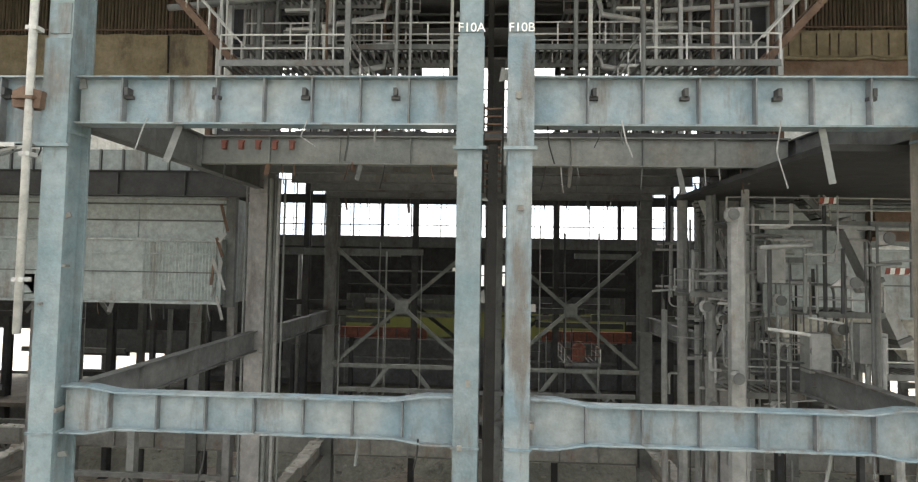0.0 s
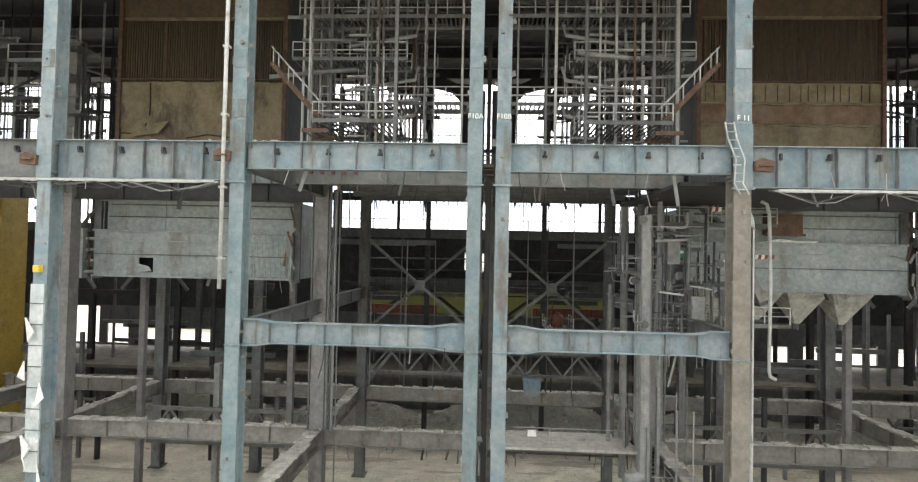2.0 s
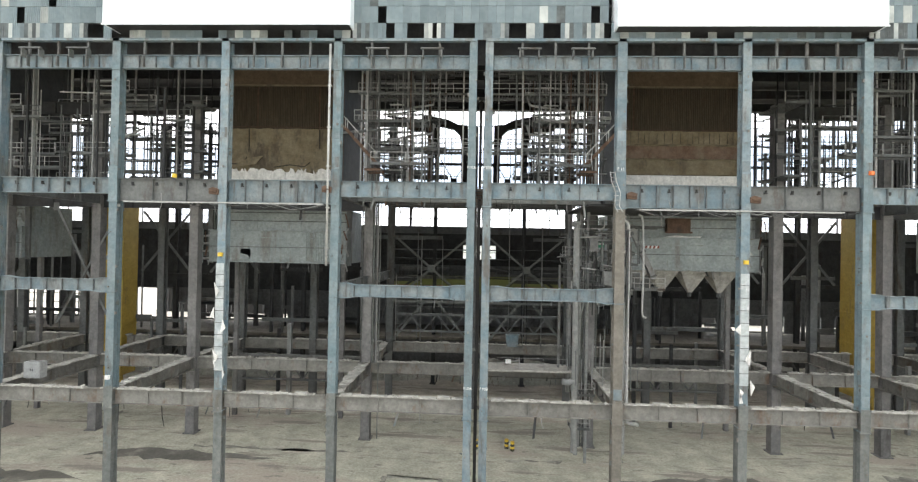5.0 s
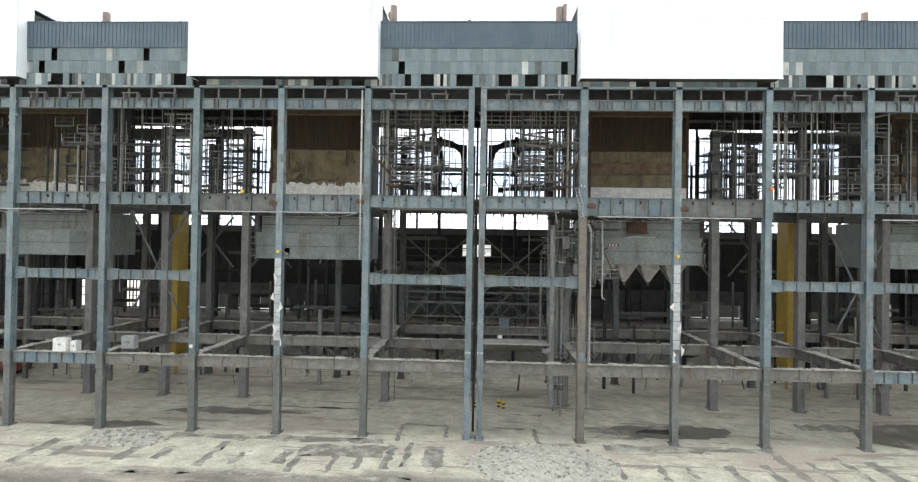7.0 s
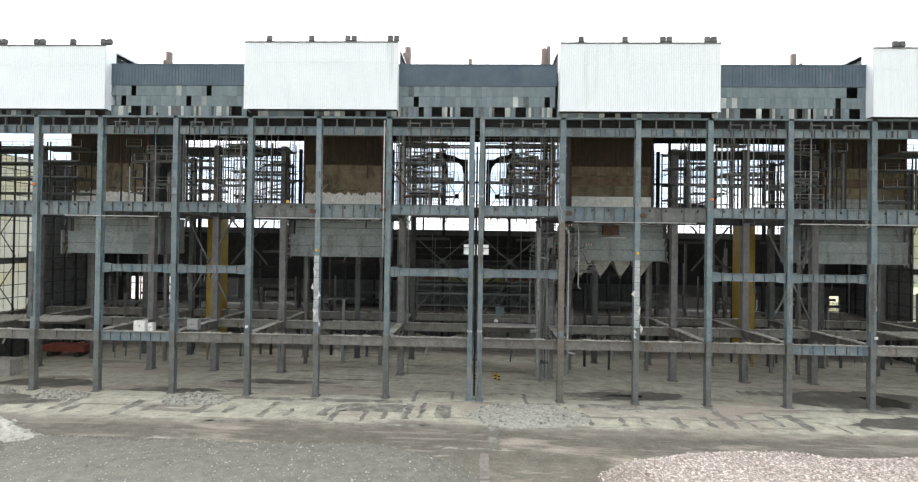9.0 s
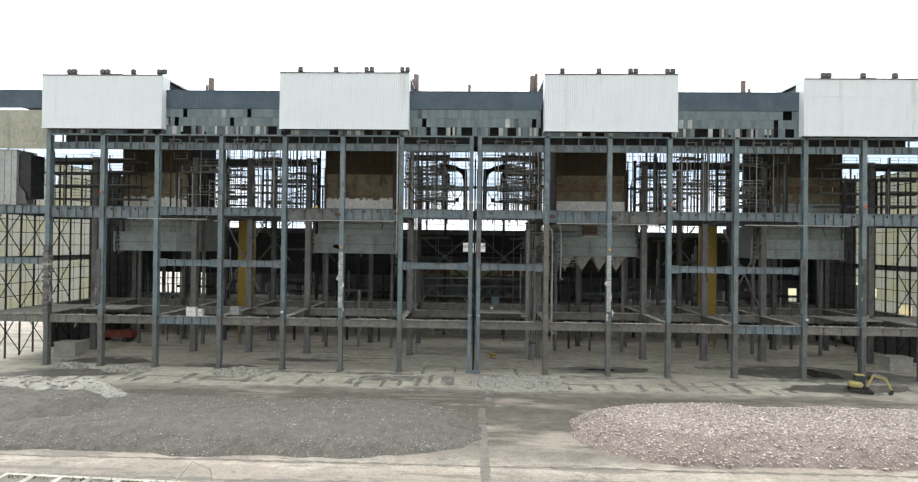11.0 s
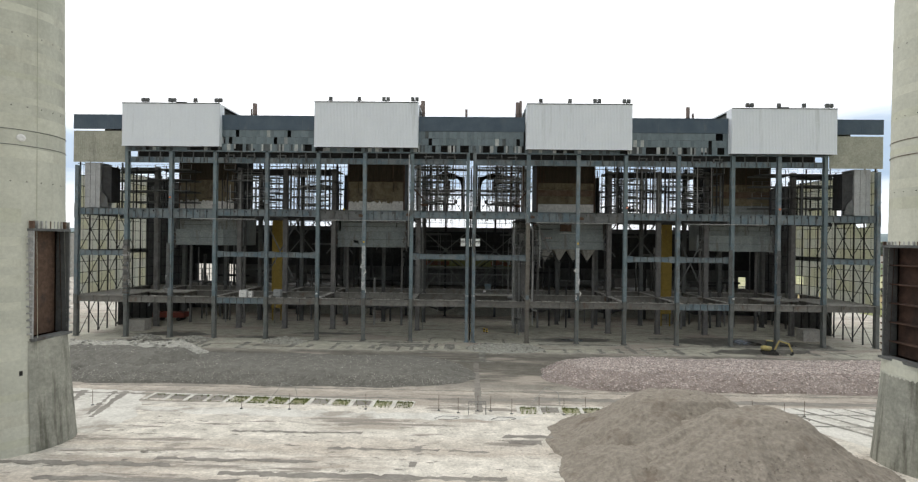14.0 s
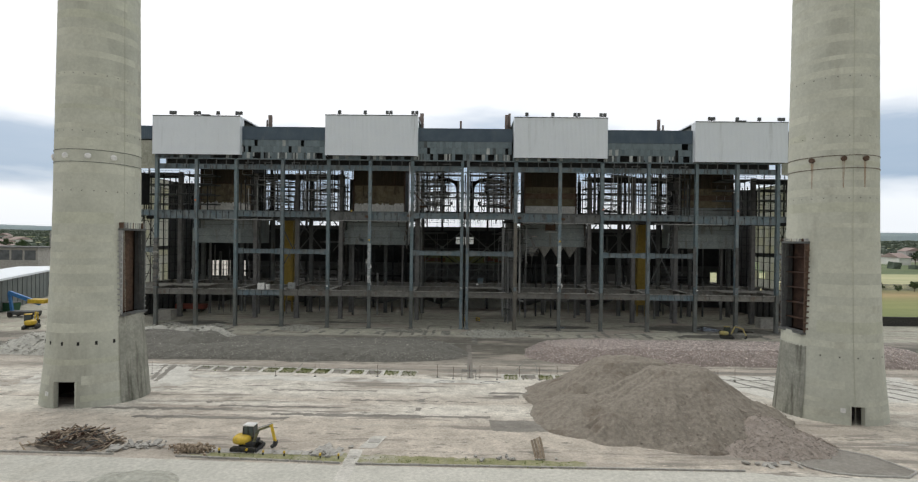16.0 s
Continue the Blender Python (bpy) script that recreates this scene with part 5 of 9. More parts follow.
def gallery(x0, x1, y0, y1, z, sides="fblr", material=GREY_STEEL, rails=RAIL, label="steel access gallery with handrails"):
    t = thing("access_gallery", label, "access gallery", "access galleries")
    m = Mesh()
    k = max(2, int((x1 - x0) / 0.3))
    for i in range(k):
        a = x0 + (x1 - x0) * i / k
        m.box(a, a + 0.11, y0, y1, z - 0.05, z)
    part("grating_deck", m, GREY_STEEL, t)
    part("edge_channel", Mesh().box(x0, x1, y0 - 0.06, y0, z - 0.16, z + 0.08), material, t)
    part("edge_channel", Mesh().box(x0, x1, y1, y1 + 0.06, z - 0.22, z + 0.12), material, t)
    runs = {"f": ((x0, y0), (x1, y0)), "b": ((x0, y1), (x1, y1)), "l": ((x0, y0), (x0, y1)), "r": ((x1, y0), (x1, y1))}
    for key in sides:
        a, b = runs[key]
        ln = math.hypot(b[0] - a[0], b[1] - a[1])
        n = max(1, round(ln / 1.9))
        for i in range(n + 1):
            f = i / n
            part("rail_post", POST, rails, t, at=(a[0] + (b[0] - a[0]) * f, a[1] + (b[1] - a[1]) * f, z))
        for h in (0.55, 1.08):
            part("handrail", Mesh().tube([(*a, z + h), (*b, z + h)], 0.035, 6), rails, t)
    return t


def stair(p, q, w=0.8, material=RUST, label="rusty open steel stair with handrails"):
    t = thing("steel_stair", label, "stair", "steel stairs")
    p, q = Vector(p), Vector(q)
    flat = Vector((q.x - p.x, q.y - p.y, 0)).normalized()
    side = Vector((-flat.y, flat.x, 0)) * (w / 2)
    for s in (-1, 1):
        part("stringer", Mesh().obox(p + side * s, q + side * s, 0.06, 0.28), material, t)
        part("handrail", Mesh().tube([p + side * s + Vector((0, 0, 1)), q + side * s + Vector((0, 0, 1))], 0.035, 6), RAIL, t)
        for f in (0.05, 0.35, 0.65, 0.95):
            part("rail_post", POST, RAIL, t, at=p + (q - p) * f + side * s)
    n = max(2, int(abs(q.z - p.z) / 0.22))
    for i in range(n):
        c = p + (q - p) * ((i + 0.5) / n)
        part("tread", Mesh().obox(c - side, c + side, 0.24, 0.04), DARK_STEEL, t)
    return t


FAR_PIPES = {}


def post(x, y, z0, z1, w=0.16, material=PIPE_GREY, round_=True, label="slim vertical steel hanger", cat="hanger post", lean=0.0):
    m = Mesh()
    if round_ and y > 15.5:
        FAR_PIPES.setdefault(material.name, (material, Mesh()))[1].tube([(x, y, z0), (x + lean, y, z1)], w / 2, 8)
        return None
    if round_:
        m.tube([(0, 0, 0), (lean, 0, z1 - z0)], w / 2, 8)
    else:
        m.box(-w / 2, w / 2, -w / 2, w / 2, 0, z1 - z0)
    ob = part("vertical_pipe" if round_ else "hanger_post", m, material, at=(x, y, z0))
    return tagged(ob, label, cat, "vertical pipes and hangers")


def pipe(pts, r, material=PIPE_GREY, label="grey pipe with a bend", cat="pipe", n=10):
    ob = part("pipe_run", Mesh().tube(pts, r, n), material, smooth=True)
    return tagged(ob, label, cat, "pipe runs")


def bend(p0, p1, p2, k=6):
    """Points of a soft elbow."""
    p0, p1, p2 = Vector(p0), Vector(p1), Vector(p2)
    return [tuple((1 - f) ** 2 * p0 + 2 * f * (1 - f) * p1 + f * f * p2) for f in [i / k for i in range(k + 1)]]


# central cells, upper level
crng = random.Random(21)
for s in (-1, 1):
    def fx(a, b):
        return sorted((s * a, s * b))
    a, b = fx(0.9, 12.6)
    gallery(a, b, 8.0, 9.6, 37.4, "f")
    a, b = fx(5.4, 13.0)
    gallery(a, b, 8.0, 10.0, 34.6, "fb")
    a, b = fx(0.8, 11.2)
    gallery(a, b, 8.4, 10.2, 31.8, "fb")
    a, b = fx(5.5, 10.6)
    gallery(a, b, 5.2, 10.0, 29.8, "fl" if s > 0 else "fr")
    a, b = fx(4.0, 12.0)
    gallery(a, b, 14.0, 15.5, 36.2, "f", rails=GREY_STEEL)
    gallery(a, b, 15.0, 17.0, 33.2, "f", rails=GREY_STEEL)
    gallery(a, b, 18.0, 20.0, 30.4, "f", rails=GREY_STEEL)
    for x, y in ((11.8, 8.2), (11.3, 6.5), (10.4, 8.0), (10.0, 9.0), (8.0, 7.9), (7.7, 9.6), (7.0, 8.0), (4.2, 7.9), (3.6, 8.0), (1.8, 8.3), (9.2, 12), (6.1, 12), (5.6, 5.2)):
        post(s * x, y, 27.7, 43.5 + crng.uniform(-1.5, 1.5), crng.choice((0.12, 0.16, 0.2)), crng.choice((PIPE_GREY, RAIL, GREY_STEEL)), crng.random() < 0.5)
    for i in range(44):
        x, y = s * crng.uniform(5.0, 12.4), crng.uniform(6, 24)
        post(x, y, 27.7, crng.choice((crng.uniform(32, 40), 45.5)), crng.uniform(0.07, 0.2), crng.choice((PIPE_GREY, GREY_STEEL, RAIL, RUST)), crng.random() < 0.6, lean=crng.uniform(-0.15, 0.15))
    for i in range(26):
        z, y = crng.uniform(28.5, 39), crng.uniform(7, 24)
        x0 = crng.uniform(4.5, 9)
        pipe([(s * x0, y, z), (s * (x0 + crng.uniform(3, 6)), y + crng.uniform(-1, 1), z + crng.uniform(-0.5, 0.5))], crng.uniform(0.05, 0.16), crng.choice((PIPE_GREY, GREY_STEEL, DARK_STEEL)), "grey pipe run between the galleries")
    gallery(*fx(3.0, 12.8), 11.0, 12.4, 40.6, "f", rails=GREY_STEEL)
    gallery(*fx(1.0, 12.8), 17.0, 18.4, 42.8, "f", rails=GREY_STEEL)
    gallery(*fx(5.0, 12.8), 14.2, 15.6, 38.9, "f", rails=PIPE_GREY)
    for i in range(15):
        post(s * (10.6 + 0.22 * i + crng.uniform(-0.06, 0.06)), 9.0 + 0.33 * i + crng.uniform(-0.4, 0.4), 27.7, crng.uniform(40, 45), crng.uniform(0.09, 0.2), crng.choice((RUST, PIPE_GREY, PIPE_GREY, GREY_STEEL)))
    for i in range(9):
        z, y, x0 = crng.uniform(39, 44.5), crng.uniform(7, 22), crng.uniform(1.5, 6)
        pipe([(s * x0, y, z), (s * (x0 + crng.uniform(4, 8)), y, z)], crng.uniform(0.05, 0.15), crng.choice((PIPE_GREY, GREY_STEEL, DARK_STEEL)), "grey pipe run under the roof")
    for z in (29.6, 31.0, 32.7, 33.6, 35.4, 36.4, 38.2, 40.0):
        t = thing("strip_light_fitting", "long pale fluorescent light fitting under a gallery", "light fitting", "gallery light fittings", at=(s * crng.uniform(6, 9), 8.8, z))
        part("tray", Mesh().box(-0.75, 0.75, -0.1, 0.1, 0, 0.12), RAIL, t)
        part("hanger", Mesh().box(-0.02, 0.02, -0.02, 0.02, 0.12, 0.6), RAIL, t)
    outline = [(7.6, 38.75), (4.2, 38.1), (3.0, 37.5), (1.7, 37.4), (1.6, 27.8), (2.45, 27.8), (2.5, 35.0), (2.8, 36.3), (3.5, 36.95), (4.7, 37.25), (6.0, 37.4), (7.6, 37.6)]
    t = thing("steam_duct", "wide blackened arched duct, cut open at its end", "duct", "steam ducts")
    part("arch", Mesh().prism([(s * a, z) for a, z in outline], 21.5, 22.6), BLACK, t)
    hook = [(9.4, 37.9), (6.9, 37.7), (5.9, 37.1), (5.35, 36.1), (5.25, 33.3), (5.45, 33.6), (5.6, 32.9), (5.75, 33.5), (5.95, 33.2), (6.05, 34.6), (6.2, 35.5), (6.6, 36.5), (9.4, 36.9)]
    part("hanging_elbow", Mesh().prism([(s * a, z) for a, z in hook], 21.4, 22.3), BLACK, t)
    xbrace(*fx(2.2, 6.6), 40, 29, 36, DARK_STEEL, 0.15)
    stair((s * 10.2, 6.0, 29.9), (s * 13.4, 6.0, 33.4))
    gallery(*fx(9.6, 11.2), 5.2, 7.0, 29.2, "", material=RUST, rails=RUST, label="rusty landing beside the furnace")
    for z in (33.6, 31.2, 36.6):
        pipe([(s * 4.8, 9.2, z + 0.9), (s * 5.0, 9.2, z), (s * 9.8, 9.4, z - 0.7)], 0.13, PIPE_GREY, "sagging grey pipe across the gallery")
t = thing("gap_ladder", "dark cable ladder in the gap between columns", "cable ladder", at=(0, 3.0, 20))
for a in (-0.32, 0.32):
    part("stile", Mesh().box(a - 0.04, a + 0.04, -0.05, 0.05, 4.5, 7.5), BLACK, t)
for i in range(11):
    part("rung", Mesh().box(-0.28, 0.28, -0.03, 0.03, 4.7 + i * 0.26, 4.76 + i * 0.26), RUST, t)
post(0, 2.6, 0, 26, 0.3, BLACK, False, "dark slim column in the central gap", "column")
post(0.0, 12.5, 8, 38, 0.3, BLACK, False, "dark slim column in the central gap", "column")

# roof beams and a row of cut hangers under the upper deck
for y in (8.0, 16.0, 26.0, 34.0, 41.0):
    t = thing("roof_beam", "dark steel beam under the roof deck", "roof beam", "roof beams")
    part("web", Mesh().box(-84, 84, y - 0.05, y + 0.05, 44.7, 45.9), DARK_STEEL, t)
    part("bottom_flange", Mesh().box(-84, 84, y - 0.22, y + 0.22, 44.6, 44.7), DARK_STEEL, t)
for i in range(30):
    x = -11.2 + i * 0.78 + crng.uniform(-0.2, 0.2)
    h = crng.choice((0.35, 0.5, 0.5, 0.8))
    tagged(part("cut_hanger", Mesh().box(-0.12, 0.12, -0.1, 0.1, -h, 0).tube([(0, 0, -h), (0, 0, -h - 0.3)], 0.05, 6), BLACK, at=(x, 24.2, 27.45)), "short cut pipe hanger under the deck", "pipe hanger", "cut hangers")
for i in range(5):
    t = thing("deck_joist", "dark steel joist under the upper deck", "deck joist", "deck joists")
    part("web", Mesh().box(-11.7, 11.7, 9.0 + i * 3.4, 9.08 + i * 3.4, 26.85, 27.44), GREY_STEEL, t)
    part("bottom_flange", Mesh().box(-11.7, 11.7, 8.88 + i * 3.4, 9.2 + i * 3.4, 26.78, 26.85), GREY_STEEL, t)
for i in range(5):
    tagged(part("red_bracket", Mesh().box(-0.09, 0.09, -0.16, 0, -0.16, 0.14).box(-0.13, 0.13, -0.1, 0, 0.14, 0.22), RED_DUSTY, at=(-11.2 + i * 0.72, 7.0, 26.95)), "small red bracket on the inner beam", "bracket", "red brackets")

# pipes strapped to the inner columns, torn fringe under the inner beams
for s in (-1, 1):
    for i, (dx, dy, r) in enumerate(((0.62, -0.3, 0.12), (0.86, -0.2, 0.08), (1.08, -0.35, 0.1), (1.3, -0.1, 0.06), (-0.66, -0.4, 0.07))):
        post(s * (12.4 - dx), ROW2 + dy, crng.choice((0.0, 8.6)), 26.6, r * 2, crng.choice((LOWER_STEEL, PIPE_GREY, GREY_STEEL)), True, "grey pipe strapped beside an inner column", "pipe")
    for i in range(6):
        post(s * crng.uniform(3, 11.4), 25.0 + crng.uniform(-0.5, 1.5), 8.6, crng.uniform(16, 27), crng.uniform(0.06, 0.16), crng.choice((PIPE_GREY, GREY_STEEL, DARK_STEEL)), True, "thin pipe rising through the hall", "pipe")
    for z in (11.4, 13.6, 16.4, 19.6, 21.2):
        pipe([(s * 1.2, 43.5, z), (s * 15.5, 43.5, z + crng.uniform(-0.1, 0.1))], crng.uniform(0.07, 0.2), crng.choice((GREY_STEEL, DARK_STEEL, PIPE_GREY)), "level pipe run along the back wall")
for i in range(70):
    x, (y, z) = crng.uniform(-12, 12), crng.choice(((7.1, 26.2), (13.4, 7.4), (13.4, 7.4), (24.3, 26.9), (16.2, 19.4)))
    if y == 16.2:
        x = crng.choice((-1, 1)) * crng.uniform(15.6, 31.8)
    h = crng.uniform(0.25, 1.1)
    a = crng.uniform(-0.25, 0.25)
    m = Mesh().tube([(0, 0, 0.05), (a * 0.4, 0, -h * 0.5), (a, 0, -h)], 0.025, 5) if i % 3 else Mesh().obox((0, 0, 0.05), (a, -0.1, -h), 0.03, crng.uniform(0.1, 0.3))
    tagged(part("torn_fringe", m, crng.choice((GREY_STEEL, PIPE_GREY, DARK_STEEL, RUST)), at=(x, y, z)), "torn strip hanging below an inner beam", "torn strip", "torn fringe")

# outer cells, upper and lower levels
for s in (-1, 1):
    for x0, x1 in ((33.2, 42.6), (44.0, 53.6)):
        for z in (29.4, 31.0, 32.6, 34.2, 35.8, 37.2):
            for k in range(2):
                a, b = sorted((s * (x0 + crng.uniform(0, 4)), s * (x1 - crng.uniform(0, 4))))
                y = crng.choice((6.0, 8.5, 11.0, 15.0, 18.0, 21.0))
                gallery(a, b, y, y + crng.uniform(0.7, 1.3), z + crng.uniform(-0.4, 0.4), "f", rails=crng.choice((RAIL, GREY_STEEL, PIPE_GREY)))
        for i in range(40):
            post(s * crng.uniform(x0, x1), crng.uniform(5, 24), 27.6, crng.choice((crng.uniform(32, 39.5), 45.5)), crng.uniform(0.07, 0.2), crng.choice((PIPE_GREY, GREY_STEEL, RAIL, DARK_STEEL)), crng.random() < 0.6)
        for i in range(24):
            z, y = crng.uniform(28.5, 39), crng.uniform(6, 26)
            x = crng.uniform(x0, x1 - 3)
            pipe([(s * x, y, z), (s * (x + crng.uniform(2, 6)), y, z + crng.choice((0, 0, crng.uniform(-1.8, 1.8))))], crng.uniform(0.04, 0.16), crng.choice((PIPE_GREY, GREY_STEEL, DARK_STEEL, RAIL)), "grey pipe run between the galleries")
    for x0, x1 in ((64.5, 73), (74, 83.5), (30.5, 33), (54, 56.5)):
        for z in (29.6, 32.0, 34.6, 37.0):
            a, b = sorted((s * x0, s * x1))
            gallery(a, b, crng.uniform(8, 12), 13.5, z, "f", rails=GREY_STEEL)
        for i in range(12):
            post(s * crng.uniform(x0, x1), crng.uniform(5, 24), 27.6, crng.uniform(33, 39), crng.uniform(0.1, 0.3), crng.choice((GREY_STEEL, DARK_STEEL)), crng.random() < 0.6)
    # wall ducts of the outer ends
    t = thing("silver_duct", "silver-grey sheet metal duct on the end gallery", "air duct", "end ducts", at=(s * 80.4, 2.6, 27.5))
    a, b = sorted((s * 2.6, s * -0.7))
    part("shell", Mesh().box(a, b, -1.8, 1.8, 0, 9.6), SILVER, t)
    for z in (0, 2.4, 4.8, 7.2, 9.5):
        part("flange", Mesh().box(a - 0.08, b + 0.08, -1.88, 1.88, z, z + 0.1), SILVER, t)
    for f in (0.36, 0.72):
        part("seam", Mesh().box(a + (b - a) * f - 0.03, a + (b - a) * f + 0.03, -1.85, -1.8, 0.1, 9.5), PIPE_GREY, t)
    a, b = sorted((s * -0.78, s * -2.9))
    # solid block; its dark tone replaces the shade of an open mouth
    part("dark_mouth", Mesh().box(a, b, -1.4, 1.4, 1.2, 8.8), DARK_STEEL, t, "dark block standing for the shaded open mouth of the duct")
    part("torn_plate", Mesh().prism([(s * -0.78, 0.2), (s * -2.6, 0.2), (s * -2.2, 2.2), (s * -0.9, 3.6)], -1.75, -1.68), GREY_STEEL, t)
    # lower level: columns of pipes, tanks and beams
    for i in range(46):
        x, y = s * crng.uniform(13, 82), crng.uniform(20, 44)
        z0 = 0.0 if y < 31 else 7.8
        post(x, y, z0, z0 + crng.uniform(6, 16), crng.uniform(0.15, 0.6), crng.choice((GREY_STEEL, DARK_STEEL, PIPE_GREY, BROWN_STEEL)), crng.random() < 0.5)
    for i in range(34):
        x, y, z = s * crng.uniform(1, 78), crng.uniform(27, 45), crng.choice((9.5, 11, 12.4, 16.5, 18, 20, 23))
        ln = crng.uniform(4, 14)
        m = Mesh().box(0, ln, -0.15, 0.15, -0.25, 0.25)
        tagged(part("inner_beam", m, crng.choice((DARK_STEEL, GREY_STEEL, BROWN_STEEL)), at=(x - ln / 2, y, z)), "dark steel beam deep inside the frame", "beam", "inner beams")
    t = thing("crane_beam", "dull red-brown crane beam deep in the hall", "crane beam", "crane beams", at=(s * 10.6, 40.0, 14.2))
    part("web", Mesh().box(-4.6, 4.6, -0.1, 0.1, 0.1, 1.0), RED_DUSTY, t)
    part("top_flange", Mesh().box(-4.6, 4.6, -0.3, 0.3, 1.0, 1.1), RED_DUSTY, t)
    part("bottom_flange", Mesh().box(-4.6, 4.6, -0.3, 0.3, 0.0, 0.1), RED_DUSTY, t)
    for i in range(7):
        part("stiffener", Mesh().box(-4.1 + i * 1.36, -4.02 + i * 1.36, -0.28, -0.1, 0.1, 1.0), DARK_STEEL, t)
    for a in (-3.4, 3.4):
        part("stand", Mesh().box(a - 0.2, a + 0.2, -0.2, 0.2, -6.4, 0.0), DARK_STEEL, t)
# right-hand working bay beside the third furnace
for x, y, r, z0, z1 in ((9.6, 6.5, 0.32, 2.0, 24.5), (10.6, 11.0, 0.22, 0, 26), (11.2, 9.0, 0.16, 0, 26), (10.1, 13.2, 0.26, 6, 26), (13.6, 4.0, 0.16, 3, 17), (11.6, 14.6, 0.3, 8, 26), (8.9, 12.4, 0.14, 8, 20)):
    post(x, y, z0, z1, r * 2, PIPE_GREY, True, "tall grey vertical pipe beside the column", "pipe")
pipe([(9.6, 6.5, 2.2), (9.6, 6.5, 5.0)] + bend((9.6, 6.5, 9.5), (9.6, 6.5, 8.6), (8.4, 6.3, 8.9)), 0.3, PIPE_GREY, "grey pipe with an elbow at floor level")
pipe([(14.2, 1.4, 6.6)] + bend((13.6, 1.4, 6.7), (13.1, 1.4, 6.7), (13.1, 1.4, 7.3)) + [(13.1, 1.4, 23.6)] + bend((13.1, 1.4, 23.6), (13.1, 1.4, 24.4), (12.5, 1.3, 24.4)), 0.17, RAIL, "pale pipe with a crook at its top")
pipe([(-13.1, -0.25, 20.0), (-13.1, -0.25, 39.2)], 0.1, RAIL, "pale downpipe on the column face", "downpipe")
for z in (21.5, 25, 28.6, 32, 35.6):
    t = tagged(part("pipe_clip", Mesh().box(-0.16, 0.16, -0.14, 0.14, -0.06, 0.06), RAIL, at=(-13.1, -0.2, z)), "pale metal clip on a downpipe", "pipe clip", "pipe clips")
for i in range(30):
    x, y = crng.uniform(9.6, 14.8), crng.uniform(5, 15)
    z = crng.uniform(16.5, 24)
    dx, dz = crng.choice((-1, 1)) * crng.uniform(0.4, 1.3), crng.choice((-1, 1)) * crng.uniform(0.6, 2.2)
    pipe([(x, y, z)] + bend((x + dx * 0.7, y, z), (x + dx, y, z), (x + dx, y, z + dz * 0.3)) + [(x + dx, y, z + dz)], crng.uniform(0.03, 0.08), crng.choice((PIPE_GREY, RAIL, GREY_STEEL)), "bent grey pipe among the valves", n=6)
for x, y, z in ((11.0, 7.0, 17.2), (13.6, 8.0, 17.8), (10.2, 9.5, 21.0), (14.4, 7.4, 20.4), (12.6, 9.5, 22.6)):
    gallery(x - 1.2, x + 1.4, y, y + 1.8, z, "fb", rails=PIPE_GREY, label="small valve platform with handrails")
for x, y, z in ((12.6, 6.6, 18.2), (14.6, 6.8, 18.6), (11.4, 7.4, 21.6)):
    t = thing("valve_box", "pale grey valve cabinet on a platform", "cabinet", "valve boxes", at=(x, y, z))
    part("casing", Mesh().box(-0.4, 0.4, -0.3, 0.3, 0, 1.5), PIPE_GREY, t)
    part("door", Mesh().box(-0.34, 0.34, -0.33, -0.3, 0.1, 1.4), PIPE_GREY, t)
for i in range(90):
    x, y = crng.uniform(9.4, 15.4), crng.uniform(4.5, 15.5)
    z = crng.choice((8.6, 15.5, 17.3, 20.5))
    post(x, y, z, z + crng.uniform(1.5, 5.5), crng.uniform(0.05, 0.16), crng.choice((PIPE_GREY, GREY_STEEL, LOWER_STEEL, DARK_STEEL)), True, "thin grey pipe among the valves", "pipe", crng.uniform(-0.04, 0.04))
for i in range(46):
    x, y, z = crng.uniform(8.8, 14.0), crng.uniform(4.5, 15.5), crng.uniform(15.5, 25.3)
    pipe([(x, y, z), (x + crng.uniform(1.0, 3.5), y + crng.uniform(-0.4, 0.4), z + crng.uniform(-0.2, 0.2))], crng.uniform(0.03, 0.09), crng.choice((PIPE_GREY, RAIL, GREY_STEEL)), "thin level pipe among the valves", n=6)
for i in range(24):
    x, y, z = crng.uniform(9.2, 15.5), crng.uniform(5, 14), crng.uniform(16, 24.5)
    t = thing("valve", "small grey valve body on the pipework", "valve", "valves", at=(x, y, z))
    part("body", Mesh().tube([(0, 0, -0.25), (0, 0, -0.1), (0, 0, 0.1), (0, 0, 0.25)], [0.12, 0.22, 0.22, 0.12], 8), crng.choice((PIPE_GREY, RAIL)), t)
    part("handwheel", Mesh().tube([(0, -0.3, 0), (0, -0.34, 0)], 0.22, 10), GREY_STEEL, t)
stair((11.2, 9.0, 3.6), (11.9, 12.8, 8.7), material=RAIL, label="pale steel stair up to the slab")
stair((11.0, 12.5, 17.6), (13.0, 12.5, 21.8), material=RAIL, label="pale steel stair between valve platforms")
stair((12.2, 13.0, 22.0), (10.8, 13.0, 25.6), material=RAIL, label="pale steel stair between valve platforms")
gallery(9.8, 11.9, 8.0, 9.6, 7.2, "flr", label="small pale landing with handrails")
gallery(9.6, 11.6, 8.6, 10.0, 3.6, "flr", label="small pale landing with handrails")
gallery(5.8, 8.4, 24.0, 27.0, 15.0, "flr", rails=RUST, label="small gallery under a red tank")
t = thing("red_tank", "small rusty red tank on a gallery", "tank", at=(7.1, 25.4, 15.0))
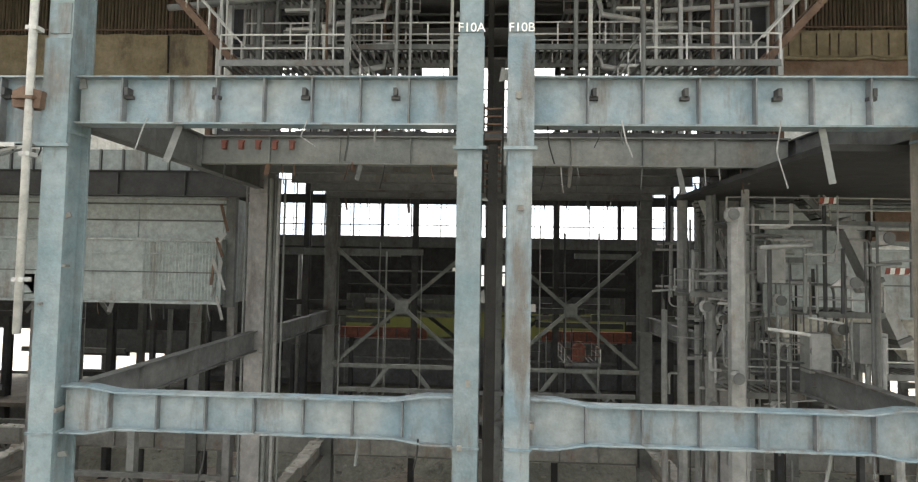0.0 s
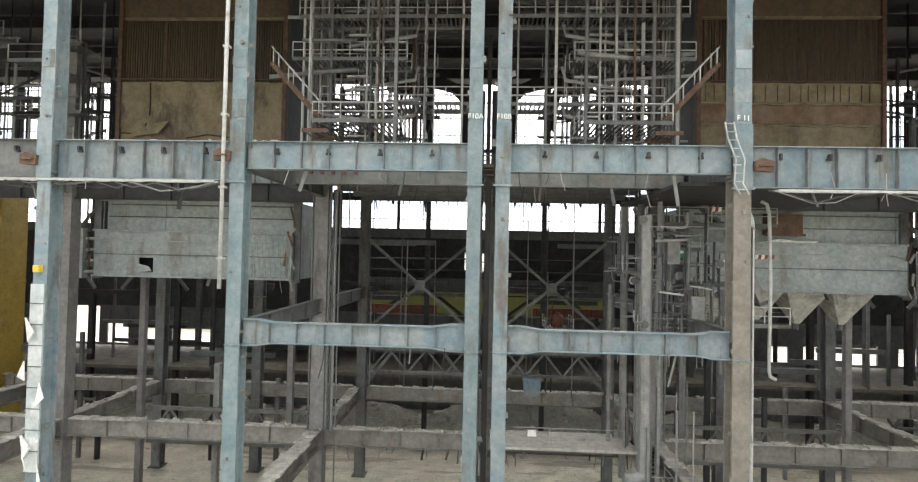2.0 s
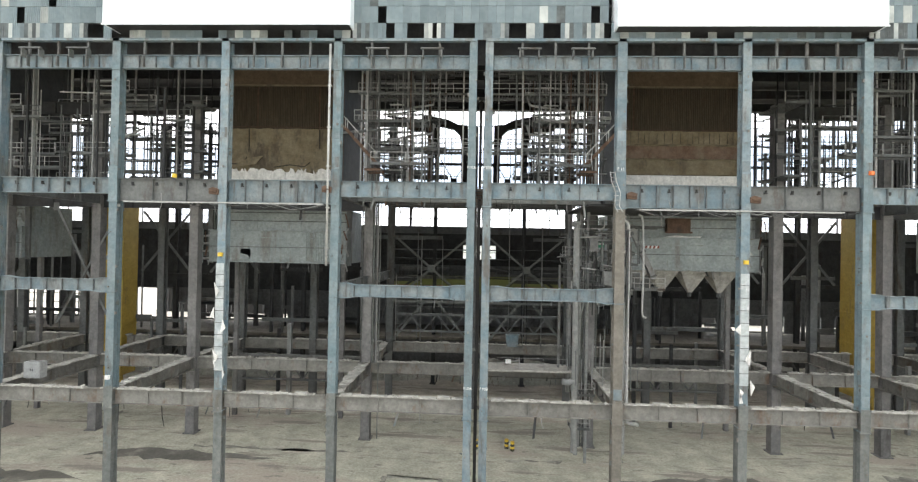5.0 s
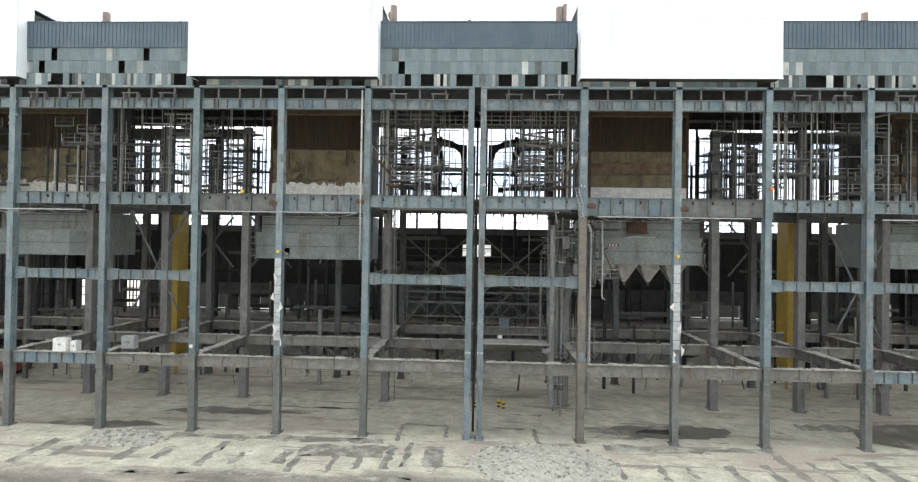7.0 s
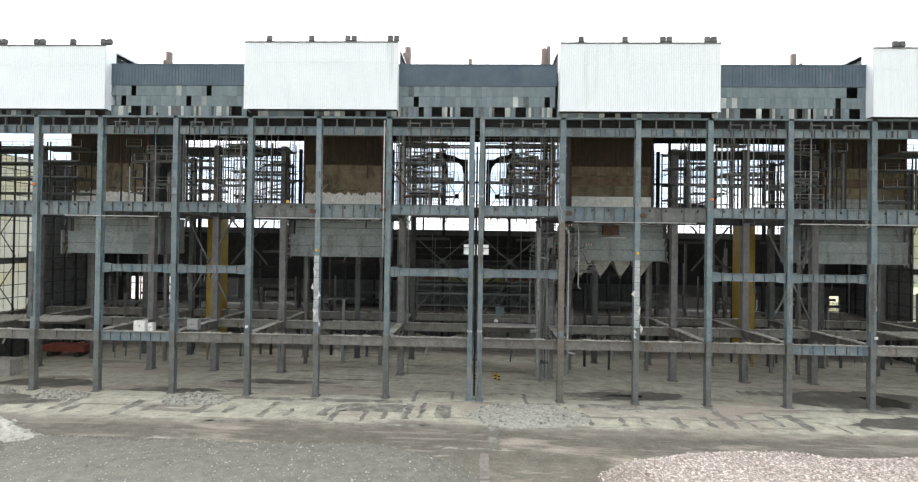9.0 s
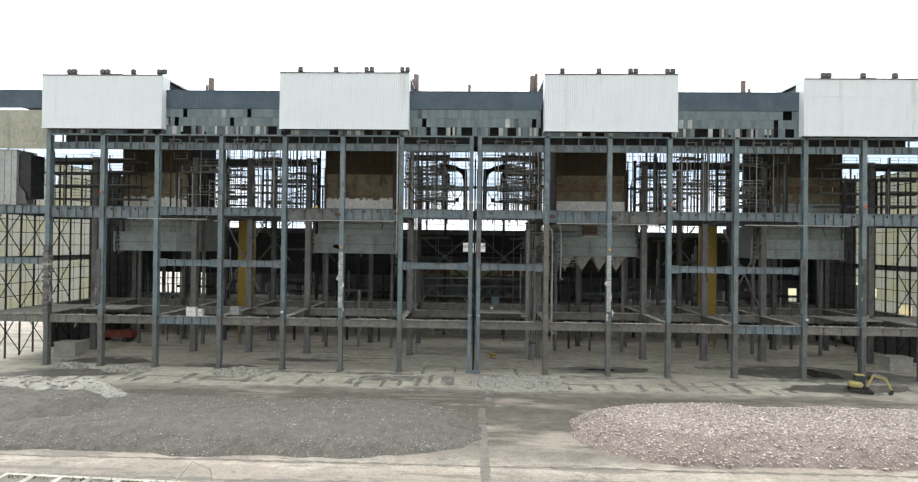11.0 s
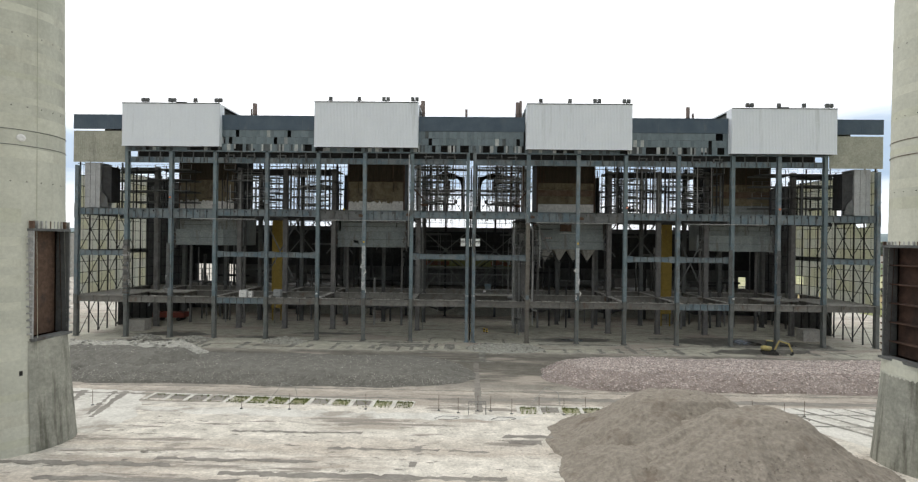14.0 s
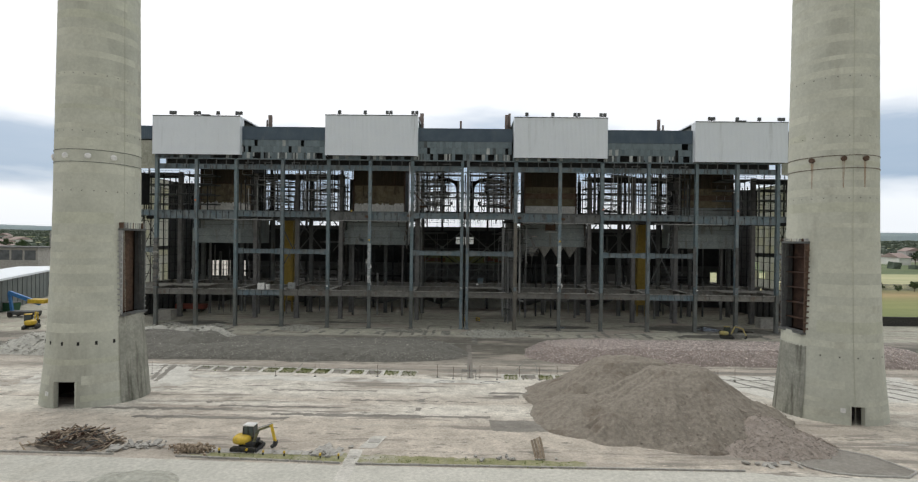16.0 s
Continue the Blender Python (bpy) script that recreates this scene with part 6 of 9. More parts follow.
part("drum", Mesh().tube([(0, 0, 0), (0, 0, 1.1), (0, 0, 1.3)], [0.5, 0.5, 0.25], 14), RED_DUSTY, t)
part("cap", Mesh().tube([(0, 0, 1.3), (0, 0, 1.42)], 0.2, 10), RUST, t)
for i in range(3):
    x = 2.2 + i * 2.55
    t = thing("crowd_barrier", "pale wire barrier panel on the slab", "barrier", "barrier panels", at=(x, 11.2, 8.85))
    part("frame", Mesh().tube([(0, 0, 0), (0, 0, 1.15), (2.4, 0, 1.15), (2.4, 0, 0)], 0.03, 6), RAIL, t)
    part("wire", Mesh().tube([(0, 0, 0.6), (2.4, 0, 0.6)], 0.015, 5), RAIL, t)
    if i == 0:
        part("sign", Mesh().box(0.9, 1.5, -0.04, -0.02, 0.55, 1.0), WHITE_PAINT, t, "small white notice board")
t = thing("grey_bin", "pale blue-grey steel bin on the inner floor", "bin", at=(4.6, 24.4, 8.7))
part("body", Mesh().prism([(-0.7, 0), (0.7, 0), (0.85, 1.6), (-0.85, 1.6)], -0.6, 0.6), BLUE, t)
part("rim", Mesh().box(-0.9, 0.9, -0.65, 0.65, 1.55, 1.65), BLUE, t)

# chute, long gallery, platform and signs of the working bay
t = thing("coal_chute", "inclined grey sheet metal chute", "chute", at=(0, 0, 0))
part("body", Mesh().obox((15.5, 9.4, 24.4), (18.0, 9.4, 18.9), 0.5, 0.62, (0, 1, 0)), PIPE_GREY, t)
for f in (0.05, 0.5, 0.95):
    c = Vector((15.5 + 2.5 * f, 9.4, 24.4 - 5.5 * f))
    part("flange", Mesh().obox(c - Vector((0.04, 0, -0.09)), c + Vector((0.04, 0, -0.09)), 0.66, 0.8, (0, 1, 0)), GREY_STEEL, t)
gallery(10.4, 18.6, 9.0, 10.2, 24.2, "f", rails=PIPE_GREY, label="long valve gallery under the deck")
gallery(15.4, 18.4, 7.2, 9.2, 18.0, "fl", rails=RAIL, label="pale platform among the valves")
t = thing("valve_box", "pale grey valve cabinet on a platform", "cabinet", "valve boxes", at=(15.7, 8.0, 18.0))
part("casing", Mesh().box(-0.45, 0.45, -0.3, 0.3, 0.0, 1.6), PIPE_GREY, t)
part("door", Mesh().box(-0.38, 0.38, -0.33, -0.3, 0.1, 1.5), GREY_STEEL, t)
stair((14.2, 10.8, 26.0), (15.8, 10.8, 24.2), material=GREY_STEEL, label="short grey stair below the deck")
SIGN_GREEN = mat("green_sign_paint", (0.03, 0.22, 0.12), (0.05, 0.27, 0.16), 0.5, 3.0)
t = thing("safety_sign", "small green and white safety sign", "safety sign", at=(12.5, 8.9, 22.0))
part("board", Mesh().box(-0.28, 0.28, -0.02, 0.02, 0, 0.5), SIGN_GREEN, t)
part("white_field", Mesh().box(-0.24, 0.24, -0.03, -0.022, 0.28, 0.45), WHITE_PAINT, t)
t = thing("warning_sign", "white triangular plate hung on the handrail", "warning sign", at=(15.0, 8.6, 21.4))
part("plate", Mesh().prism([(-0.5, 0.05), (0.5, 0.0), (0.12, 0.55)], -0.03, 0.0), WHITE_PAINT, t)
for x0, z0, n in ((14.2, 25.0, 4), (16.9, 22.0, 7)):
    t = thing("hazard_tape", "faded red and white hazard tape on the rail", "hazard tape", "hazard tapes", at=(x0, 8.8, z0))
    for k in range(n):
        part("stripe", Mesh().prism([(k * 0.2, 0), (k * 0.2 + 0.2, 0.02), (k * 0.2 + 0.24, 0.28), (k * 0.2 + 0.06, 0.27)], -0.02, 0.0), (RED_PAINT, WHITE_PAINT)[k % 2], t)

# cabinets and flags of colour on the floor-level girders
for x, y, z, w, h in ((-48.2, 0.5, 8.75, 1.6, 1.5), (-46.7, 0.7, 8.75, 0.7, 1.2), (-41.8, 3.0, 8.7, 1.6, 1.5)):
    t = thing("site_cabinet", "white steel electrical cabinet on the beam", "cabinet", "site cabinets", at=(x, y, z))
    paint = SILVER if x > -45 else WHITE_PAINT
    part("casing", Mesh().box(-w / 2, w / 2, -0.4, 0.4, 0, h), paint, t)
    for k in (0, 1):
        d = part("door", Mesh().box(-w / 2 + 0.05 + k * (w / 2), -0.03 + k * (w / 2 - 0.02), -0.43, -0.4, 0.1, h - 0.1), paint, t)
        part("handle", Mesh().box(-0.12 + k * 0.2, -0.08 + k * 0.2, -0.47, -0.43, h * 0.45, h * 0.6), DARK_STEEL, d)
for x, y, z, material, lab in ((-26.8, -0.1, 27.45, YELLOW, "small yellow box on the girder"), (32.5, -0.12, 28.4, ORANGE, "orange box on the column"), (-32.4, -0.15, 9.6, WHITE_PAINT, "white box on the column"), (22.4, -0.15, 20.8, YELLOW, "small yellow lamp on the column"), (-22.5, -0.15, 20.6, YELLOW, "small yellow lamp on the column"), (-63.9, -0.15, 29.6, ORANGE, "orange box on the column"), (63.9, -0.15, 28.4, ORANGE, "orange box on the column"), (39.6, 0.3, 27.45, WHITE_PAINT, "small white box on the girder"), (54.6, -0.2, 9.7, WHITE_PAINT, "white box on the column")):
    t = thing("junction_box", lab, "junction box", "junction boxes", at=(x, y, z))
    part("casing", Mesh().box(-0.17, 0.17, -0.12, 0.12, 0, 0.34), material, t)
    part("lid", Mesh().box(-0.14, 0.14, -0.15, -0.12, 0.04, 0.3), material, t)

SLEEVE = mat("pale_blue_grey_sleeve", (0.36, 0.40, 0.41), (0.47, 0.50, 0.50), 0.7, 0.8, (0.68, 0.68, 0.66), 0.45, 0.7, 2.0)
# torn white sheathing hanging on two columns
for x in (-22.5, 22.4, -64.2, 54.0, 63.9):
    g = random.Random(int(x * 10))
    t = thing("column_sheathing", "torn pale sheathing strapped round the column", "sheathing", "column sheathings", at=(x, 0, 0))
    part("sleeve", Mesh().box(-0.37, 0.33, -0.12, -0.03, 10.6, 20.0), GREY_STEEL if abs(x) > 50 else SLEEVE, t)
    for i in range(9):
        z = 10.6 + i * 1.05
        part("strap", Mesh().box(-0.4, 0.36, -0.15, -0.12, z, z + 0.05), GREY_STEEL, t)
    for i in range(6):
        z = g.uniform(9.6, 19)
        a = g.choice((-0.4, 0.4))
        part("torn_flap", Mesh().prism([(a, z), (a + g.uniform(-0.5, 0.5), z - g.uniform(0.3, 1.0)), (a + g.uniform(-0.3, 0.3), z - g.uniform(0.9, 1.5))], -0.3 + g.uniform(-0.1, 0.1), -0.26), (GREY_STEEL, PIPE_GREY)[i % 2] if abs(x) > 50 else LAGGING, t)
g = random.Random(77)
for x0, x1, z in ((-32, -13, 25.3), (-60, -45, 25.3), (13, 31, 25.25), (44, 62, 25.3)):
    for i in range(9):
        a = g.uniform(x0, x1 - 4)
        ln = g.uniform(2, 6)
        pts = [(a + ln * f, 0.1 + g.uniform(-0.1, 0.1), z - 0.6 * math.sin(math.pi * f) * g.uniform(0.2, 1) + g.uniform(-0.05, 0.05)) for f in (0, 0.2, 0.4, 0.6, 0.8, 1)]
        tagged(part("loose_cable", Mesh().tube(pts, g.uniform(0.02, 0.045), 5), g.choice((PIPE_GREY, GREY_STEEL, DARK_STEEL))), "loose cable sagging below the girder", "cable", "loose cables")
    t = thing("cable_tray", "pale ladder cable tray under the girder", "cable tray", "cable trays")
    for yy in (-0.1, 0.25):
        part("side_rail", Mesh().box(x0 + 0.6, x1 - 0.6, yy - 0.02, yy + 0.02, z - 0.05, z + 0.06), RAIL, t)
    n = int((x1 - x0) / 0.8)
    for i in range(1, n):
        part("rung", Mesh().box(x0 + 0.6 + i * 0.78, x0 + 0.66 + i * 0.78, -0.08, 0.23, z - 0.03, z), RAIL, t)
for x in (-9.8, -5.2, 3.4, 7.6, -20, -17, 16, 18.5, 27, -28):
    z = g.uniform(24.6, 25.9)
    tagged(part("hanging_wire", Mesh().tube([(x, -0.05, 26.1), (x + g.uniform(-0.2, 0.2), -0.1, z), (x + g.uniform(-0.3, 0.3), -0.1, z - g.uniform(0.2, 1.0))], 0.02, 5), PIPE_GREY), "cut wire hanging from the girder", "wire", "hanging wires")

# lifting lugs and rust blocks on the mid girder
lug = Mesh().box(-0.05, 0.05, -0.25, 0.0, -0.12, 0.1).box(-0.12, 0.12, -0.14, -0.02, -0.2, -0.1).data("lug")
lug.materials.append(DARK_STEEL)
for s, xs in ((-1, LEFT), (1, RIGHT)):
    for i in range(7):
        for f in (0.18, 0.4, 0.62, 0.84):
            x = xs[i] + (xs[i + 1] - xs[i]) * f
            tagged(part("cut_lug", lug, DARK_STEEL, at=(x, 0.4, 26.95)), "dark cut steel lug on the girder", "lug", "cut lugs")
for x, z in ((-13.2, 26.6), (12.9, 26.4), (23.1, 26.2), (-23.2, 26.3)):
    t = thing("rusty_bracket", "rusty cut bracket welded to the column", "bracket", "rusty brackets", at=(x, -0.1, z))
    part("plate", Mesh().prism([(-0.4, -0.25), (0.4, -0.3), (0.45, 0.2), (-0.1, 0.35), (-0.42, 0.2)], -0.15, 0.15), RUST, t)
    part("rib", Mesh().box(-0.3, 0.3, -0.3, -0.15, -0.05, 0.03), RUST, t)
t = thing("bent_cage_ladder", "bent pale cage ladder hanging from the girder", "ladder", at=(11.2, -0.35, 27.4))
for a in (-0.2, 0.2):
    part("stile", Mesh().tube([(a, 0, 1.0), (a + 0.1, -0.1, 0.2), (a + 0.45, -0.15, -0.8), (a + 0.4, -0.1, -1.9), (a + 0.7, -0.05, -2.4)], 0.035, 6), RAIL, t)
for i in range(9):
    f = i / 8
    part("rung", Mesh().tube([(-0.2 + 0.5 * f, -0.1, 0.9 - 3.1 * f), (0.2 + 0.5 * f, -0.1, 0.9 - 3.1 * f)], 0.025, 5), RAIL, t)

for material, m in FAR_PIPES.values():
    tagged(part("far_pipes", m, material, smooth=True), "vertical pipes standing deep inside the frame", "pipes", "far pipes", "stuff")

# ragged lagging left on the end-bay column
g = random.Random(313)
wrap = thing("torn_lagging", "ragged dusty lagging and wire hanging on a front column", "torn lagging", "column lagging", at=(-73.4, 0.42, 0))
for k in range(26):
    z = 9.2 + k * 0.44
    w, d = 0.42 + g.uniform(0, 0.2), 0.5 + g.uniform(0, 0.16)
    a = g.uniform(-0.1, 0.1)
    part("lagging_band", Mesh().prism([(-w + a, z), (w * g.uniform(0.5, 1) + a, z + g.uniform(-0.1, 0.1)), (w + a, z + 0.3), (w * 0.3 + a, z + g.uniform(0.38, 0.6)), (-w * g.uniform(0.7, 1) + a, z + 0.4)], -d, d * 0.6), g.choice((DUSTY_STEEL, DUSTY_STEEL, COLUMN_CASING, BROWN_STEEL, CRUST)), wrap)
for k in range(12):
    z, e = g.uniform(10, 20.5), g.choice((-1, 1))
    x0, x1, x2 = e * 0.45, e * g.uniform(0.7, 1.2), e * g.uniform(0.5, 1.0)
    part("hanging_wire", Mesh().tube([(x0, -0.5, z), (x1, -0.6, z - 0.3), (x2, -0.62, z - g.uniform(0.9, 2.2))], 0.03, 5), RAIL if k % 3 else LAGGING, wrap)
# ---- writing on the central columns ----
def lettering(text, x, z, size, parent_name):
    cu = bpy.data.curves.new(parent_name, "FONT")
    cu.body, cu.size, cu.align_x, cu.extrude = text, size, "CENTER", 0.004
    tmp = bpy.data.objects.new(parent_name, cu)
    scene.collection.objects.link(tmp)
    me = bpy.data.meshes.new_from_object(tmp.evaluated_get(bpy.context.evaluated_depsgraph_get()))
    bpy.data.objects.remove(tmp)
    me.materials.append(WHITE_PAINT)
    ob = new(parent_name, me)
    ob.location = (x, -0.05, z)
    ob.rotation_euler = (radians(90), 0, 0)
    return tagged(ob, "white stencilled column mark " + text, "lettering", "column marks")


for z in (28.55, 9.6):
    lettering("F10A", -0.69, z, 0.36, "column_mark")
    lettering("F10B", 0.69, z, 0.36, "column_mark")
lettering("F 11", 12.0, 28.55, 0.36, "column_mark")

# ---- chimneys ----
# rust darkened so that the flue's inner shade is in the colour
SHADED_RUST = mat("shaded_flue_rust", (0.045, 0.026, 0.019), (0.085, 0.048, 0.034), 0.85, 0.8, (0.03, 0.022, 0.018), 0.5, 0.5, 4.0)

CHIMNEY_DIM = mat("damp_chimney_concrete", (0.468, 0.478, 0.387), (0.562, 0.571, 0.466), 0.9, 0.3, (0.422, 0.424, 0.338), 0.5, 0.2, 5.0, bump=0.25, fine=3, grime=0.1)
RUST_STAIN = mat("rust_run_on_concrete", (0.30, 0.20, 0.12), (0.42, 0.36, 0.28), 0.9, 1.2, (0.45, 0.44, 0.37), 0.6, 0.8, 6.0)
PEDESTAL = mat("streaked_pedestal_concrete", (0.27, 0.275, 0.235), (0.36, 0.36, 0.31), 0.9, 0.6, (0.13, 0.13, 0.105), 0.62, 0.7, 14.0, bump=0.3, fine=4)


def chimney(cx, cy, size, face, seed):
    """Tapered shell with a flue opening toward the middle, a door toward the yard and small black vent plugs."""
    g = random.Random(seed)
    t = thing("chimney", "tall tapering concrete chimney with an empty flue opening", "chimney", "chimneys", at=(cx, cy, yard_z(cy - 5.2)))
    t.scale = (size, size, size)
    n = 72
    prof = [(-1, 5.98), (0, 5.9), (5, 5.45), (10.5, 5.1), (22, 4.76), (51, 4.42), (149, 3.6)]
    def rad(z):
        for (a, ra), (b, rb) in zip(prof, prof[1:]):
            if z <= b:
                return ra + (rb - ra) * (z - a) / (b - a)
        return prof[-1][1]
    zs = [-0.9, 0, 1.05, 2.1, 3.1, 5, 7.4, 7.8, 9, 10.0, 10.8, 12.5, 14.5, 16.5, 18.5, 20.8, 21.4, 23, 25]
    zs += [27.5 + i * 2.6 for i in range(12)] + [65, 75, 90, 110, 130, 149]
    fb, ft = (10.8, 21.4) if face == 0 else (10.0, 20.8)
    opening = {(face + d) % n for d in range(-5, 5)}
    dh = 3.1 if face == 0 else 2.1
    door = {52, 53, 54, 55, 56} if face == 0 else {51, 52, 53}
    def skip(i, j):
        zm = (zs[i] + zs[i + 1]) / 2
        if j in opening and fb < zm < ft:
            return True
        if j in door and zm < dh:
            return True
        return False
    m, inner = Mesh(), Mesh()
    for grid, off in ((m, 0.0), (inner, -0.45)):
        for z in zs:
            r = rad(z) + off
            for j in range(n):
                a = 2 * math.pi * j / n
                grid.v.append((r * math.cos(a), r * math.sin(a), z))
        for i in range(len(zs) - 1):
            for j in range(n):
                if not skip(i, j):
                    grid.f.append((i * n + j, i * n + (j + 1) % n, (i + 1) * n + (j + 1) % n, (i + 1) * n + j))
    part("shell", m, CHIMNEY, t, smooth=True)
    part("lining", inner, SHADED_RUST, t, "rusty brick lining with the flue's shade in its colour", smooth=True)
    # casting lifts, as slightly proud rings
    z = 0.7
    while z < 60:
        h = g.uniform(0.5, 1.5)
        tall = z < 24 and z + h > 9.4
        if not (6.0 < z + h and z < 8.2):
            ring = Mesh()
            for zz in (z, z + h):
                for j in range(n):
                    a = 2 * math.pi * j / n
                    ring.v.append(((rad(zz) + 0.012) * math.cos(a), (rad(zz) + 0.012) * math.sin(a), zz))
            lo, run = g.randrange(n), n if g.random() < 0.6 else g.randrange(12, 50)
            if tall:
                lo, run = (face + 8) % n, n - 15
            elif z < dh + 0.6:
                lo, run = max(door) + 2, n - len(door) - 3
            ring.f = [(j, (j + 1) % n, n + (j + 1) % n, n + j) for j in range(n) if (j - lo) % n < run]
            part("casting_lift", ring, g.choice((CHIMNEY_BAND, CHIMNEY_BAND, CHIMNEY_DIM)), t, smooth=True)
        z += h + g.uniform(0.6, 1.9)
    vw, vh = (0.14, 0.14) if face else (0.26, 0.46)
    # solid black plugs, coloured like the shade inside small vent holes
    for j in range(1, n, 4):
        a = 2 * math.pi * j / n
        if min((j - face) % n, (face - j) % n) > 6:
            part("vent", Mesh().obox(((rad(7.6) - 0.05) * math.cos(a), (rad(7.6) - 0.05) * math.sin(a), 7.6), ((rad(7.6) + 0.02) * math.cos(a), (rad(7.6) + 0.02) * math.sin(a), 7.6), vw, vh), BLACK, t)
    for z in (31.2, 29.7):
        part("hoop", Mesh().tube([((rad(z) + 0.03) * math.cos(2 * math.pi * j / n), (rad(z) + 0.03) * math.sin(2 * math.pi * j / n), z) for j in range(n + 1)], 0.035, 5), LOWER_STEEL if face == 0 else RUST, t, "thin steel hoop round the shell")
    # steel frame of the flue opening
    ca = 2 * math.pi * face / n
    fr = part("flue_frame", Mesh(), RUST, t, "rusty steel frame of the flue opening")
    fr.matrix_basis = Matrix.Rotation(ca, 4, "Z")
    near = -1 if face == 0 else 1
    for yy in (-2.3, 2.15):
        front = yy * near > 0
        part("jamb", Mesh().box(3.4, 4.75, yy, yy + 0.16, fb, ft), RAIL if front and face == 0 else RUST if front else GREY_STEEL, fr)
        k = 0
        while fb + 0.4 + k * 0.68 < ft - 0.3:
            part("stud", Mesh().box(4.3, 4.72, yy - (0.24 if yy < 0 else -0.16), yy + (0.0 if yy < 0 else 0.4), fb + 0.4 + k * 0.68, fb + 0.56 + k * 0.68), RAIL if face == 0 else RUST, fr)
            k += 1
    part("lintel", Mesh().box(3.6, 4.8, -2.35, 2.35, ft, ft + 0.25), GREY_STEEL, fr)
    for k in range(10):
        part("fin", Mesh().box(4.3, 4.78, -2.3 + k * 0.49, -2.17 + k * 0.49, ft + 0.25, ft + (1.0 if face == 0 else 0.6)), RAIL if k % 4 else RUST, fr)
    part("sill", Mesh().box(4.0, 5.1, -2.35, 2.35, fb - 0.25, fb), GREY_STEEL, fr)
    part("flue_plate", Mesh().box(3.1, 3.25, -2.14, 2.14, fb, ft), SHADED_RUST if face else RUST, fr, "rusty inner flue plate")
    for k in range(5 if face else 0):
        part("stiffening_bar", Mesh().box(3.25, 4.2, -2.14, 2.14, fb + 1.4 + k * 1.9, fb + 1.5 + k * 1.9), SHADED_RUST, fr)
    ped = Mesh()
    k2 = 16
    for z in (-0.9, fb - 0.2):
        for j in range(k2 + 1):
            a = ca + radians(-29 + 58 * j / k2)
            r = 6.1 if z < 0 else 5.1
            ped.v.append((r * math.cos(a), r * math.sin(a), z))
    ped.f = [(j, j + 1, k2 + 1 + j + 1, k2 + 1 + j) for j in range(k2)]
    base = len(ped.v)
    for j in range(k2 + 1):
        a = ca + radians(-29 + 58 * j / k2)
        ped.v.append((4.9 * math.cos(a), 4.9 * math.sin(a), fb - 0.2))
    ped.f += [(k2 + 1 + j, k2 + 2 + j, base + j + 1, base + j) for j in range(k2)]
    part("pedestal", ped, PEDESTAL, t, "darker stained concrete facing below the flue", smooth=False)
    # door reveal
    a0, a1 = (260, 285) if face == 0 else (255, 270)
    for a in (a0, a1):
        aa = radians(a)
        part("door_jamb", Mesh().obox((5.3 * math.cos(aa), 5.3 * math.sin(aa), dh / 2), (5.92 * math.cos(aa), 5.92 * math.sin(aa), dh / 2), 0.12, dh), CHIMNEY, t)
    for a in (-100, -68, -36, -132, 205) if face == 0 else (-112, -84, -150):
        aa = radians(a)
        r0 = rad(30.4)
        out = Vector((math.cos(aa), math.sin(aa), 0))
        if face == 0:
            part("warning_lamp", Mesh().tube([out * (r0 - 0.05) + Vector((0, 0, 30.4)), out * (r0 + 0.18) + Vector((0, 0, 30.4)), out * (r0 + 0.26) + Vector((0, 0, 30.4))], [0.36, 0.36, 0.2], 14), WHITE_PAINT, t, "white bulkhead warning lamp")
        else:
            part("lamp_bracket", Mesh().tube([out * (r0 - 0.05) + Vector((0, 0, 30.8)), out * (r0 + 0.3) + Vector((0, 0, 30.8))], 0.3, 10), RUST, t, "rusty lamp bracket")
            side = Vector((-math.sin(aa), math.cos(aa), 0))
            q0, q1 = out * (r0 + 0.012), out * (rad(27.4) + 0.016)
            m = Mesh()
            m.add([tuple(q0 - side * 0.15 + Vector((0, 0, 30.6))), tuple(q0 + side * 0.17 + Vector((0, 0, 30.6))), tuple(q1 + side * 0.05 + Vector((0, 0, 27.4))), tuple(q1 - side * 0.06 + Vector((0, 0, 27.4)))], [(0, 1, 2, 3)])
            part("rust_stain", m, RUST_STAIN, t, "orange rust run below the bracket")
    for z in (26.2, 33.5, 40.5):
        # tie holes are black plugs too, their inner shade given as colour
        holes = Mesh()
        for j in range(0, n, 3):
            a = 2 * math.pi * j / n
            holes.obox(((rad(z) - 0.05) * math.cos(a), (rad(z) - 0.05) * math.sin(a), z), ((rad(z) + 0.012) * math.cos(a), (rad(z) + 0.012) * math.sin(a), z), 0.1, 0.1)
        tagged(part("tie_hole", holes, BLACK, t), kind="stuff")
    part("plate", Mesh().obox((5.72 * math.cos(radians(-112)), 5.72 * math.sin(radians(-112)), 1.6), (5.82 * math.cos(radians(-112)), 5.82 * math.sin(radians(-112)), 1.6), 0.5, 0.5), WHITE_PAINT, t, "small white plate")
    cab = Mesh()
    aa = radians(-100 if face else -20)
    cab.tube([((rad(z) + 0.04) * math.cos(aa), (rad(z) + 0.04) * math.sin(aa), z) for z in (0, 3, 5, 8, 10.5, 16, 22, 35, 51, 100)], 0.018, 6)
    part("conductor", cab, CHIMNEY_DIM, t)


chimney(-43.2, -60.5, 0.905, 0, 3)
chimney(41.5, -62.1, 0.9, 36, 4)


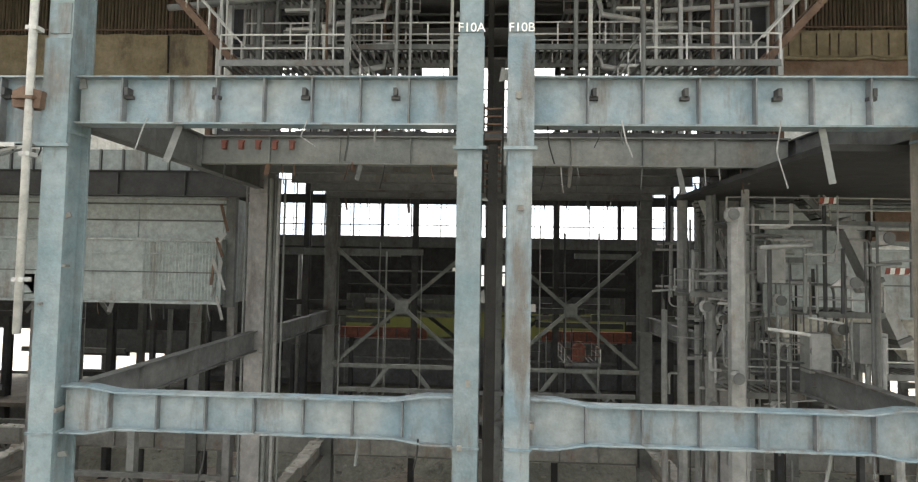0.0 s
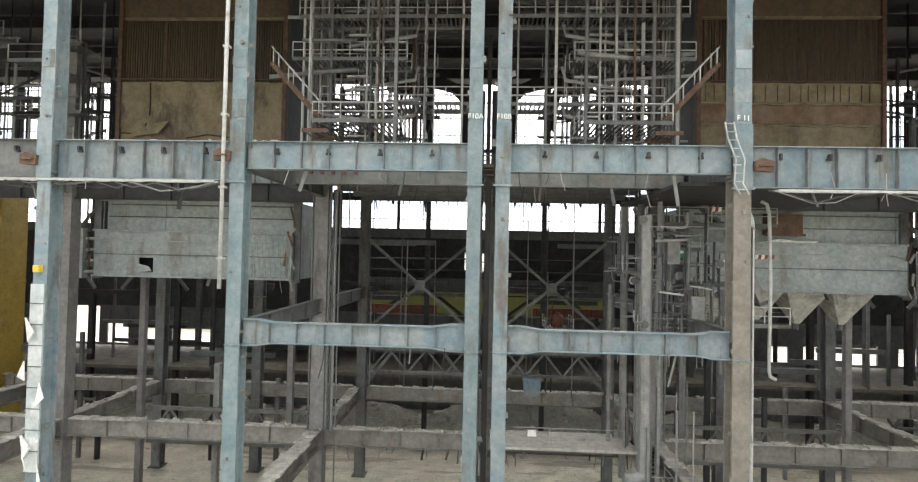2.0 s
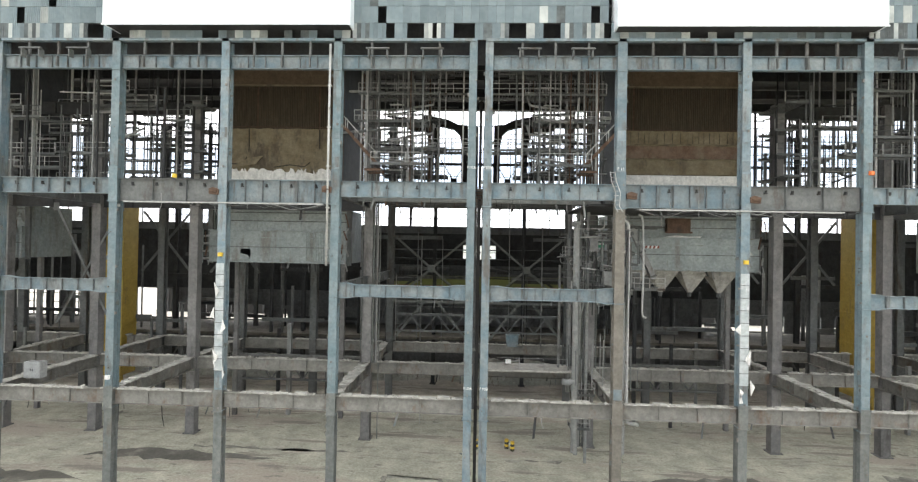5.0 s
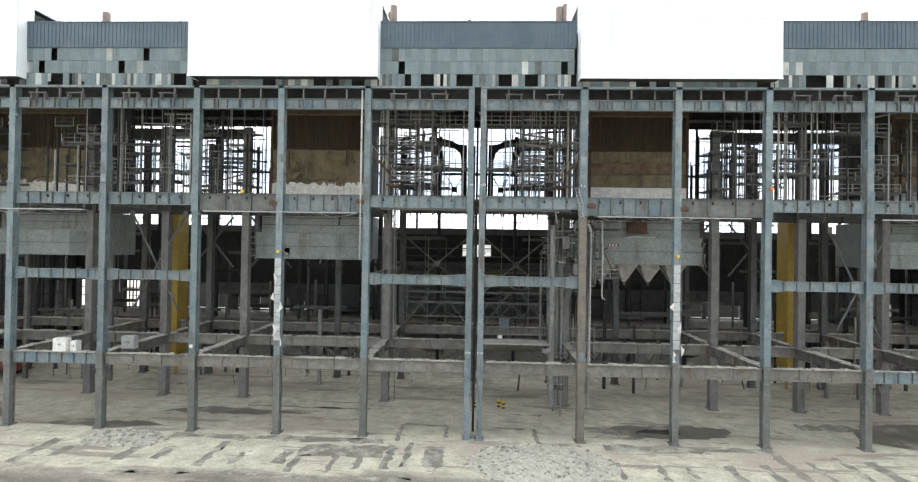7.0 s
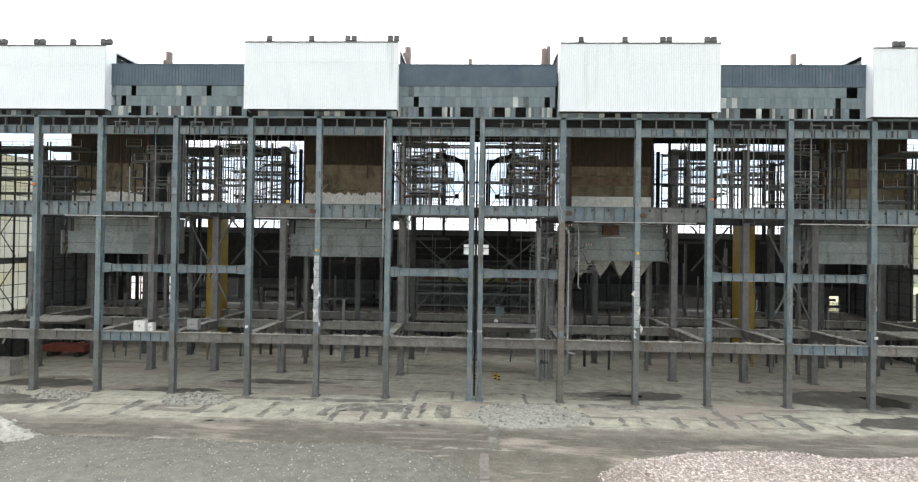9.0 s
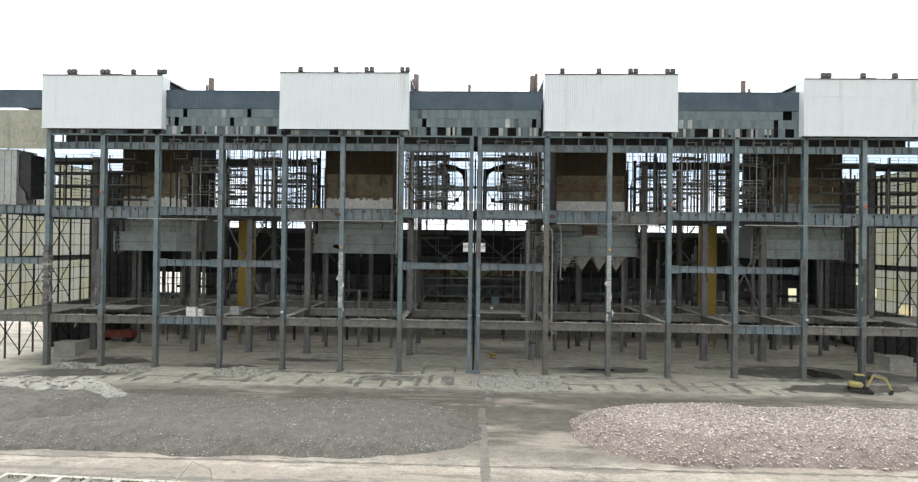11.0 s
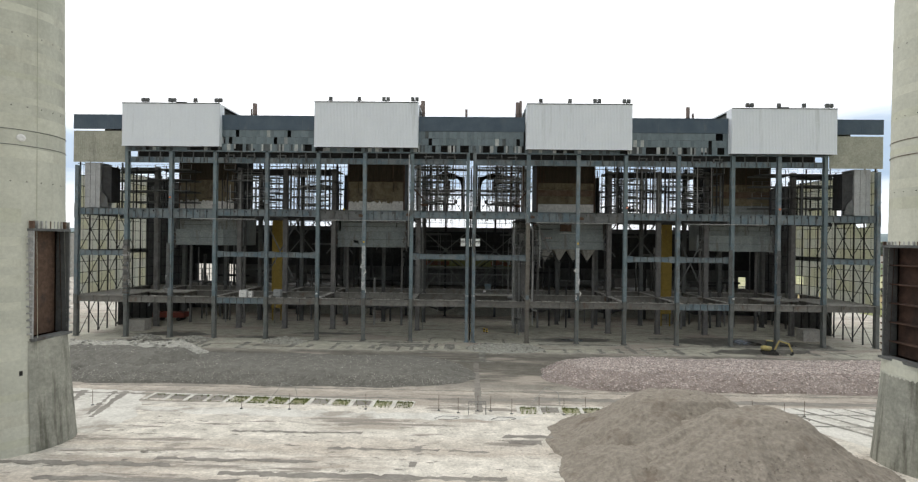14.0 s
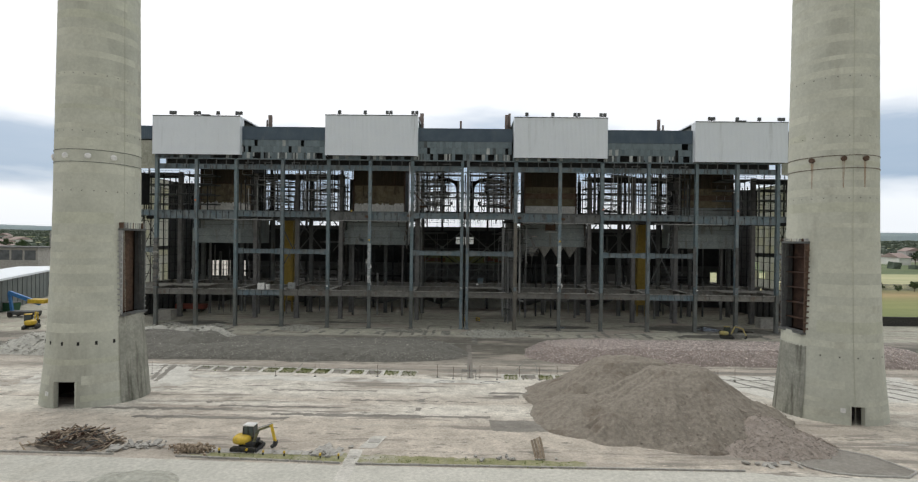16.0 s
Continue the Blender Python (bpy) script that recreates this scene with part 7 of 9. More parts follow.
# torn wires and strips left hanging from the front girders
hw_rng = random.Random(77)
for xs_ in (LEFT, RIGHT):
    for i in range(8):
        for zb in (LOW[0], MID[0], GUS[0]):
            if zb == GUS[0] and i not in (0, 3, 4, 7):
                continue
            for k in range(hw_rng.choice((2, 3, 3, 4))):
                f = hw_rng.random()
                x = xs_[i] + (xs_[i + 1] - xs_[i]) * (0.06 + 0.88 * f)
                z0 = zb if zb != MID[0] or i in (0, 3, 4, 7) else zb - 0.6
                l = hw_rng.uniform(0.3, 1.0) if hw_rng.random() < 0.7 else hw_rng.uniform(1.0, 1.9)
                y = 0.42 + hw_rng.uniform(-0.2, 0.2)
                sway = hw_rng.uniform(-0.35, 0.35) * l
                if hw_rng.random() < 0.6:
                    ob = part("hanging_wire", Mesh().tube([(x, y, z0 + 0.03), (x + sway * 0.25, y, z0 - l * 0.5), (x + sway, y, z0 - l)], hw_rng.uniform(0.015, 0.035), 5), hw_rng.choice((GREY_STEEL, PIPE_GREY, BLACK, DARK_STEEL)))
                    tagged(ob, "torn wire hanging from a girder", "wire", "hanging wires")
                else:
                    ob = part("hanging_strip", Mesh().obox((x, y, z0 + 0.03), (x + sway, y - 0.1, z0 - l), 0.03, hw_rng.uniform(0.08, 0.28)), hw_rng.choice((GREY_STEEL, LOWER_STEEL, DARK_STEEL, GREY_STEEL)))
                    tagged(ob, "torn sheet strip hanging from a girder", "sheet strip", "hanging strips")

pipe([(14.45, 3.0, 25.05), (14.75, 3.0, 24.9), (14.86, 3.0, 24.3), (14.95, 3.0, 20.5), (14.88, 3.0, 16.2), (14.95, 3.0, 15.85), (15.25, 3.0, 15.7)], 0.09, RAIL, "thin silver pipe hanging beside the column")
# remnants of cut brackets on the front columns
for xs_ in (LEFT, RIGHT):
    for i, x in enumerate(xs_[:8]):
        m = Mesh()
        for k in range(30 if i else 8):
            z = hw_rng.uniform(3.5, 37)
            sd = hw_rng.choice((-1, 1))
            a, h = hw_rng.uniform(0.05, 0.3), hw_rng.uniform(0.05, 0.4)
            e = x + sd * 0.36
            y = hw_rng.uniform(0.02, 0.35)
            m.prism([(e, z), (e + sd * a, z + hw_rng.uniform(-0.05, 0.1)), (e + sd * a * 0.7, z + h), (e, z + h * 0.8)], y, y + 0.05)
        tagged(part("cut_bracket_remnant", m, LOWER_STEEL), "jagged remnants of cut brackets on a column", "bracket remnants", "bracket remnants", "stuff")
# ---- spoil heaps ----
DUST = mat("grey_brown_yard_dust", (0.215, 0.20, 0.175), (0.275, 0.258, 0.228), 0.95, 0.4, (0.17, 0.155, 0.135), 0.5, 0.25, bump=0.6, fine=6)
def mound(name, label, cx, cy, rx, ry, h, material, seed, power=1.0, flat=0.0, ridge=0.0, nx=120, ny=70, rough=0.1, group="", rills=0.0):
    m = Mesh()
    for j in range(ny + 1):
        for i in range(nx + 1):
            u, v = -1.1 + 2.2 * i / nx, -1.1 + 2.2 * j / ny
            uu = max(0.0, abs(u) - ridge) / (1 - ridge)
            d = math.sqrt(uu * uu + v * v)
            d += 0.14 * noise.noise((u * rx * 0.12 + seed, v * ry * 0.12, seed)) + 0.06 * noise.noise((u * rx * 0.4, v * ry * 0.4 + seed, seed))
            q = max(0.0, 1 - d)
            q = min(q, 1 - flat) / (1 - flat) + 0.12 * max(0, q - (1 - flat)) if flat else q
            z = h * q ** power
            if rills and q > 0:
                an = math.atan2(v, u)
                z += rills * min(1, 4 * q) * min(1, 3 * (1 - q)) * (noise.noise((an * 4.5, d * 1.2, seed)) + 0.5 * noise.noise((an * 11, d * 2.0, seed + 5)))
            x, y = cx + u * rx, cy + v * ry
            if z > 0.02:
                z += rough * noise.noise((x * 0.9, y * 0.9, seed)) + rough * 0.5 * noise.noise((x * 2.3, y * 2.3, seed)) + 0.25 * h * 0.3 * noise.noise((x * 0.22, y * 0.22, seed))
                z = max(z, 0.01)
            m.v.append((x, y, yard_z(y) + (z if d < 1 else -0.08)))
    for j in range(ny):
        for i in range(nx):
            a = j * (nx + 1) + i
            m.f.append((a, a + 1, a + nx + 2, a + nx + 1))
    ob = tagged(part(name, m, material, smooth=True), label, "spoil heap", group, "stuff")
    return ob, m.v


def stones(name, label, verts, count, lo, hi, material, seed):
    g = random.Random(seed)
    high = [v for v in verts if v[2] > yard_z(v[1])]
    m = Mesh()
    for i in range(count):
        v = g.choice(high)
        m.rock((v[0] + g.uniform(-0.4, 0.4), v[1] + g.uniform(-0.3, 0.3), v[2] + 0.02), lo + (hi - lo) * g.random() ** 4, g, 0.5)
    tagged(part(name, m, material), label, "stones", kind="stuff")


BRICK_LUMP = mat("pale_pink_brick_lump", (0.47, 0.405, 0.37), (0.66, 0.6, 0.565), 0.95, 2.0, jitter=0.45, island=True)
BRICK_SOIL = mat("crushed_brick_soil", (0.265, 0.228, 0.195), (0.345, 0.302, 0.265), 0.96, 2.0, (0.213, 0.171, 0.146), 0.45, 1.2, bump=1.0, fine=6, jitter=0.35, island=True)
_, hv = mound("soil_heap", "large heap of brown crushed soil with a trodden top", 22.9, -64.8, 11.6, 11.8, 5.2, SOIL, 2.3, 0.95, 0.2, 0.08, nx=230, ny=210, rough=0.2, rills=0.35)
_, wv = mound("soil_heap", "broad rear part of the brown soil heap", 20.4, -57.4, 13.2, 11.0, 4.7, SOIL, 8.3, 1.1, 0.2, 0.14, nx=220, ny=180, rough=0.2, rills=0.3)
_, lv = mound("soil_lobe", "low tipped lobe of the soil heap", 12.6, -65.6, 5.4, 7.4, 2.2, SOIL, 6.6, 0.85, 0.15, 0.1, nx=80, ny=90, rough=0.16, rills=0.3)
_, uv = mound("soil_lobe", "small fresh tip on the flank of the soil heap", 14.6, -71.4, 3.4, 3.4, 2.0, SOIL, 9.4, 0.9, 0.1, 0.1, nx=60, ny=60, rough=0.14, rills=0.4)
_, tv = mound("soil_heap_tail", "stony tail of crushed brick beside the soil heap", 28.0, -72.6, 6.0, 5.2, 2.3, BRICK_SOIL, 4.4, 1.0, 0.1, 0.1, nx=60, ny=40, rough=0.2)
_, bv = mound("gravel_bank", "long low bank of dark grey gravel", -37.5, -27.0, 39, 9.2, 1.9, GRAVEL_DARK, 5.1, 0.75, 0.6, 0.6, nx=240, ny=90, rough=0.16)
_, bv2 = mound("gravel_bank", "higher pale-topped end of the gravel bank", -58, -27.0, 18, 7.5, 3.3, GRAVEL_DARK, 6.1, 0.8, 0.4, 0.4, nx=80, rough=0.25)
pale, pv = mound("pale_rubble_bank", "pale broken concrete rubble behind the gravel", -60, -22.0, 20, 4.6, 3.3, STONE, 7.7, 0.9, 0.3, 0.5, nx=80, ny=40, rough=0.35)
_, pv2 = mound("pale_rubble_bank", "pale broken concrete rubble at the end of the gravel", -74, -27.5, 11, 6.5, 2.6, STONE, 17.7, 0.9, 0.3, 0.3, nx=70, ny=40, rough=0.35)
_, kv = mound("brick_bank", "long bank of pinkish crushed brick", 47, -27.6, 36, 8.4, 2.3, GRAVEL_PINK, 8.7, 0.66, 0.62, 0.7, nx=260, ny=90, rough=0.14)
_, yv = mound("gravel_bank", "low grey gravel bank at the far end of the brick", 84, -29.5, 9, 6.0, 2.2, GRAVEL_DARK, 12.3, 0.8, 0.3, 0.3, nx=60, ny=40, rough=0.2)
foot = [v for v in bv if v[1] < -33.0 and v[2] - yard_z(v[1]) < 1.3]
stones("loose_gravel", "pale stones strewn over the gravel bank", bv + bv2 + yv, 12000, 0.025, 0.12, GRAVEL_STONE, 1)
stones("foot_gravel", "pale stones rolled to the foot of the gravel bank", foot, 5000, 0.03, 0.12, GRAVEL_STONE, 11)
stones("loose_brick", "pinkish brick lumps on the bank", kv, 42000, 0.07, 0.19, BRICK_LUMP, 2)
stones("loose_soil_lumps", "brown lumps on the soil heap", hv + wv + lv + uv, 6500, 0.02, 0.1, SOIL, 3)
stones("tail_stones", "crushed brick stones on the tail of the heap", tv, 7000, 0.03, 0.1, BRICK_SOIL, 23)
flank = [v for v in hv if v[1] < -70 and v[0] > 14]
stones("flank_stones", "crushed brick stones on the flank of the heap", flank, 2500, 0.03, 0.11, BRICK_SOIL, 29)
stones("loose_rubble", "broken concrete lumps on the pale bank", pv + pv2, 1500, 0.1, 0.45, STONE, 4)
for cx, cy, rx, ry, h, sd in ((-38, -3.0, 4.6, 2.0, 1.0, 12), (-57.5, -2.4, 4.2, 1.6, 0.8, 14), (7.0, -5.6, 7.6, 4.6, 0.55, 15), (-68, -1.5, 3.0, 1.2, 0.8, 17)):
    o, v = mound("rubble_pile", "low pile of dusty broken concrete", cx, cy, rx, ry, h, RUBBLE, sd, 0.8, 0.2, 0.1, nx=50, ny=30, rough=0.2, group="rubble piles")
    stones("rubble_lumps", "concrete lumps on a rubble pile", v, 900, 0.06, 0.34, STONE, sd)
for k, (cx, rx, h) in enumerate(((-66, 11, 1.9), (-40, 12, 2.6), (-17, 9, 1.8), (5, 13, 2.7), (30, 10, 2.0), (54, 13, 2.5))):
    o, v = mound("dust_bank", "brown dusty rubble bank at the foot of the back wall", cx, 42.4, rx, 4.6, h, RUBBLE, 71 + k, 0.8, 0.3, 0.2, nx=60, ny=24, rough=0.25, group="rear dust banks")
    stones("loose_rubble", "loose stones on the dusty rubble bank", v, 160, 0.12, 0.4, STONE, 171 + k)
o, v = mound("near_spoil", "small dusty spoil ridge by the road", -23.6, -84.0, 3.4, 2.2, 0.6, RUBBLE, 19, 0.8, 0.1, 0.2, nx=50, ny=30, rough=0.15)

o, v = mound("rubble_pile", "pale scrap and rubble heaped behind the frame", -60, 62, 22, 7, 4.0, GRAVEL_DARK, 27, 0.8, 0.2, 0.3, nx=60, ny=30, rough=0.5, group="rubble piles")
stones("rubble_lumps", "concrete lumps on a rubble pile", v, 900, 0.2, 0.9, STONE, 28)

# ---- yard marks, slabs, kerbs ----
WET = mat("damp_dark_concrete", (0.15, 0.146, 0.126), (0.23, 0.222, 0.194), 0.8, 0.5, (0.37, 0.362, 0.312), 0.72, 0.55, bump=0.2)
DAMP = mat("wet_muddy_concrete", (0.10, 0.095, 0.08), (0.16, 0.152, 0.13), 0.55, 0.4, (0.27, 0.26, 0.225), 0.5, 0.4, bump=0.2)
PALE_SLAB = mat("pale_bleached_concrete", (0.50, 0.485, 0.44), (0.62, 0.60, 0.545), 0.9, 0.5, (0.33, 0.315, 0.28), 0.5, 0.4, bump=0.4, fine=6)
WHITE_SLAB = mat("bleached_white_concrete", (0.56, 0.545, 0.495), (0.67, 0.655, 0.60), 0.9, 0.4, (0.36, 0.33, 0.285), 0.6, 0.22, bump=0.3, fine=6)
GRASS = mat("thin_yellow_grass", (0.22, 0.225, 0.11), (0.31, 0.30, 0.17), 0.95, 1.2, (0.42, 0.40, 0.33), 0.72, 0.35, bump=0.8, fine=10)


def patch(name, pts, z, material, label, cat, group="", wob=0.25, seed=0, kind="structure"):
    """A thin sheet on the yard with a wandering edge."""
    g = random.Random(seed)
    out = []
    n = len(pts)
    for i in range(n):
        a, b = Vector(pts[i]), Vector(pts[(i + 1) % n])
        k = max(1, int((b - a).length / max(0.35, 2.4 * wob)))
        for j in range(k):
            p = a + (b - a) * (j / k)
            out.append((p.x + g.uniform(-wob, wob), p.y + g.uniform(-wob, wob)))
    m = Mesh()
    m.v = [(x, y, yard_z(y) + z) for x, y in out]
    m.f = [tuple(range(len(out)))]
    bm = bmesh.new()
    vs = [bm.verts.new(c) for c in m.v]
    f = bm.faces.new(vs)
    bmesh.ops.triangulate(bm, faces=[f])
    bmesh.ops.recalc_face_normals(bm, faces=bm.faces)
    for face in bm.faces:
        if face.normal.z < 0:
            face.normal_flip()
    me = bpy.data.meshes.new(name)
    bm.to_mesh(me)
    bm.free()
    me.materials.append(material)
    return tagged(new(name, me), label, cat, group, kind)


def rect(x0, x1, y0, y1):
    return [(x0, y0), (x1, y0), (x1, y1), (x0, y1)]


sr = random.Random(31)
x = -72.0
while x < 74:
    w = sr.uniform(0.5, 1.3)
    l = sr.uniform(2.4, 7.2)
    if sr.random() < 0.85 and abs(x) > 3:
        y0 = sr.uniform(-9.6, -7.6)
        patch("floor_slot", rect(x, x + w, y0, y0 + l), 0.014, WET if sr.random() < 0.75 else DUST, "dark filled slot in the concrete apron", "floor slot", "floor slots", 0.24, int(x * 7))
    x += sr.uniform(1.7, 4.2)
for i, (a, b, c, d) in enumerate(((-34, -3.2, -10.5, -10.1), (-3.2, 4.5, -17.2, -16.8), (-8.6, -3.0, 4.0, 4.4), (-8.7, -8.2, -1.2, 4.2), (-3.3, -2.9, 0.4, 4.2), (2.5, 7.4, 3.4, 3.9), (7.0, 7.5, -0.6, 3.9), (7.2, 11.6, -1.0, -0.6), (-18, -9, -5.6, -2.7), (-5.0, -3.0, -7.4, -2.4), (1.8, 3.0, -17, -2.8), (-30, -12, 9.5, 9.9), (3.0, 9.0, 8.6, 9.1), (13, 30, 4.0, 5.2), (14, 20, 1.5, 2.4), (40, 63, 6.0, 8.2), (50, 60, -1.5, 1.5), (62, 76, -3, 0.8), (-74, -58, 2.5, 4.0), (-34, -10, -1.9, -0.7), (14, 33, -1.8, -0.4))):
    patch("damp_streak", rect(a, b, c, d), 0.018 + 0.0006 * i, WET, "dark damp streak on the concrete", "damp streak", "damp streaks", 0.4 if b - a > 2 else 0.14, 50 + i)
for i, (pts, rim) in enumerate((([(44, 2.5), (52, 0.5), (60, -0.8), (74, -1.5), (76, 2.5), (70, 6), (60, 9.5), (52, 9), (46, 6)], 0.5), ([(47, -6.4), (55, -7.5), (66, -6.2), (68, -3.0), (58, -2.6), (50, -3.6)], 0.4), ([(13.5, 3.2), (20, 2.0), (29, 2.6), (31, 5.8), (24, 6.6), (17, 5.4)], 0.45), ([(-72, 3), (-62, 1.6), (-56, 3.2), (-60, 6), (-70, 6.4)], 0.5), ([(-76, -7.5), (-62, -6.5), (-55, -4.6), (-58, -1.6), (-72, -2.4)], 0.6), ([(-52, 1.0), (-42, 0.4), (-35, 1.2), (-38, 2.6), (-48, 2.8)], 0.5), ([(-40, 6.5), (-30, 6.0), (-20, 7.2), (-28, 8.6), (-37, 8.4)], 0.5))):
    patch("damp_patch", pts, 0.033 + 0.0006 * i, DAMP, "broad dark damp patch on the concrete", "damp patch", "damp patches", rim, 95 + i)
for i, pts in enumerate(([(56.6, 1.5), (61.6, 0.9), (62.4, 3.6), (59.8, 7.8), (57, 6)], [(63.5, 0.5), (68, 0.2), (69, 2.2), (65, 3.2)], [(19, 3.4), (24, 3.2), (25, 4.6), (20.5, 4.8)])):
    patch("puddle", pts, 0.038, PUDDLE, "shallow rain puddle on the concrete floor", "puddle", "puddles", 0.3, 120 + i)
for i, (a, b, c, d) in enumerate(((-20, 3, -66.9, -66.1), (-13, -2.8, -60.6, -60.0), (-1.8, 2, -60.7, -60.2), (3.0, 9, -71.0, -67.4), (-5.1, -4.4, -60.8, -59.3), (-5.1, -4.5, -64.4, -63.2), (0.7, 1.6, -47.6, -24.2), (0.7, 1.6, -23.8, -18), (-27, -13, -63.9, -63.3), (-24, -11, -56.2, -55.7), (-40, -25, -65.4, -64.6), (3.4, 8.4, -56.4, -55.6), (-5.3, -4.6, -67.2, -66.4), (-60, 8, -42.2, -41.6), (8.5, 62, -41.9, -40.3), (-60, 60, -37.6, -37.2), (-34, -18, -68.4, -67.6), (4, 7, -58.3, -56.9))):
    patch("dust_streak", rect(a, b, c, d), 0.012 + 0.0006 * i, DUST, "brown dust streak across the yard", "dust streak", "dust streaks", 0.25 if b - a > 2 else 0.06, 80 + i)
# bleached slabs of a lost floor, cut by dark diagonal joints
for i, (pts, wob) in enumerate((([(33, -43.4), (66, -42.4), (60, -57.5), (38.5, -57.5)], 0.12), ([(-62, -39.4), (-43, -40.6), (-36.5, -52), (-37, -57.5), (-58, -55)], 0.4), ([(-44, -47.2), (-7, -48.6), (7, -48.8), (6, -50.4), (-18, -51.2), (-40, -49.6)], 0.6))):
    patch("bleached_slab", pts, 0.009 + 0.0006 * i, WHITE_SLAB, "bleached pale concrete floor slab", "floor slab", "bleached slabs", wob, 160 + i)
for i in range(9):
    a = 36.5 + i * 3.1
    patch("slab_joint", [(a, -43.2), (a + 0.55, -43.2), (a + 6.6, -56.6), (a + 5.8, -56.6)], 0.016 + 0.0004 * i, WET, "dark joint between paving slabs", "slab joint", "slab joints", 0.1, 140 + i)
for i, y in enumerate((-46.0, -50.6)):
    patch("slab_joint", rect(35.2 + i * 2, 62, y - 0.25, y + 0.2), 0.021 + 0.0004 * i, WET, "dark joint between paving slabs", "slab joint", "slab joints", 0.12, 170 + i)
for i in range(6):
    a = -61 + i * 3.3 + 1.2 * math.sin(i * 2.1)
    patch("slab_joint", [(a, -40.5 - i * 0.1), (a + 0.4 + 0.5 * (i % 2), -40.3 - i * 0.1), (a + 4.8, -50.5 - i % 3), (a + 4.2, -50.5 - i % 3)], 0.016 + 0.0004 * i, DUST, "dark joint between paving slabs", "slab joint", "slab joints", 0.2, 180 + i)

# planted plots with pale kerbs between
for i, x in enumerate([-40.5 + k * 2.6 for k in range(13)] + [5.6 + k * 2.5 for k in range(5)]):
    y = -43.7 - 0.055 * (x + 40.5) if x < 0 else -46.9
    t = thing("planting_plot", "small weedy plot inside pale concrete kerbs", "planting plot", "planting plots", at=(x, y, yard_z(y)))
    t.rotation_euler = (0.055, 0, -0.055 if x < 0 else 0.0)
    green = i in (4, 5, 6, 7, 9, 11, 12, 13, 15, 16)
    part("soil_bed", Mesh().box(0.36, 2.44, -1.2, 1.2, 0, 0.03), GRASS if green else DUST, t)
    part("kerb", Mesh().box(0, 0.36, -1.5, 1.5, 0, 0.1), WHITE_SLAB, t)
    part("kerb", Mesh().box(2.44, 2.56, -1.5, 1.5, 0, 0.1), WHITE_SLAB, t)
    part("kerb", Mesh().box(0.36, 2.44, 1.2, 1.5, 0, 0.1), WHITE_SLAB, t)
    part("kerb", Mesh().box(0.36, 2.44, -1.5, -1.2, 0, 0.1), WHITE_SLAB, t)
    g = random.Random(i)
    m = Mesh()
    for k in range(220 if i in (5, 6, 7) else 120 if green else 30):
        px, py = g.uniform(0.4, 2.4), g.choice((g.uniform(-1.15, 1.15), g.gauss(0.9, 0.15), g.gauss(-0.9, 0.15)))
        hh = g.uniform(0.08, 0.35)
        a = g.uniform(0, 6.28)
        m.add([(px - 0.08 * math.cos(a), py - 0.08 * math.sin(a), 0.02), (px + 0.08 * math.cos(a), py + 0.08 * math.sin(a), 0.02), (px + g.uniform(-0.1, 0.1), py + g.uniform(-0.1, 0.1), hh)], [(0, 1, 2)])
    tagged(part("weed_growth", m, WEED, t), kind="stuff")
for x in (-44.5, -26.6, -21, -12.2, -3.6, -1.3, 1.0, 2.5, 4.9, 8.2, 10.9, 13.6, 33, 36, 39):
    y = -47.4 + 0.6 * math.sin(x)
    t = thing("fence_post", "thin rusty fence post on a round foot", "fence post", "fence posts", at=(x, y, yard_z(y)))
    part("pole", Mesh().tube([(0, 0, 0), (0, 0, 1.8)], 0.025, 6), RUST, t)
    part("foot", Mesh().tube([(0, 0, 0), (0, 0, 0.08)], 0.17, 10), GREY_STEEL, t)
for x in (-23.2, 9.4):
    tagged(part("wire_frame", Mesh().tube([(-1.8, 0, 0), (0, 0, 2.2), (1.5, 0, 1.6), (1.8, 0, 0)], 0.03, 6), RAIL, at=(x, -43.8, yard_z(-43.8))), "bent wire frame standing in the yard", "wire frame", "wire frames")
for x in (-2.5, 3.8):
    pts = [(1.2 * math.cos(a) + 0.3 * math.sin(3 * a), 0.5 * math.sin(a), 0.05 + 0.03 * math.sin(a)) for a in [i * 0.35 for i in range(28)]]
    tagged(part("cable_coil", Mesh().tube(pts, 0.025, 5), GREY_STEEL, at=(x, -50.2, yard_z(-50.2))), "loose grey cable coiled on the ground", "cable", "cable coils")
t = thing("barrier_stack", "group of thin steel barriers in the yard", "barrier", at=(0.9, -48.6, yard_z(-48.6)))
for k in range(3):
    part("frame", Mesh().tube([(-1, k * 0.5, 0), (-1, k * 0.5, 1.2), (1, k * 0.5, 1.2), (1, k * 0.5, 0)], 0.03, 6), GREY_STEEL, t)

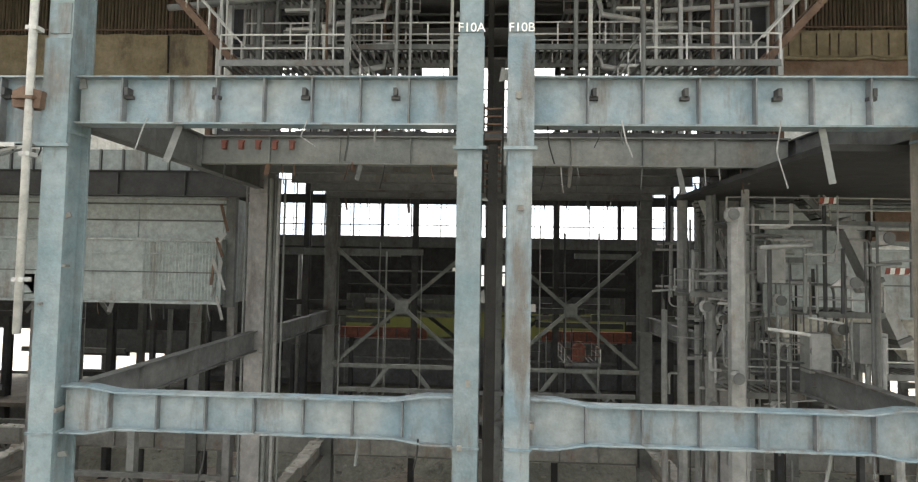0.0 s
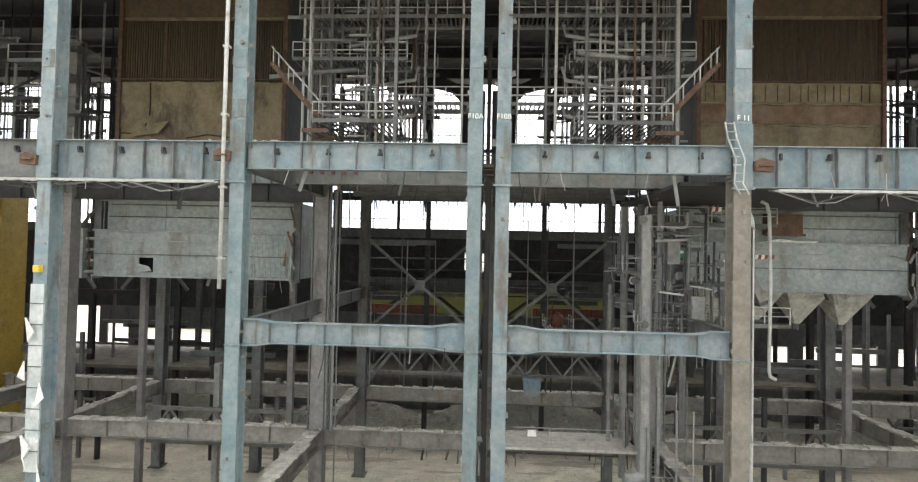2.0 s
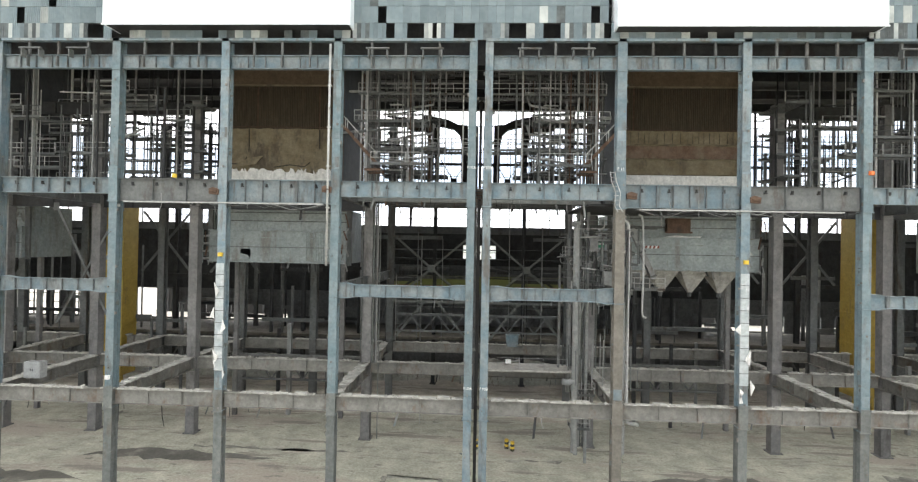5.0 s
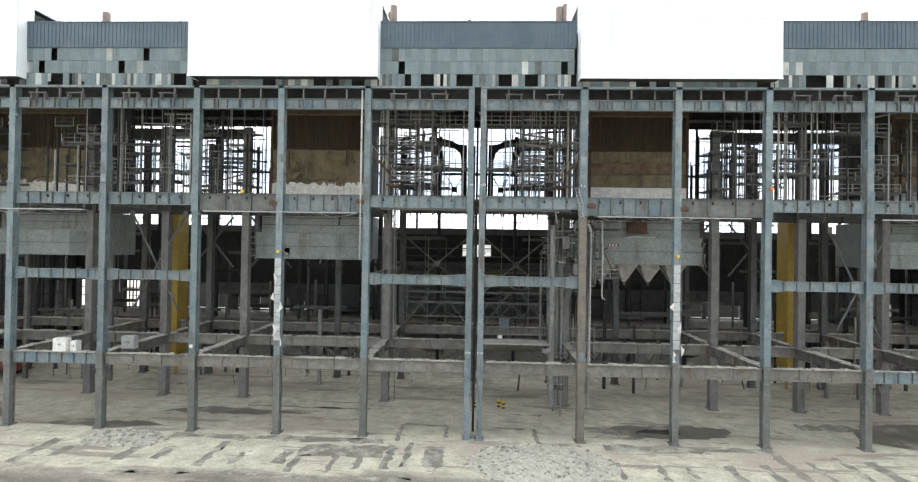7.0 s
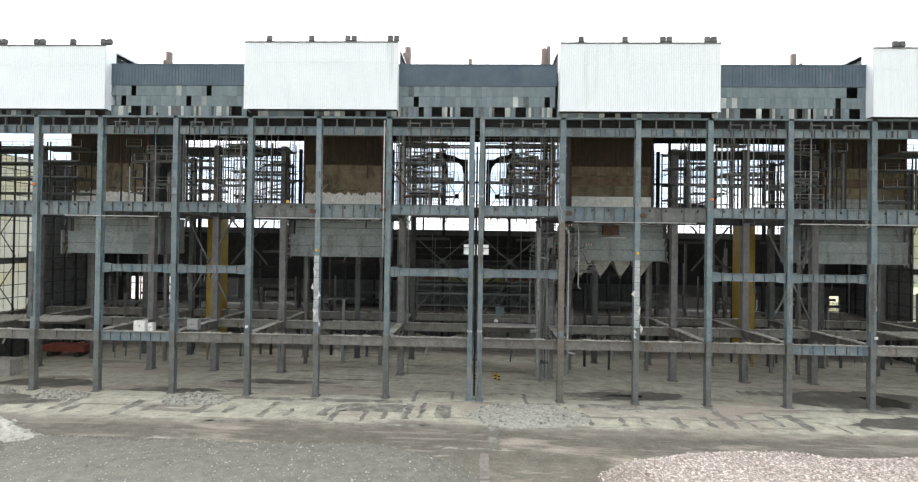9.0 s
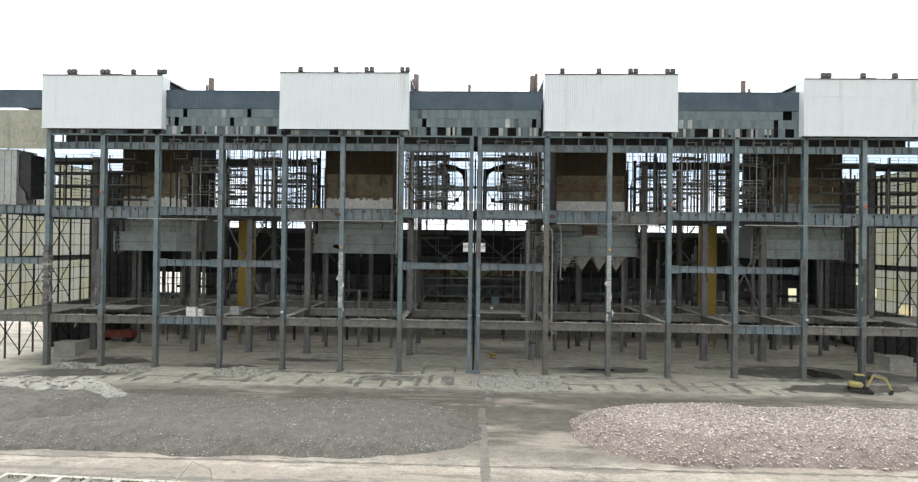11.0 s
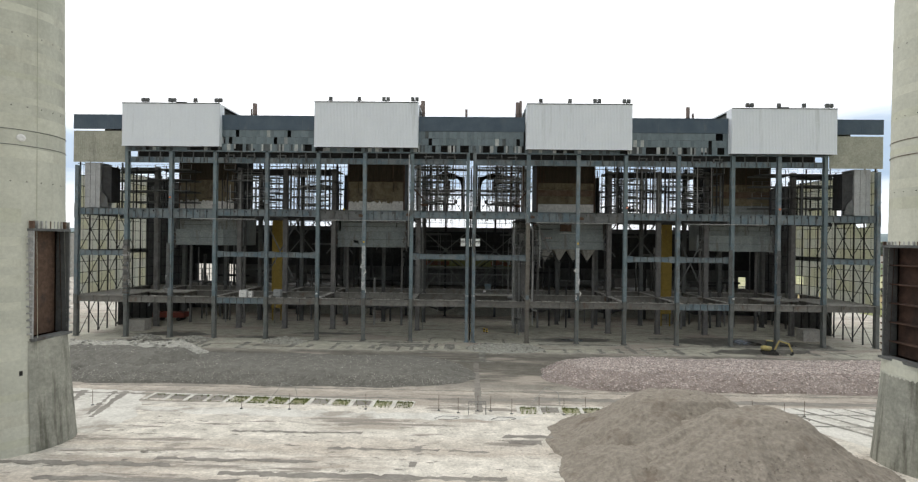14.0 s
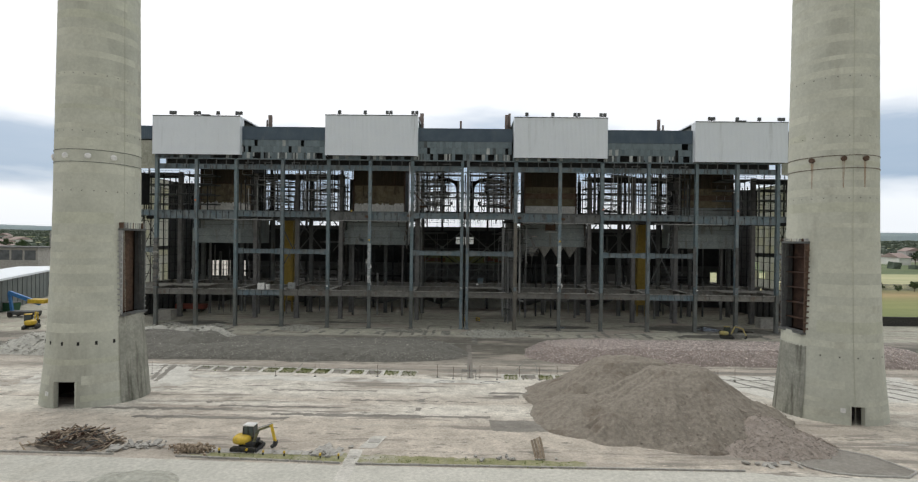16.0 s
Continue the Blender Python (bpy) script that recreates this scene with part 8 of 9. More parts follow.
# kerb line and verge in the foreground
for i, (p, q) in enumerate((((-52, -78.2), (-28.6, -78.6)), ((-23.4, -78.8), (-9.6, -79.7)), ((-8.4, -79.8), (22.4, -79.9)))):
    k = int((Vector(q) - Vector(p)).length / 1.3)
    t = thing("kerb", "line of worn concrete kerb stones", "kerb", "kerbs", "structure")
    stone = Mesh().prism([(-0.07, -0.05), (0.07, -0.05), (0.07, 0.11), (0.04, 0.14), (-0.07, 0.14)], -0.64, 0.64, "x").data("kerb_stone")
    stone.materials.append(CONCRETE)
    for j in range(k):
        c = Vector(p) + (Vector(q) - Vector(p)) * ((j + 0.5) / k)
        o = part("kerb_stone", stone, CONCRETE, t, at=(c.x, c.y, yard_z(c.y)))
        o.rotation_euler = (0, 0, math.atan2(q[1] - p[1], q[0] - p[0]))
ROAD = mat("smooth_pale_road", (0.50, 0.49, 0.435), (0.57, 0.555, 0.495), 0.9, 0.3, (0.44, 0.425, 0.37), 0.5, 0.15, bump=0.3, fine=8)
patch("road", [(-70, -78.9), (-28, -79.2), (-9, -80.1), (22, -80.1), (26, -80.7), (60, -81.4), (60, -83.9), (-70, -83.9)], 0.008, ROAD, "smooth pale concrete road in front of the kerb", "road", wob=0.06, seed=205)
patch("verge", [(-22.6, -78.6), (-9.6, -79.4), (10.2, -79.7), (10.4, -78.5), (-7.5, -77.8), (-12, -77.3), (-19, -77.4)], 0.03, GRASS, "thin trampled grass verge behind the kerb", "grass verge", wob=0.2, seed=201)
patch("cross_path", [(-9.3, -83.8), (-8.2, -83.8), (-8.4, -76.5), (-9.5, -76.5)], 0.036, PALE_SLAB, "pale concrete path crossing the verge", "path", wob=0.05, seed=202)
patch("manhole_slab", [(-8.9, -76.2), (-7.4, -76.2), (-6.9, -73.0), (-8.2, -73.0)], 0.034, PALE_SLAB, "pale manhole slab in the yard", "manhole slab", wob=0.04, seed=206)
tagged(part("manhole_cover", Mesh().box(-0.5, 0.5, -0.45, 0.45, 0, 0.06), CONCRETE, at=(-7.8, -74.4, yard_z(-74.4) + 0.03)), "square pale concrete manhole cover", "manhole cover")
for k in range(11):
    y = -77.4 - 0.03 * k
    tagged(part("paving_slab", Mesh().box(-0.55, 0.55, -0.4, 0.4, 0, 0.07), CONCRETE, at=(-22.2 + k * 1.18, y, yard_z(y))), "worn concrete paving slab beside the verge", "paving slab", "verge paving slabs")
patch("island", [(27.6, -77.2), (28.4, -79.6), (31, -80.3), (34.4, -80.5), (36.0, -79.4), (35.0, -76.0), (32.6, -74.2), (29.5, -75.4)], 0.05, DUST, "raised kerbed traffic island", "traffic island", wob=0.05, seed=203)
rim = [(27.5, -77.2), (28.0, -79.0), (29.2, -80.0), (31, -80.45), (34.5, -80.65), (36.1, -79.5), (35.2, -76.2), (32.7, -74.2)]
tagged(part("island_kerb", Mesh().tube([(x, y, yard_z(y) + 0.06) for x, y in rim], 0.1, 6), CONCRETE), "worn concrete kerb round the traffic island", "kerb", kind="structure")
g = random.Random(91)
m = Mesh()
for k in range(420):
    px = -21 + 31 * g.random() if g.random() < 0.5 else g.choice((-19, -13, -4, 2, 7)) + g.gauss(0, 1.2)
    py = -78.6 - 0.035 * (px + 20) + g.uniform(-0.5, 0.9)
    hh = g.uniform(0.04, 0.15)
    a = g.uniform(0, 6.28)
    z = yard_z(py)
    m.add([(px - 0.07 * math.cos(a), py - 0.07 * math.sin(a), z), (px + 0.07 * math.cos(a), py + 0.07 * math.sin(a), z), (px + g.uniform(-0.12, 0.12), py + g.uniform(-0.12, 0.12), z + hh)], [(0, 1, 2)])
tagged(part("verge_grass", m, WEED), "tufts of yellow-green grass on the verge", "grass", kind="stuff")
m = Mesh()
for k in range(260):
    px, py = -22.6 + g.gauss(0, 0.8), -77.6 + g.gauss(0, 0.3)
    m.rock((px, py, yard_z(py) + g.uniform(0.05, 0.5)), g.uniform(0.08, 0.18), g)
tagged(part("rotten_timber", m, WOOD), "low heap of rotten brown timber by the kerb", "timber scraps", kind="stuff")

# debris pile of timber and bars
DEBRIS = mat("dark_broken_debris", (0.12, 0.10, 0.08), (0.19, 0.165, 0.135), 0.95, 3.0, (0.08, 0.07, 0.06), 0.5, 1.5, bump=1.0, fine=8)
g = random.Random(17)
o, v = mound("debris_heap", "heap of broken dark debris", -33.4, -76.2, 3.8, 2.0, 0.7, DEBRIS, 33, 0.8, 0.2, 0.1, nx=50, ny=30, rough=0.3)
for k in range(190):
    px, py = -33.4 + max(-3.3, min(3.3, g.gauss(0, 1.8))), -76.2 + max(-1.7, min(1.7, g.gauss(0, 0.85)))
    z = yard_z(py) + max(0.08, 1.0 * (1 - ((px + 33.4) / 3.6) ** 2 - ((py + 76.2) / 2) ** 2)) + g.uniform(0, 0.25)
    a, l = g.uniform(0, 6.28), g.uniform(0.5, 2.4)
    dz = g.uniform(-0.3, 0.3)
    m = Mesh().obox((-l / 2 * math.cos(a), -l / 2 * math.sin(a), -dz), (l / 2 * math.cos(a), l / 2 * math.sin(a), dz), g.uniform(0.04, 0.14), g.uniform(0.03, 0.1))
    tagged(part("broken_plank", m, g.choice((WOOD, WOOD, RUST, BROWN_STEEL)), at=(px, py, z)), "splintered plank on the debris heap", "plank", "debris planks")
def slab_pile(cx, cy, rx, ry, n, seed, lo=0.25, hi=0.7):
    g = random.Random(seed)
    for k in range(n):
        px, py = cx + g.gauss(0, rx), cy + g.gauss(0, ry)
        s = g.uniform(lo, hi)
        m = Mesh().prism([(-s, -0.06), (s * 0.8, -0.06), (s, 0.05), (s * 0.3, 0.09), (-s * 0.9, 0.07)], -s * 0.6, s * 0.6)
        o = tagged(part("concrete_chunk", m, CONCRETE, at=(px, py, yard_z(py) + 0.06 + g.uniform(0, 0.12))), "pale broken concrete chunk on the ground", "concrete chunk", "concrete chunks")
        o.rotation_euler = (g.uniform(-0.5, 0.5), g.uniform(-0.5, 0.5), g.uniform(0, 6.28))


slab_pile(-27.6, -76.6, 1.7, 0.6, 40, 5, 0.08, 0.3)
slab_pile(-11.6, -77.4, 0.7, 0.4, 16, 6, 0.2, 0.6)
slab_pile(-29.2, -77.8, 0.3, 0.2, 3, 7, 0.3, 0.7)
slab_pile(3.0, -78.3, 2.2, 0.3, 14, 8, 0.08, 0.22)
slab_pile(24.8, -78.4, 1.6, 0.4, 10, 9, 0.2, 0.5)
for k in range(4):
    t = thing("timber_pole", "grey round timber pole leaning on the verge", "timber pole", "timber poles", at=(6.2 + k * 0.22, -78.0, yard_z(-78.0)))
    part("trunk", Mesh().tube([(0, -0.3, 0.12), (-0.12, 0.6, 0.7 + 0.12 * k), (-0.2, 1.1, 1.1 + 0.1 * k)], 0.1, 8), WOOD, t)
    part("cut_end", Mesh().tube([(0, -0.32, 0.10), (0, -0.29, 0.12)], 0.105, 8), LAGGING, t)
for x, y in ((3.4, 12.0), (4.0, 11.4), (0.1, 11.6)):
    t = thing("bollard", "black and yellow banded bollard", "bollard", "bollards", at=(x, y, 0))
    for k in range(4):
        part("band", Mesh().tube([(0, 0, k * 0.25), (0, 0, k * 0.25 + 0.25)], 0.22, 12), (RUBBER, YELLOW)[k % 2], t)

# ---- excavators ----
GLASS = bpy.data.materials.new("dark_cab_glass")
GLASS.use_nodes = True
_b = GLASS.node_tree.nodes["Principled BSDF"]
_b.inputs["Base Color"].default_value = (0.06, 0.08, 0.075, 1)
_b.inputs["Roughness"].default_value = 0.08


YELLOW_DUSTY = mat("dusty_yellow_machine_paint", (0.44, 0.37, 0.14), (0.52, 0.44, 0.18), 0.75, 2.0, (0.36, 0.32, 0.22), 0.5, 1.5)


def excavator(x, y, turn, k, boom, paint=YELLOW, label="yellow tracked excavator with a lowered bucket", roof=WHITE_PAINT, boom_paint=None):
    """k scales a machine of five tonnes; boom is three (x, z) joints."""
    t = thing("excavator", label, "excavator", "excavators", at=(x, y, yard_z(y)))
    t.rotation_euler = (0, 0, radians(turn))
    t.scale = (k, k, k)
    for s in (-0.8, 0.8):
        o = []
        for i in range(12):
            a = math.pi / 2 + math.pi * i / 11
            o.append((-0.95 + 0.27 * math.cos(a), 0.28 + 0.27 * math.sin(a)))
        for i in range(12):
            a = -math.pi / 2 + math.pi * i / 11
            o.append((0.95 + 0.27 * math.cos(a), 0.28 + 0.27 * math.sin(a)))
        tr = part("track", Mesh().prism(o, s - 0.19, s + 0.19), RUBBER, t)
        for i in range(5):
            xx = -0.95 + i * 0.475
            part("road_wheel", Mesh().tube([(xx, s - 0.22, 0.25), (xx, s + 0.22, 0.25)], 0.15, 12), DARK_STEEL, tr)
    part("undercarriage", Mesh().box(-0.6, 0.6, -0.62, 0.62, 0.22, 0.52), DARK_STEEL, t)
    part("slew_ring", Mesh().tube([(0, 0, 0.5), (0, 0, 0.64)], 0.5, 18), DARK_STEEL, t)
    shell = Mesh()
    nu, nv = 28, 12
    def rounded(c, e):
        return math.copysign(abs(c) ** e, c)
    for b in range(nv + 1):
        la = -math.pi / 2 + math.pi * b / nv
        for a in range(nu):
            lo = 2 * math.pi * a / nu
            shell.v.append((-0.42 + 0.86 * rounded(math.cos(la), 0.6) * rounded(math.cos(lo), 0.75), 0.8 * rounded(math.cos(la), 0.6) * rounded(math.sin(lo), 0.6), 1.02 + 0.42 * rounded(math.sin(la), 0.7)))
    for b in range(nv):
        for a in range(nu):
            shell.f.append((b * nu + a, b * nu + (a + 1) % nu, (b + 1) * nu + (a + 1) % nu, (b + 1) * nu + a))
    part("engine_cover", shell, paint, t, "rounded engine cover", smooth=True)
    part("platform", Mesh().box(0.2, 0.95, -0.72, 0.8, 0.66, 0.9), DARK_STEEL, t)
    cab = part("cab", Mesh().prism([(-0.42, 1.1), (0.66, 1.05), (0.6, 2.25), (-0.36, 2.25)], 0.0, 0.8), GLASS, t, "dark glazed cab")
    for a, z0, b, z1 in ((-0.42, 1.1, -0.36, 2.25), (0.66, 1.05, 0.6, 2.25), (0.1, 1.08, 0.1, 2.25)):
        for yy in (-0.01, 0.81):
            part("cab_pillar", Mesh().obox((a, yy, z0), (b, yy, z1), 0.07, 0.08), RUBBER, cab)
    part("cab_roof", Mesh().box(-0.42, 0.66, -0.05, 0.85, 2.25, 2.34), roof, cab, "white cab roof")
    (ax, az), (bx, bz), (cx2, cz) = boom
    b = part("boom", Mesh().obox((0.8, -0.25, 0.8), (ax, -0.25, az), 0.17, 0.24).obox((ax - 0.05, -0.25, az), (bx, -0.25, bz), 0.15, 0.2), boom_paint or paint, t)
    part("boom_knuckle", Mesh().tube([(bx, -0.38, bz), (bx, -0.12, bz)], 0.14, 12), paint, b)
    part("boom_ram", Mesh().tube([(0.85, -0.25, 0.75), (ax - 0.1, -0.25, az - 0.2)], 0.06, 8), RAIL, b)
    d = part("dipper_arm", Mesh().obox((bx, -0.25, bz), (cx2, -0.25, cz), 0.16, 0.24), paint, t)
    part("dipper_ram", Mesh().tube([(ax, -0.25, az + 0.25), (bx + 0.1, -0.25, bz + 0.22)], 0.05, 8), RAIL, d)
    sh = [(cx2 - 0.1, cz + 0.1), (cx2 + 0.18, cz), (cx2 + 0.1, cz - 0.45), (cx2 - 0.25, cz - 0.62), (cx2 - 0.4, cz - 0.35), (cx2 - 0.1, cz - 0.3)]
    part("bucket", Mesh().prism(sh, -0.5, 0.0), DARK_STEEL, t)
    part("dozer_blade", Mesh().prism([(1.3, 0.05), (1.38, 0.05), (1.42, 0.25), (1.36, 0.4), (1.3, 0.4)], -0.95, 0.95), DARK_STEEL, t)


for x, y in ((-20.2, -77.9), (-17.9, -77.9), (-16.4, -78.2), (-14.6, -78.3), (-11.5, -78.7), (-10.0, -78.7)):
    t = thing("marker_post", "short yellow-topped marker post on the verge", "marker post", "verge marker posts", at=(x, y, yard_z(y)))
    part("stem", Mesh().box(-0.05, 0.05, -0.05, 0.05, -0.05, 0.26), DARK_STEEL, t)
    part("cap", Mesh().box(-0.075, 0.075, -0.075, 0.075, 0.26, 0.42), YELLOW, t, "pale yellow cap")
BOOM_GREY = mat("worn_boom_paint", (0.10, 0.11, 0.08), (0.24, 0.22, 0.10), 0.6, 2.0, (0.06, 0.06, 0.055), 0.5, 1.2)
excavator(-18.3, -76.9, -4, 0.88, ((1.25, 2.0), (2.55, 2.5), (2.95, 1.0)), label="small yellow excavator with a white cab roof", boom_paint=BOOM_GREY)
excavator(-82.5, -8.4, 185, 1.75, ((1.6, 2.4), (2.8, 2.1), (3.4, 0.9)), label="large yellow excavator beside the frame", roof=YELLOW)
excavator(58.2, -6.7, -22, 1.1, ((1.5, 2.5), (2.9, 2.1), (3.5, 0.7)), label="large yellow excavator at work by the columns", roof=YELLOW_DUSTY, paint=YELLOW_DUSTY)
excavator(-97, -7, 120, 1.4, ((1.6, 2.4), (2.8, 2.1), (3.4, 0.9)), label="yellow machine parked in the far yard", roof=YELLOW)
excavator(-60.5, 53, 20, 1.6, ((1.6, 2.6), (2.9, 2.2), (3.4, 0.9)), label="yellow excavator standing behind the frame", roof=YELLOW)
t = thing("boom_lift", "bright blue boom lift with a folded arm", "boom lift", at=(-113, 9, 0))
part("arm", Mesh().obox((-3.5, 0, 6.2), (4.5, 0, 3.4), 0.7, 0.9).obox((-3.5, 0, 6.2), (-2.6, 0, 0.9), 0.5, 0.6), BLUE_MACHINE, t)
part("chassis", Mesh().box(-3, 4, -1.2, 1.2, 0.6, 1.5), GREY_STEEL, t)
for a in (-2.2, 3.0):
    for b in (-1.25, 1.25):
        part("wheel", Mesh().tube([(a, b - 0.2, 0.6), (a, b + 0.2, 0.6)], 0.6, 16), RUBBER, t)
part("engine_box", Mesh().box(2.2, 6.5, -1.2, 1.2, 3.6, 4.6), YELLOW, t)
t = thing("green_skip", "dark green waste skip on the yard", "skip", at=(-126, 18, 0))
part("body", Mesh().prism([(-3.2, 0.1), (3.2, 0.1), (3.6, 2.4), (-3.6, 2.4)], -1.3, 1.3), mat("dark_green_paint", (0.03, 0.10, 0.05), (0.045, 0.13, 0.07), 0.6, 1.0), t)
part("rim", Mesh().box(-3.7, 3.7, -1.4, 1.4, 2.4, 2.55), GREY_STEEL, t)
t = thing("red_trailer", "low dark red flat trailer in the end bay", "trailer", at=(-76.5, 22, 0))
part("bed", Mesh().box(-4, 4, -1.2, 1.2, 0.9, 2.2), RED_PAINT, t)
for a in (-2.6, 2.6):
    part("wheel", Mesh().tube([(a, -1.25, 0.5), (a, 1.25, 0.5)], 0.5, 14), RUBBER, t)
for s in (-1, 1):
    t = thing("concrete_block", "large pale concrete block in the end bay", "concrete block", "concrete blocks", at=(s * 75.5, 8, 0))
    part("block", Mesh().box(-2, 2, -1.2, 1.2, 0, 2.4), CONCRETE, t)
    part("cap", Mesh().box(-2.1, 2.1, -1.3, 1.3, 2.4, 2.55), CONCRETE, t)

# ---- beyond the yard ----
hall = thing("turbine_hall", "long dark steel-clad hall standing behind the frame", "industrial hall", at=(0, 110, 0))
part("wall", Mesh().box(-98, 110, 0, 0.4, 0, 10.6), BLACK, hall)
part("wall", Mesh().box(-98, 110, 14.6, 15, 0, 10.6), BLACK, hall)
for e in (-97.8, 109.8):
    part("wall", Mesh().box(e - 0.2, e + 0.2, 0.4, 14.6, 0, 10.6), BLACK, hall)
part("roof", Mesh().box(-98.4, 110.4, -0.4, 15.4, 10.6, 11.0), DARK_STEEL, hall)
for k in range(21):
    part("pilaster", Mesh().box(-96 + k * 10 - 0.3, -96 + k * 10 + 0.3, -0.3, 0, 0, 10.6), DARK_STEEL, hall)
SHED = mat("dark_green_grey_sheeting", (0.10, 0.12, 0.115), (0.14, 0.16, 0.15), 0.6, 0.3, jitter=0.1)
WINDOW = mat("dark_window_glass", (0.06, 0.07, 0.075), (0.12, 0.13, 0.135), 0.2, 0.4)
t = thing("warehouse", "long low dark warehouse with a white roof edge", "warehouse", at=(-137, 41, 0))
t.rotation_euler = (0, 0, radians(115.9))
part("wall", Mesh().box(-60, 36, 0, 14, 0, 8.6), SHED, t)
part("roof", Mesh().prism([(-60.5, 8.6), (36.5, 8.6), (36.5, 9.2), (-60.5, 9.2)], -0.6, 14.5), WHITE_CLAD, t, "white sheet roof")
for k in range(24):
    part("cladding_rib", Mesh().box(-60 + k * 4, -59.9 + k * 4, -0.12, 0, 0, 8.5), SHED, t)
part("door", Mesh().box(14, 22, -0.15, 0, 0, 4.5), BLACK, t)
t = thing("office_block", "grey banded office block beyond the warehouse", "office building", at=(-219, 157, 0))
part("wall", Mesh().box(-9, 9, 0, 14, 0, 23), CRUST, t)
for k in range(6):
    part("window_band", Mesh().box(-8.6, 8.6, -0.1, 0, 3.2 + k * 3.3, 4.9 + k * 3.3), WINDOW, t)
    m = Mesh()
    for j in range(12):
        m.box(-8.6 + j * 1.56, -8.3 + j * 1.56, -0.16, -0.1, 3.2 + k * 3.3, 4.9 + k * 3.3)
    tagged(part("mullions", m, RAIL, t), kind="stuff")
t = thing("glazed_hall", "low glazed grey hall behind the warehouse", "office building", at=(-238, 108, 0))
part("wall", Mesh().box(-40, 45, 0, 15, 0, 15), CRUST, t)
part("roof", Mesh().box(-41, 46, -1, 16, 15, 15.6), GREY_STEEL, t)
for k in range(14):
    part("window", Mesh().box(-39 + k * 6, -34 + k * 6, -0.1, 0, 9.5, 14), WINDOW, t)
t = thing("boundary_wall", "low black boundary wall at the yard edge", "boundary wall", at=(112, 14, 0), kind="structure")
part("wall", Mesh().box(-14, 160, -0.2, 0.2, 0, 2.2), RUBBER, t)
part("coping", Mesh().box(-14, 160, -0.3, 0.3, 2.2, 2.35), DARK_STEEL, t)
t = thing("palisade_fence", "long grey palisade fence beyond the field", "fence", at=(150, 120, 0), kind="structure")
part("rail", Mesh().box(-60, 200, -0.1, 0.1, 2.5, 2.65), PIPE_GREY, t)
m = Mesh()
for k in range(520):
    m.box(-60 + k * 0.5, -59.78 + k * 0.5, -0.04, 0.04, 0, 2.9)
tagged(part("pales", m, PIPE_GREY, t), kind="stuff")

g = random.Random(303)
house_wall = Mesh().box(-5, 5, -4, 4, -2, 5.5).data("wall")
house_wall.materials.append(HOUSE_WALL)
house_roof = Mesh().prism([(-5.5, 5.3), (5.5, 5.3), (0, 8.6)], -4.5, 4.5).data("roof")
house_roof.materials.append(HOUSE_ROOF)
house_win = Mesh().box(-0.8, 0.8, -0.05, 0.05, -0.7, 0.7).data("window")
house_win.materials.append(WINDOW)
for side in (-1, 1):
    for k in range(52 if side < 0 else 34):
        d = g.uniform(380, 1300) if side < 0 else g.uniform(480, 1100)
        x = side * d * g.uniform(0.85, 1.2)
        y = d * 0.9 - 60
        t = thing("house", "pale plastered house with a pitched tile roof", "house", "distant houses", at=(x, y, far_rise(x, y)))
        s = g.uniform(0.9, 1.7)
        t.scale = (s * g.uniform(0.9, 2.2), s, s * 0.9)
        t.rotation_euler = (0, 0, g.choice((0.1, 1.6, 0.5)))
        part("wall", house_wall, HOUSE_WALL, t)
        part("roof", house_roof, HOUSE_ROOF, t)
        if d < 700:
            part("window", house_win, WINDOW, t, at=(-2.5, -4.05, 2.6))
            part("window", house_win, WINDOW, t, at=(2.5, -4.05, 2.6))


# hills on the horizon
ridge = Mesh()
for k in range(121):
    a = radians(-20 + k * 220 / 120)
    r = 4250
    h = 96 + 26 * noise.noise((k * 0.11, 2.0, 0.5)) + 8 * noise.noise((k * 0.5, 7.0, 0.5))
    for rr, z in ((r, 10.0), (r + 60, h * 0.75), (r + 260, h)):
        ridge.v.append((rr * math.cos(a), rr * math.sin(a), z))
for k in range(120):
    for j in range(2):
        q = k * 3 + j
        ridge.f.append((q, q + 3, q + 4, q + 1))
# the blue of distance haze is painted into the hill colour
HILL = mat("haze_tinted_hill", (0.22, 0.28, 0.30), (0.27, 0.33, 0.335), 0.95, 0.004, (0.30, 0.34, 0.30), 0.4, 0.003, bump=0.0)
tagged(part("backdrop", ridge, HILL, smooth=True), "low horizon hills with blue haze in their colour", "hills", kind="structure")
# far leaf tone lightened to hold the haze
FAR_LEAF = mat("hazy_far_leaf", (0.085, 0.11, 0.085), (0.13, 0.155, 0.115), 0.9, 0.004, jitter=0.2, island=True)


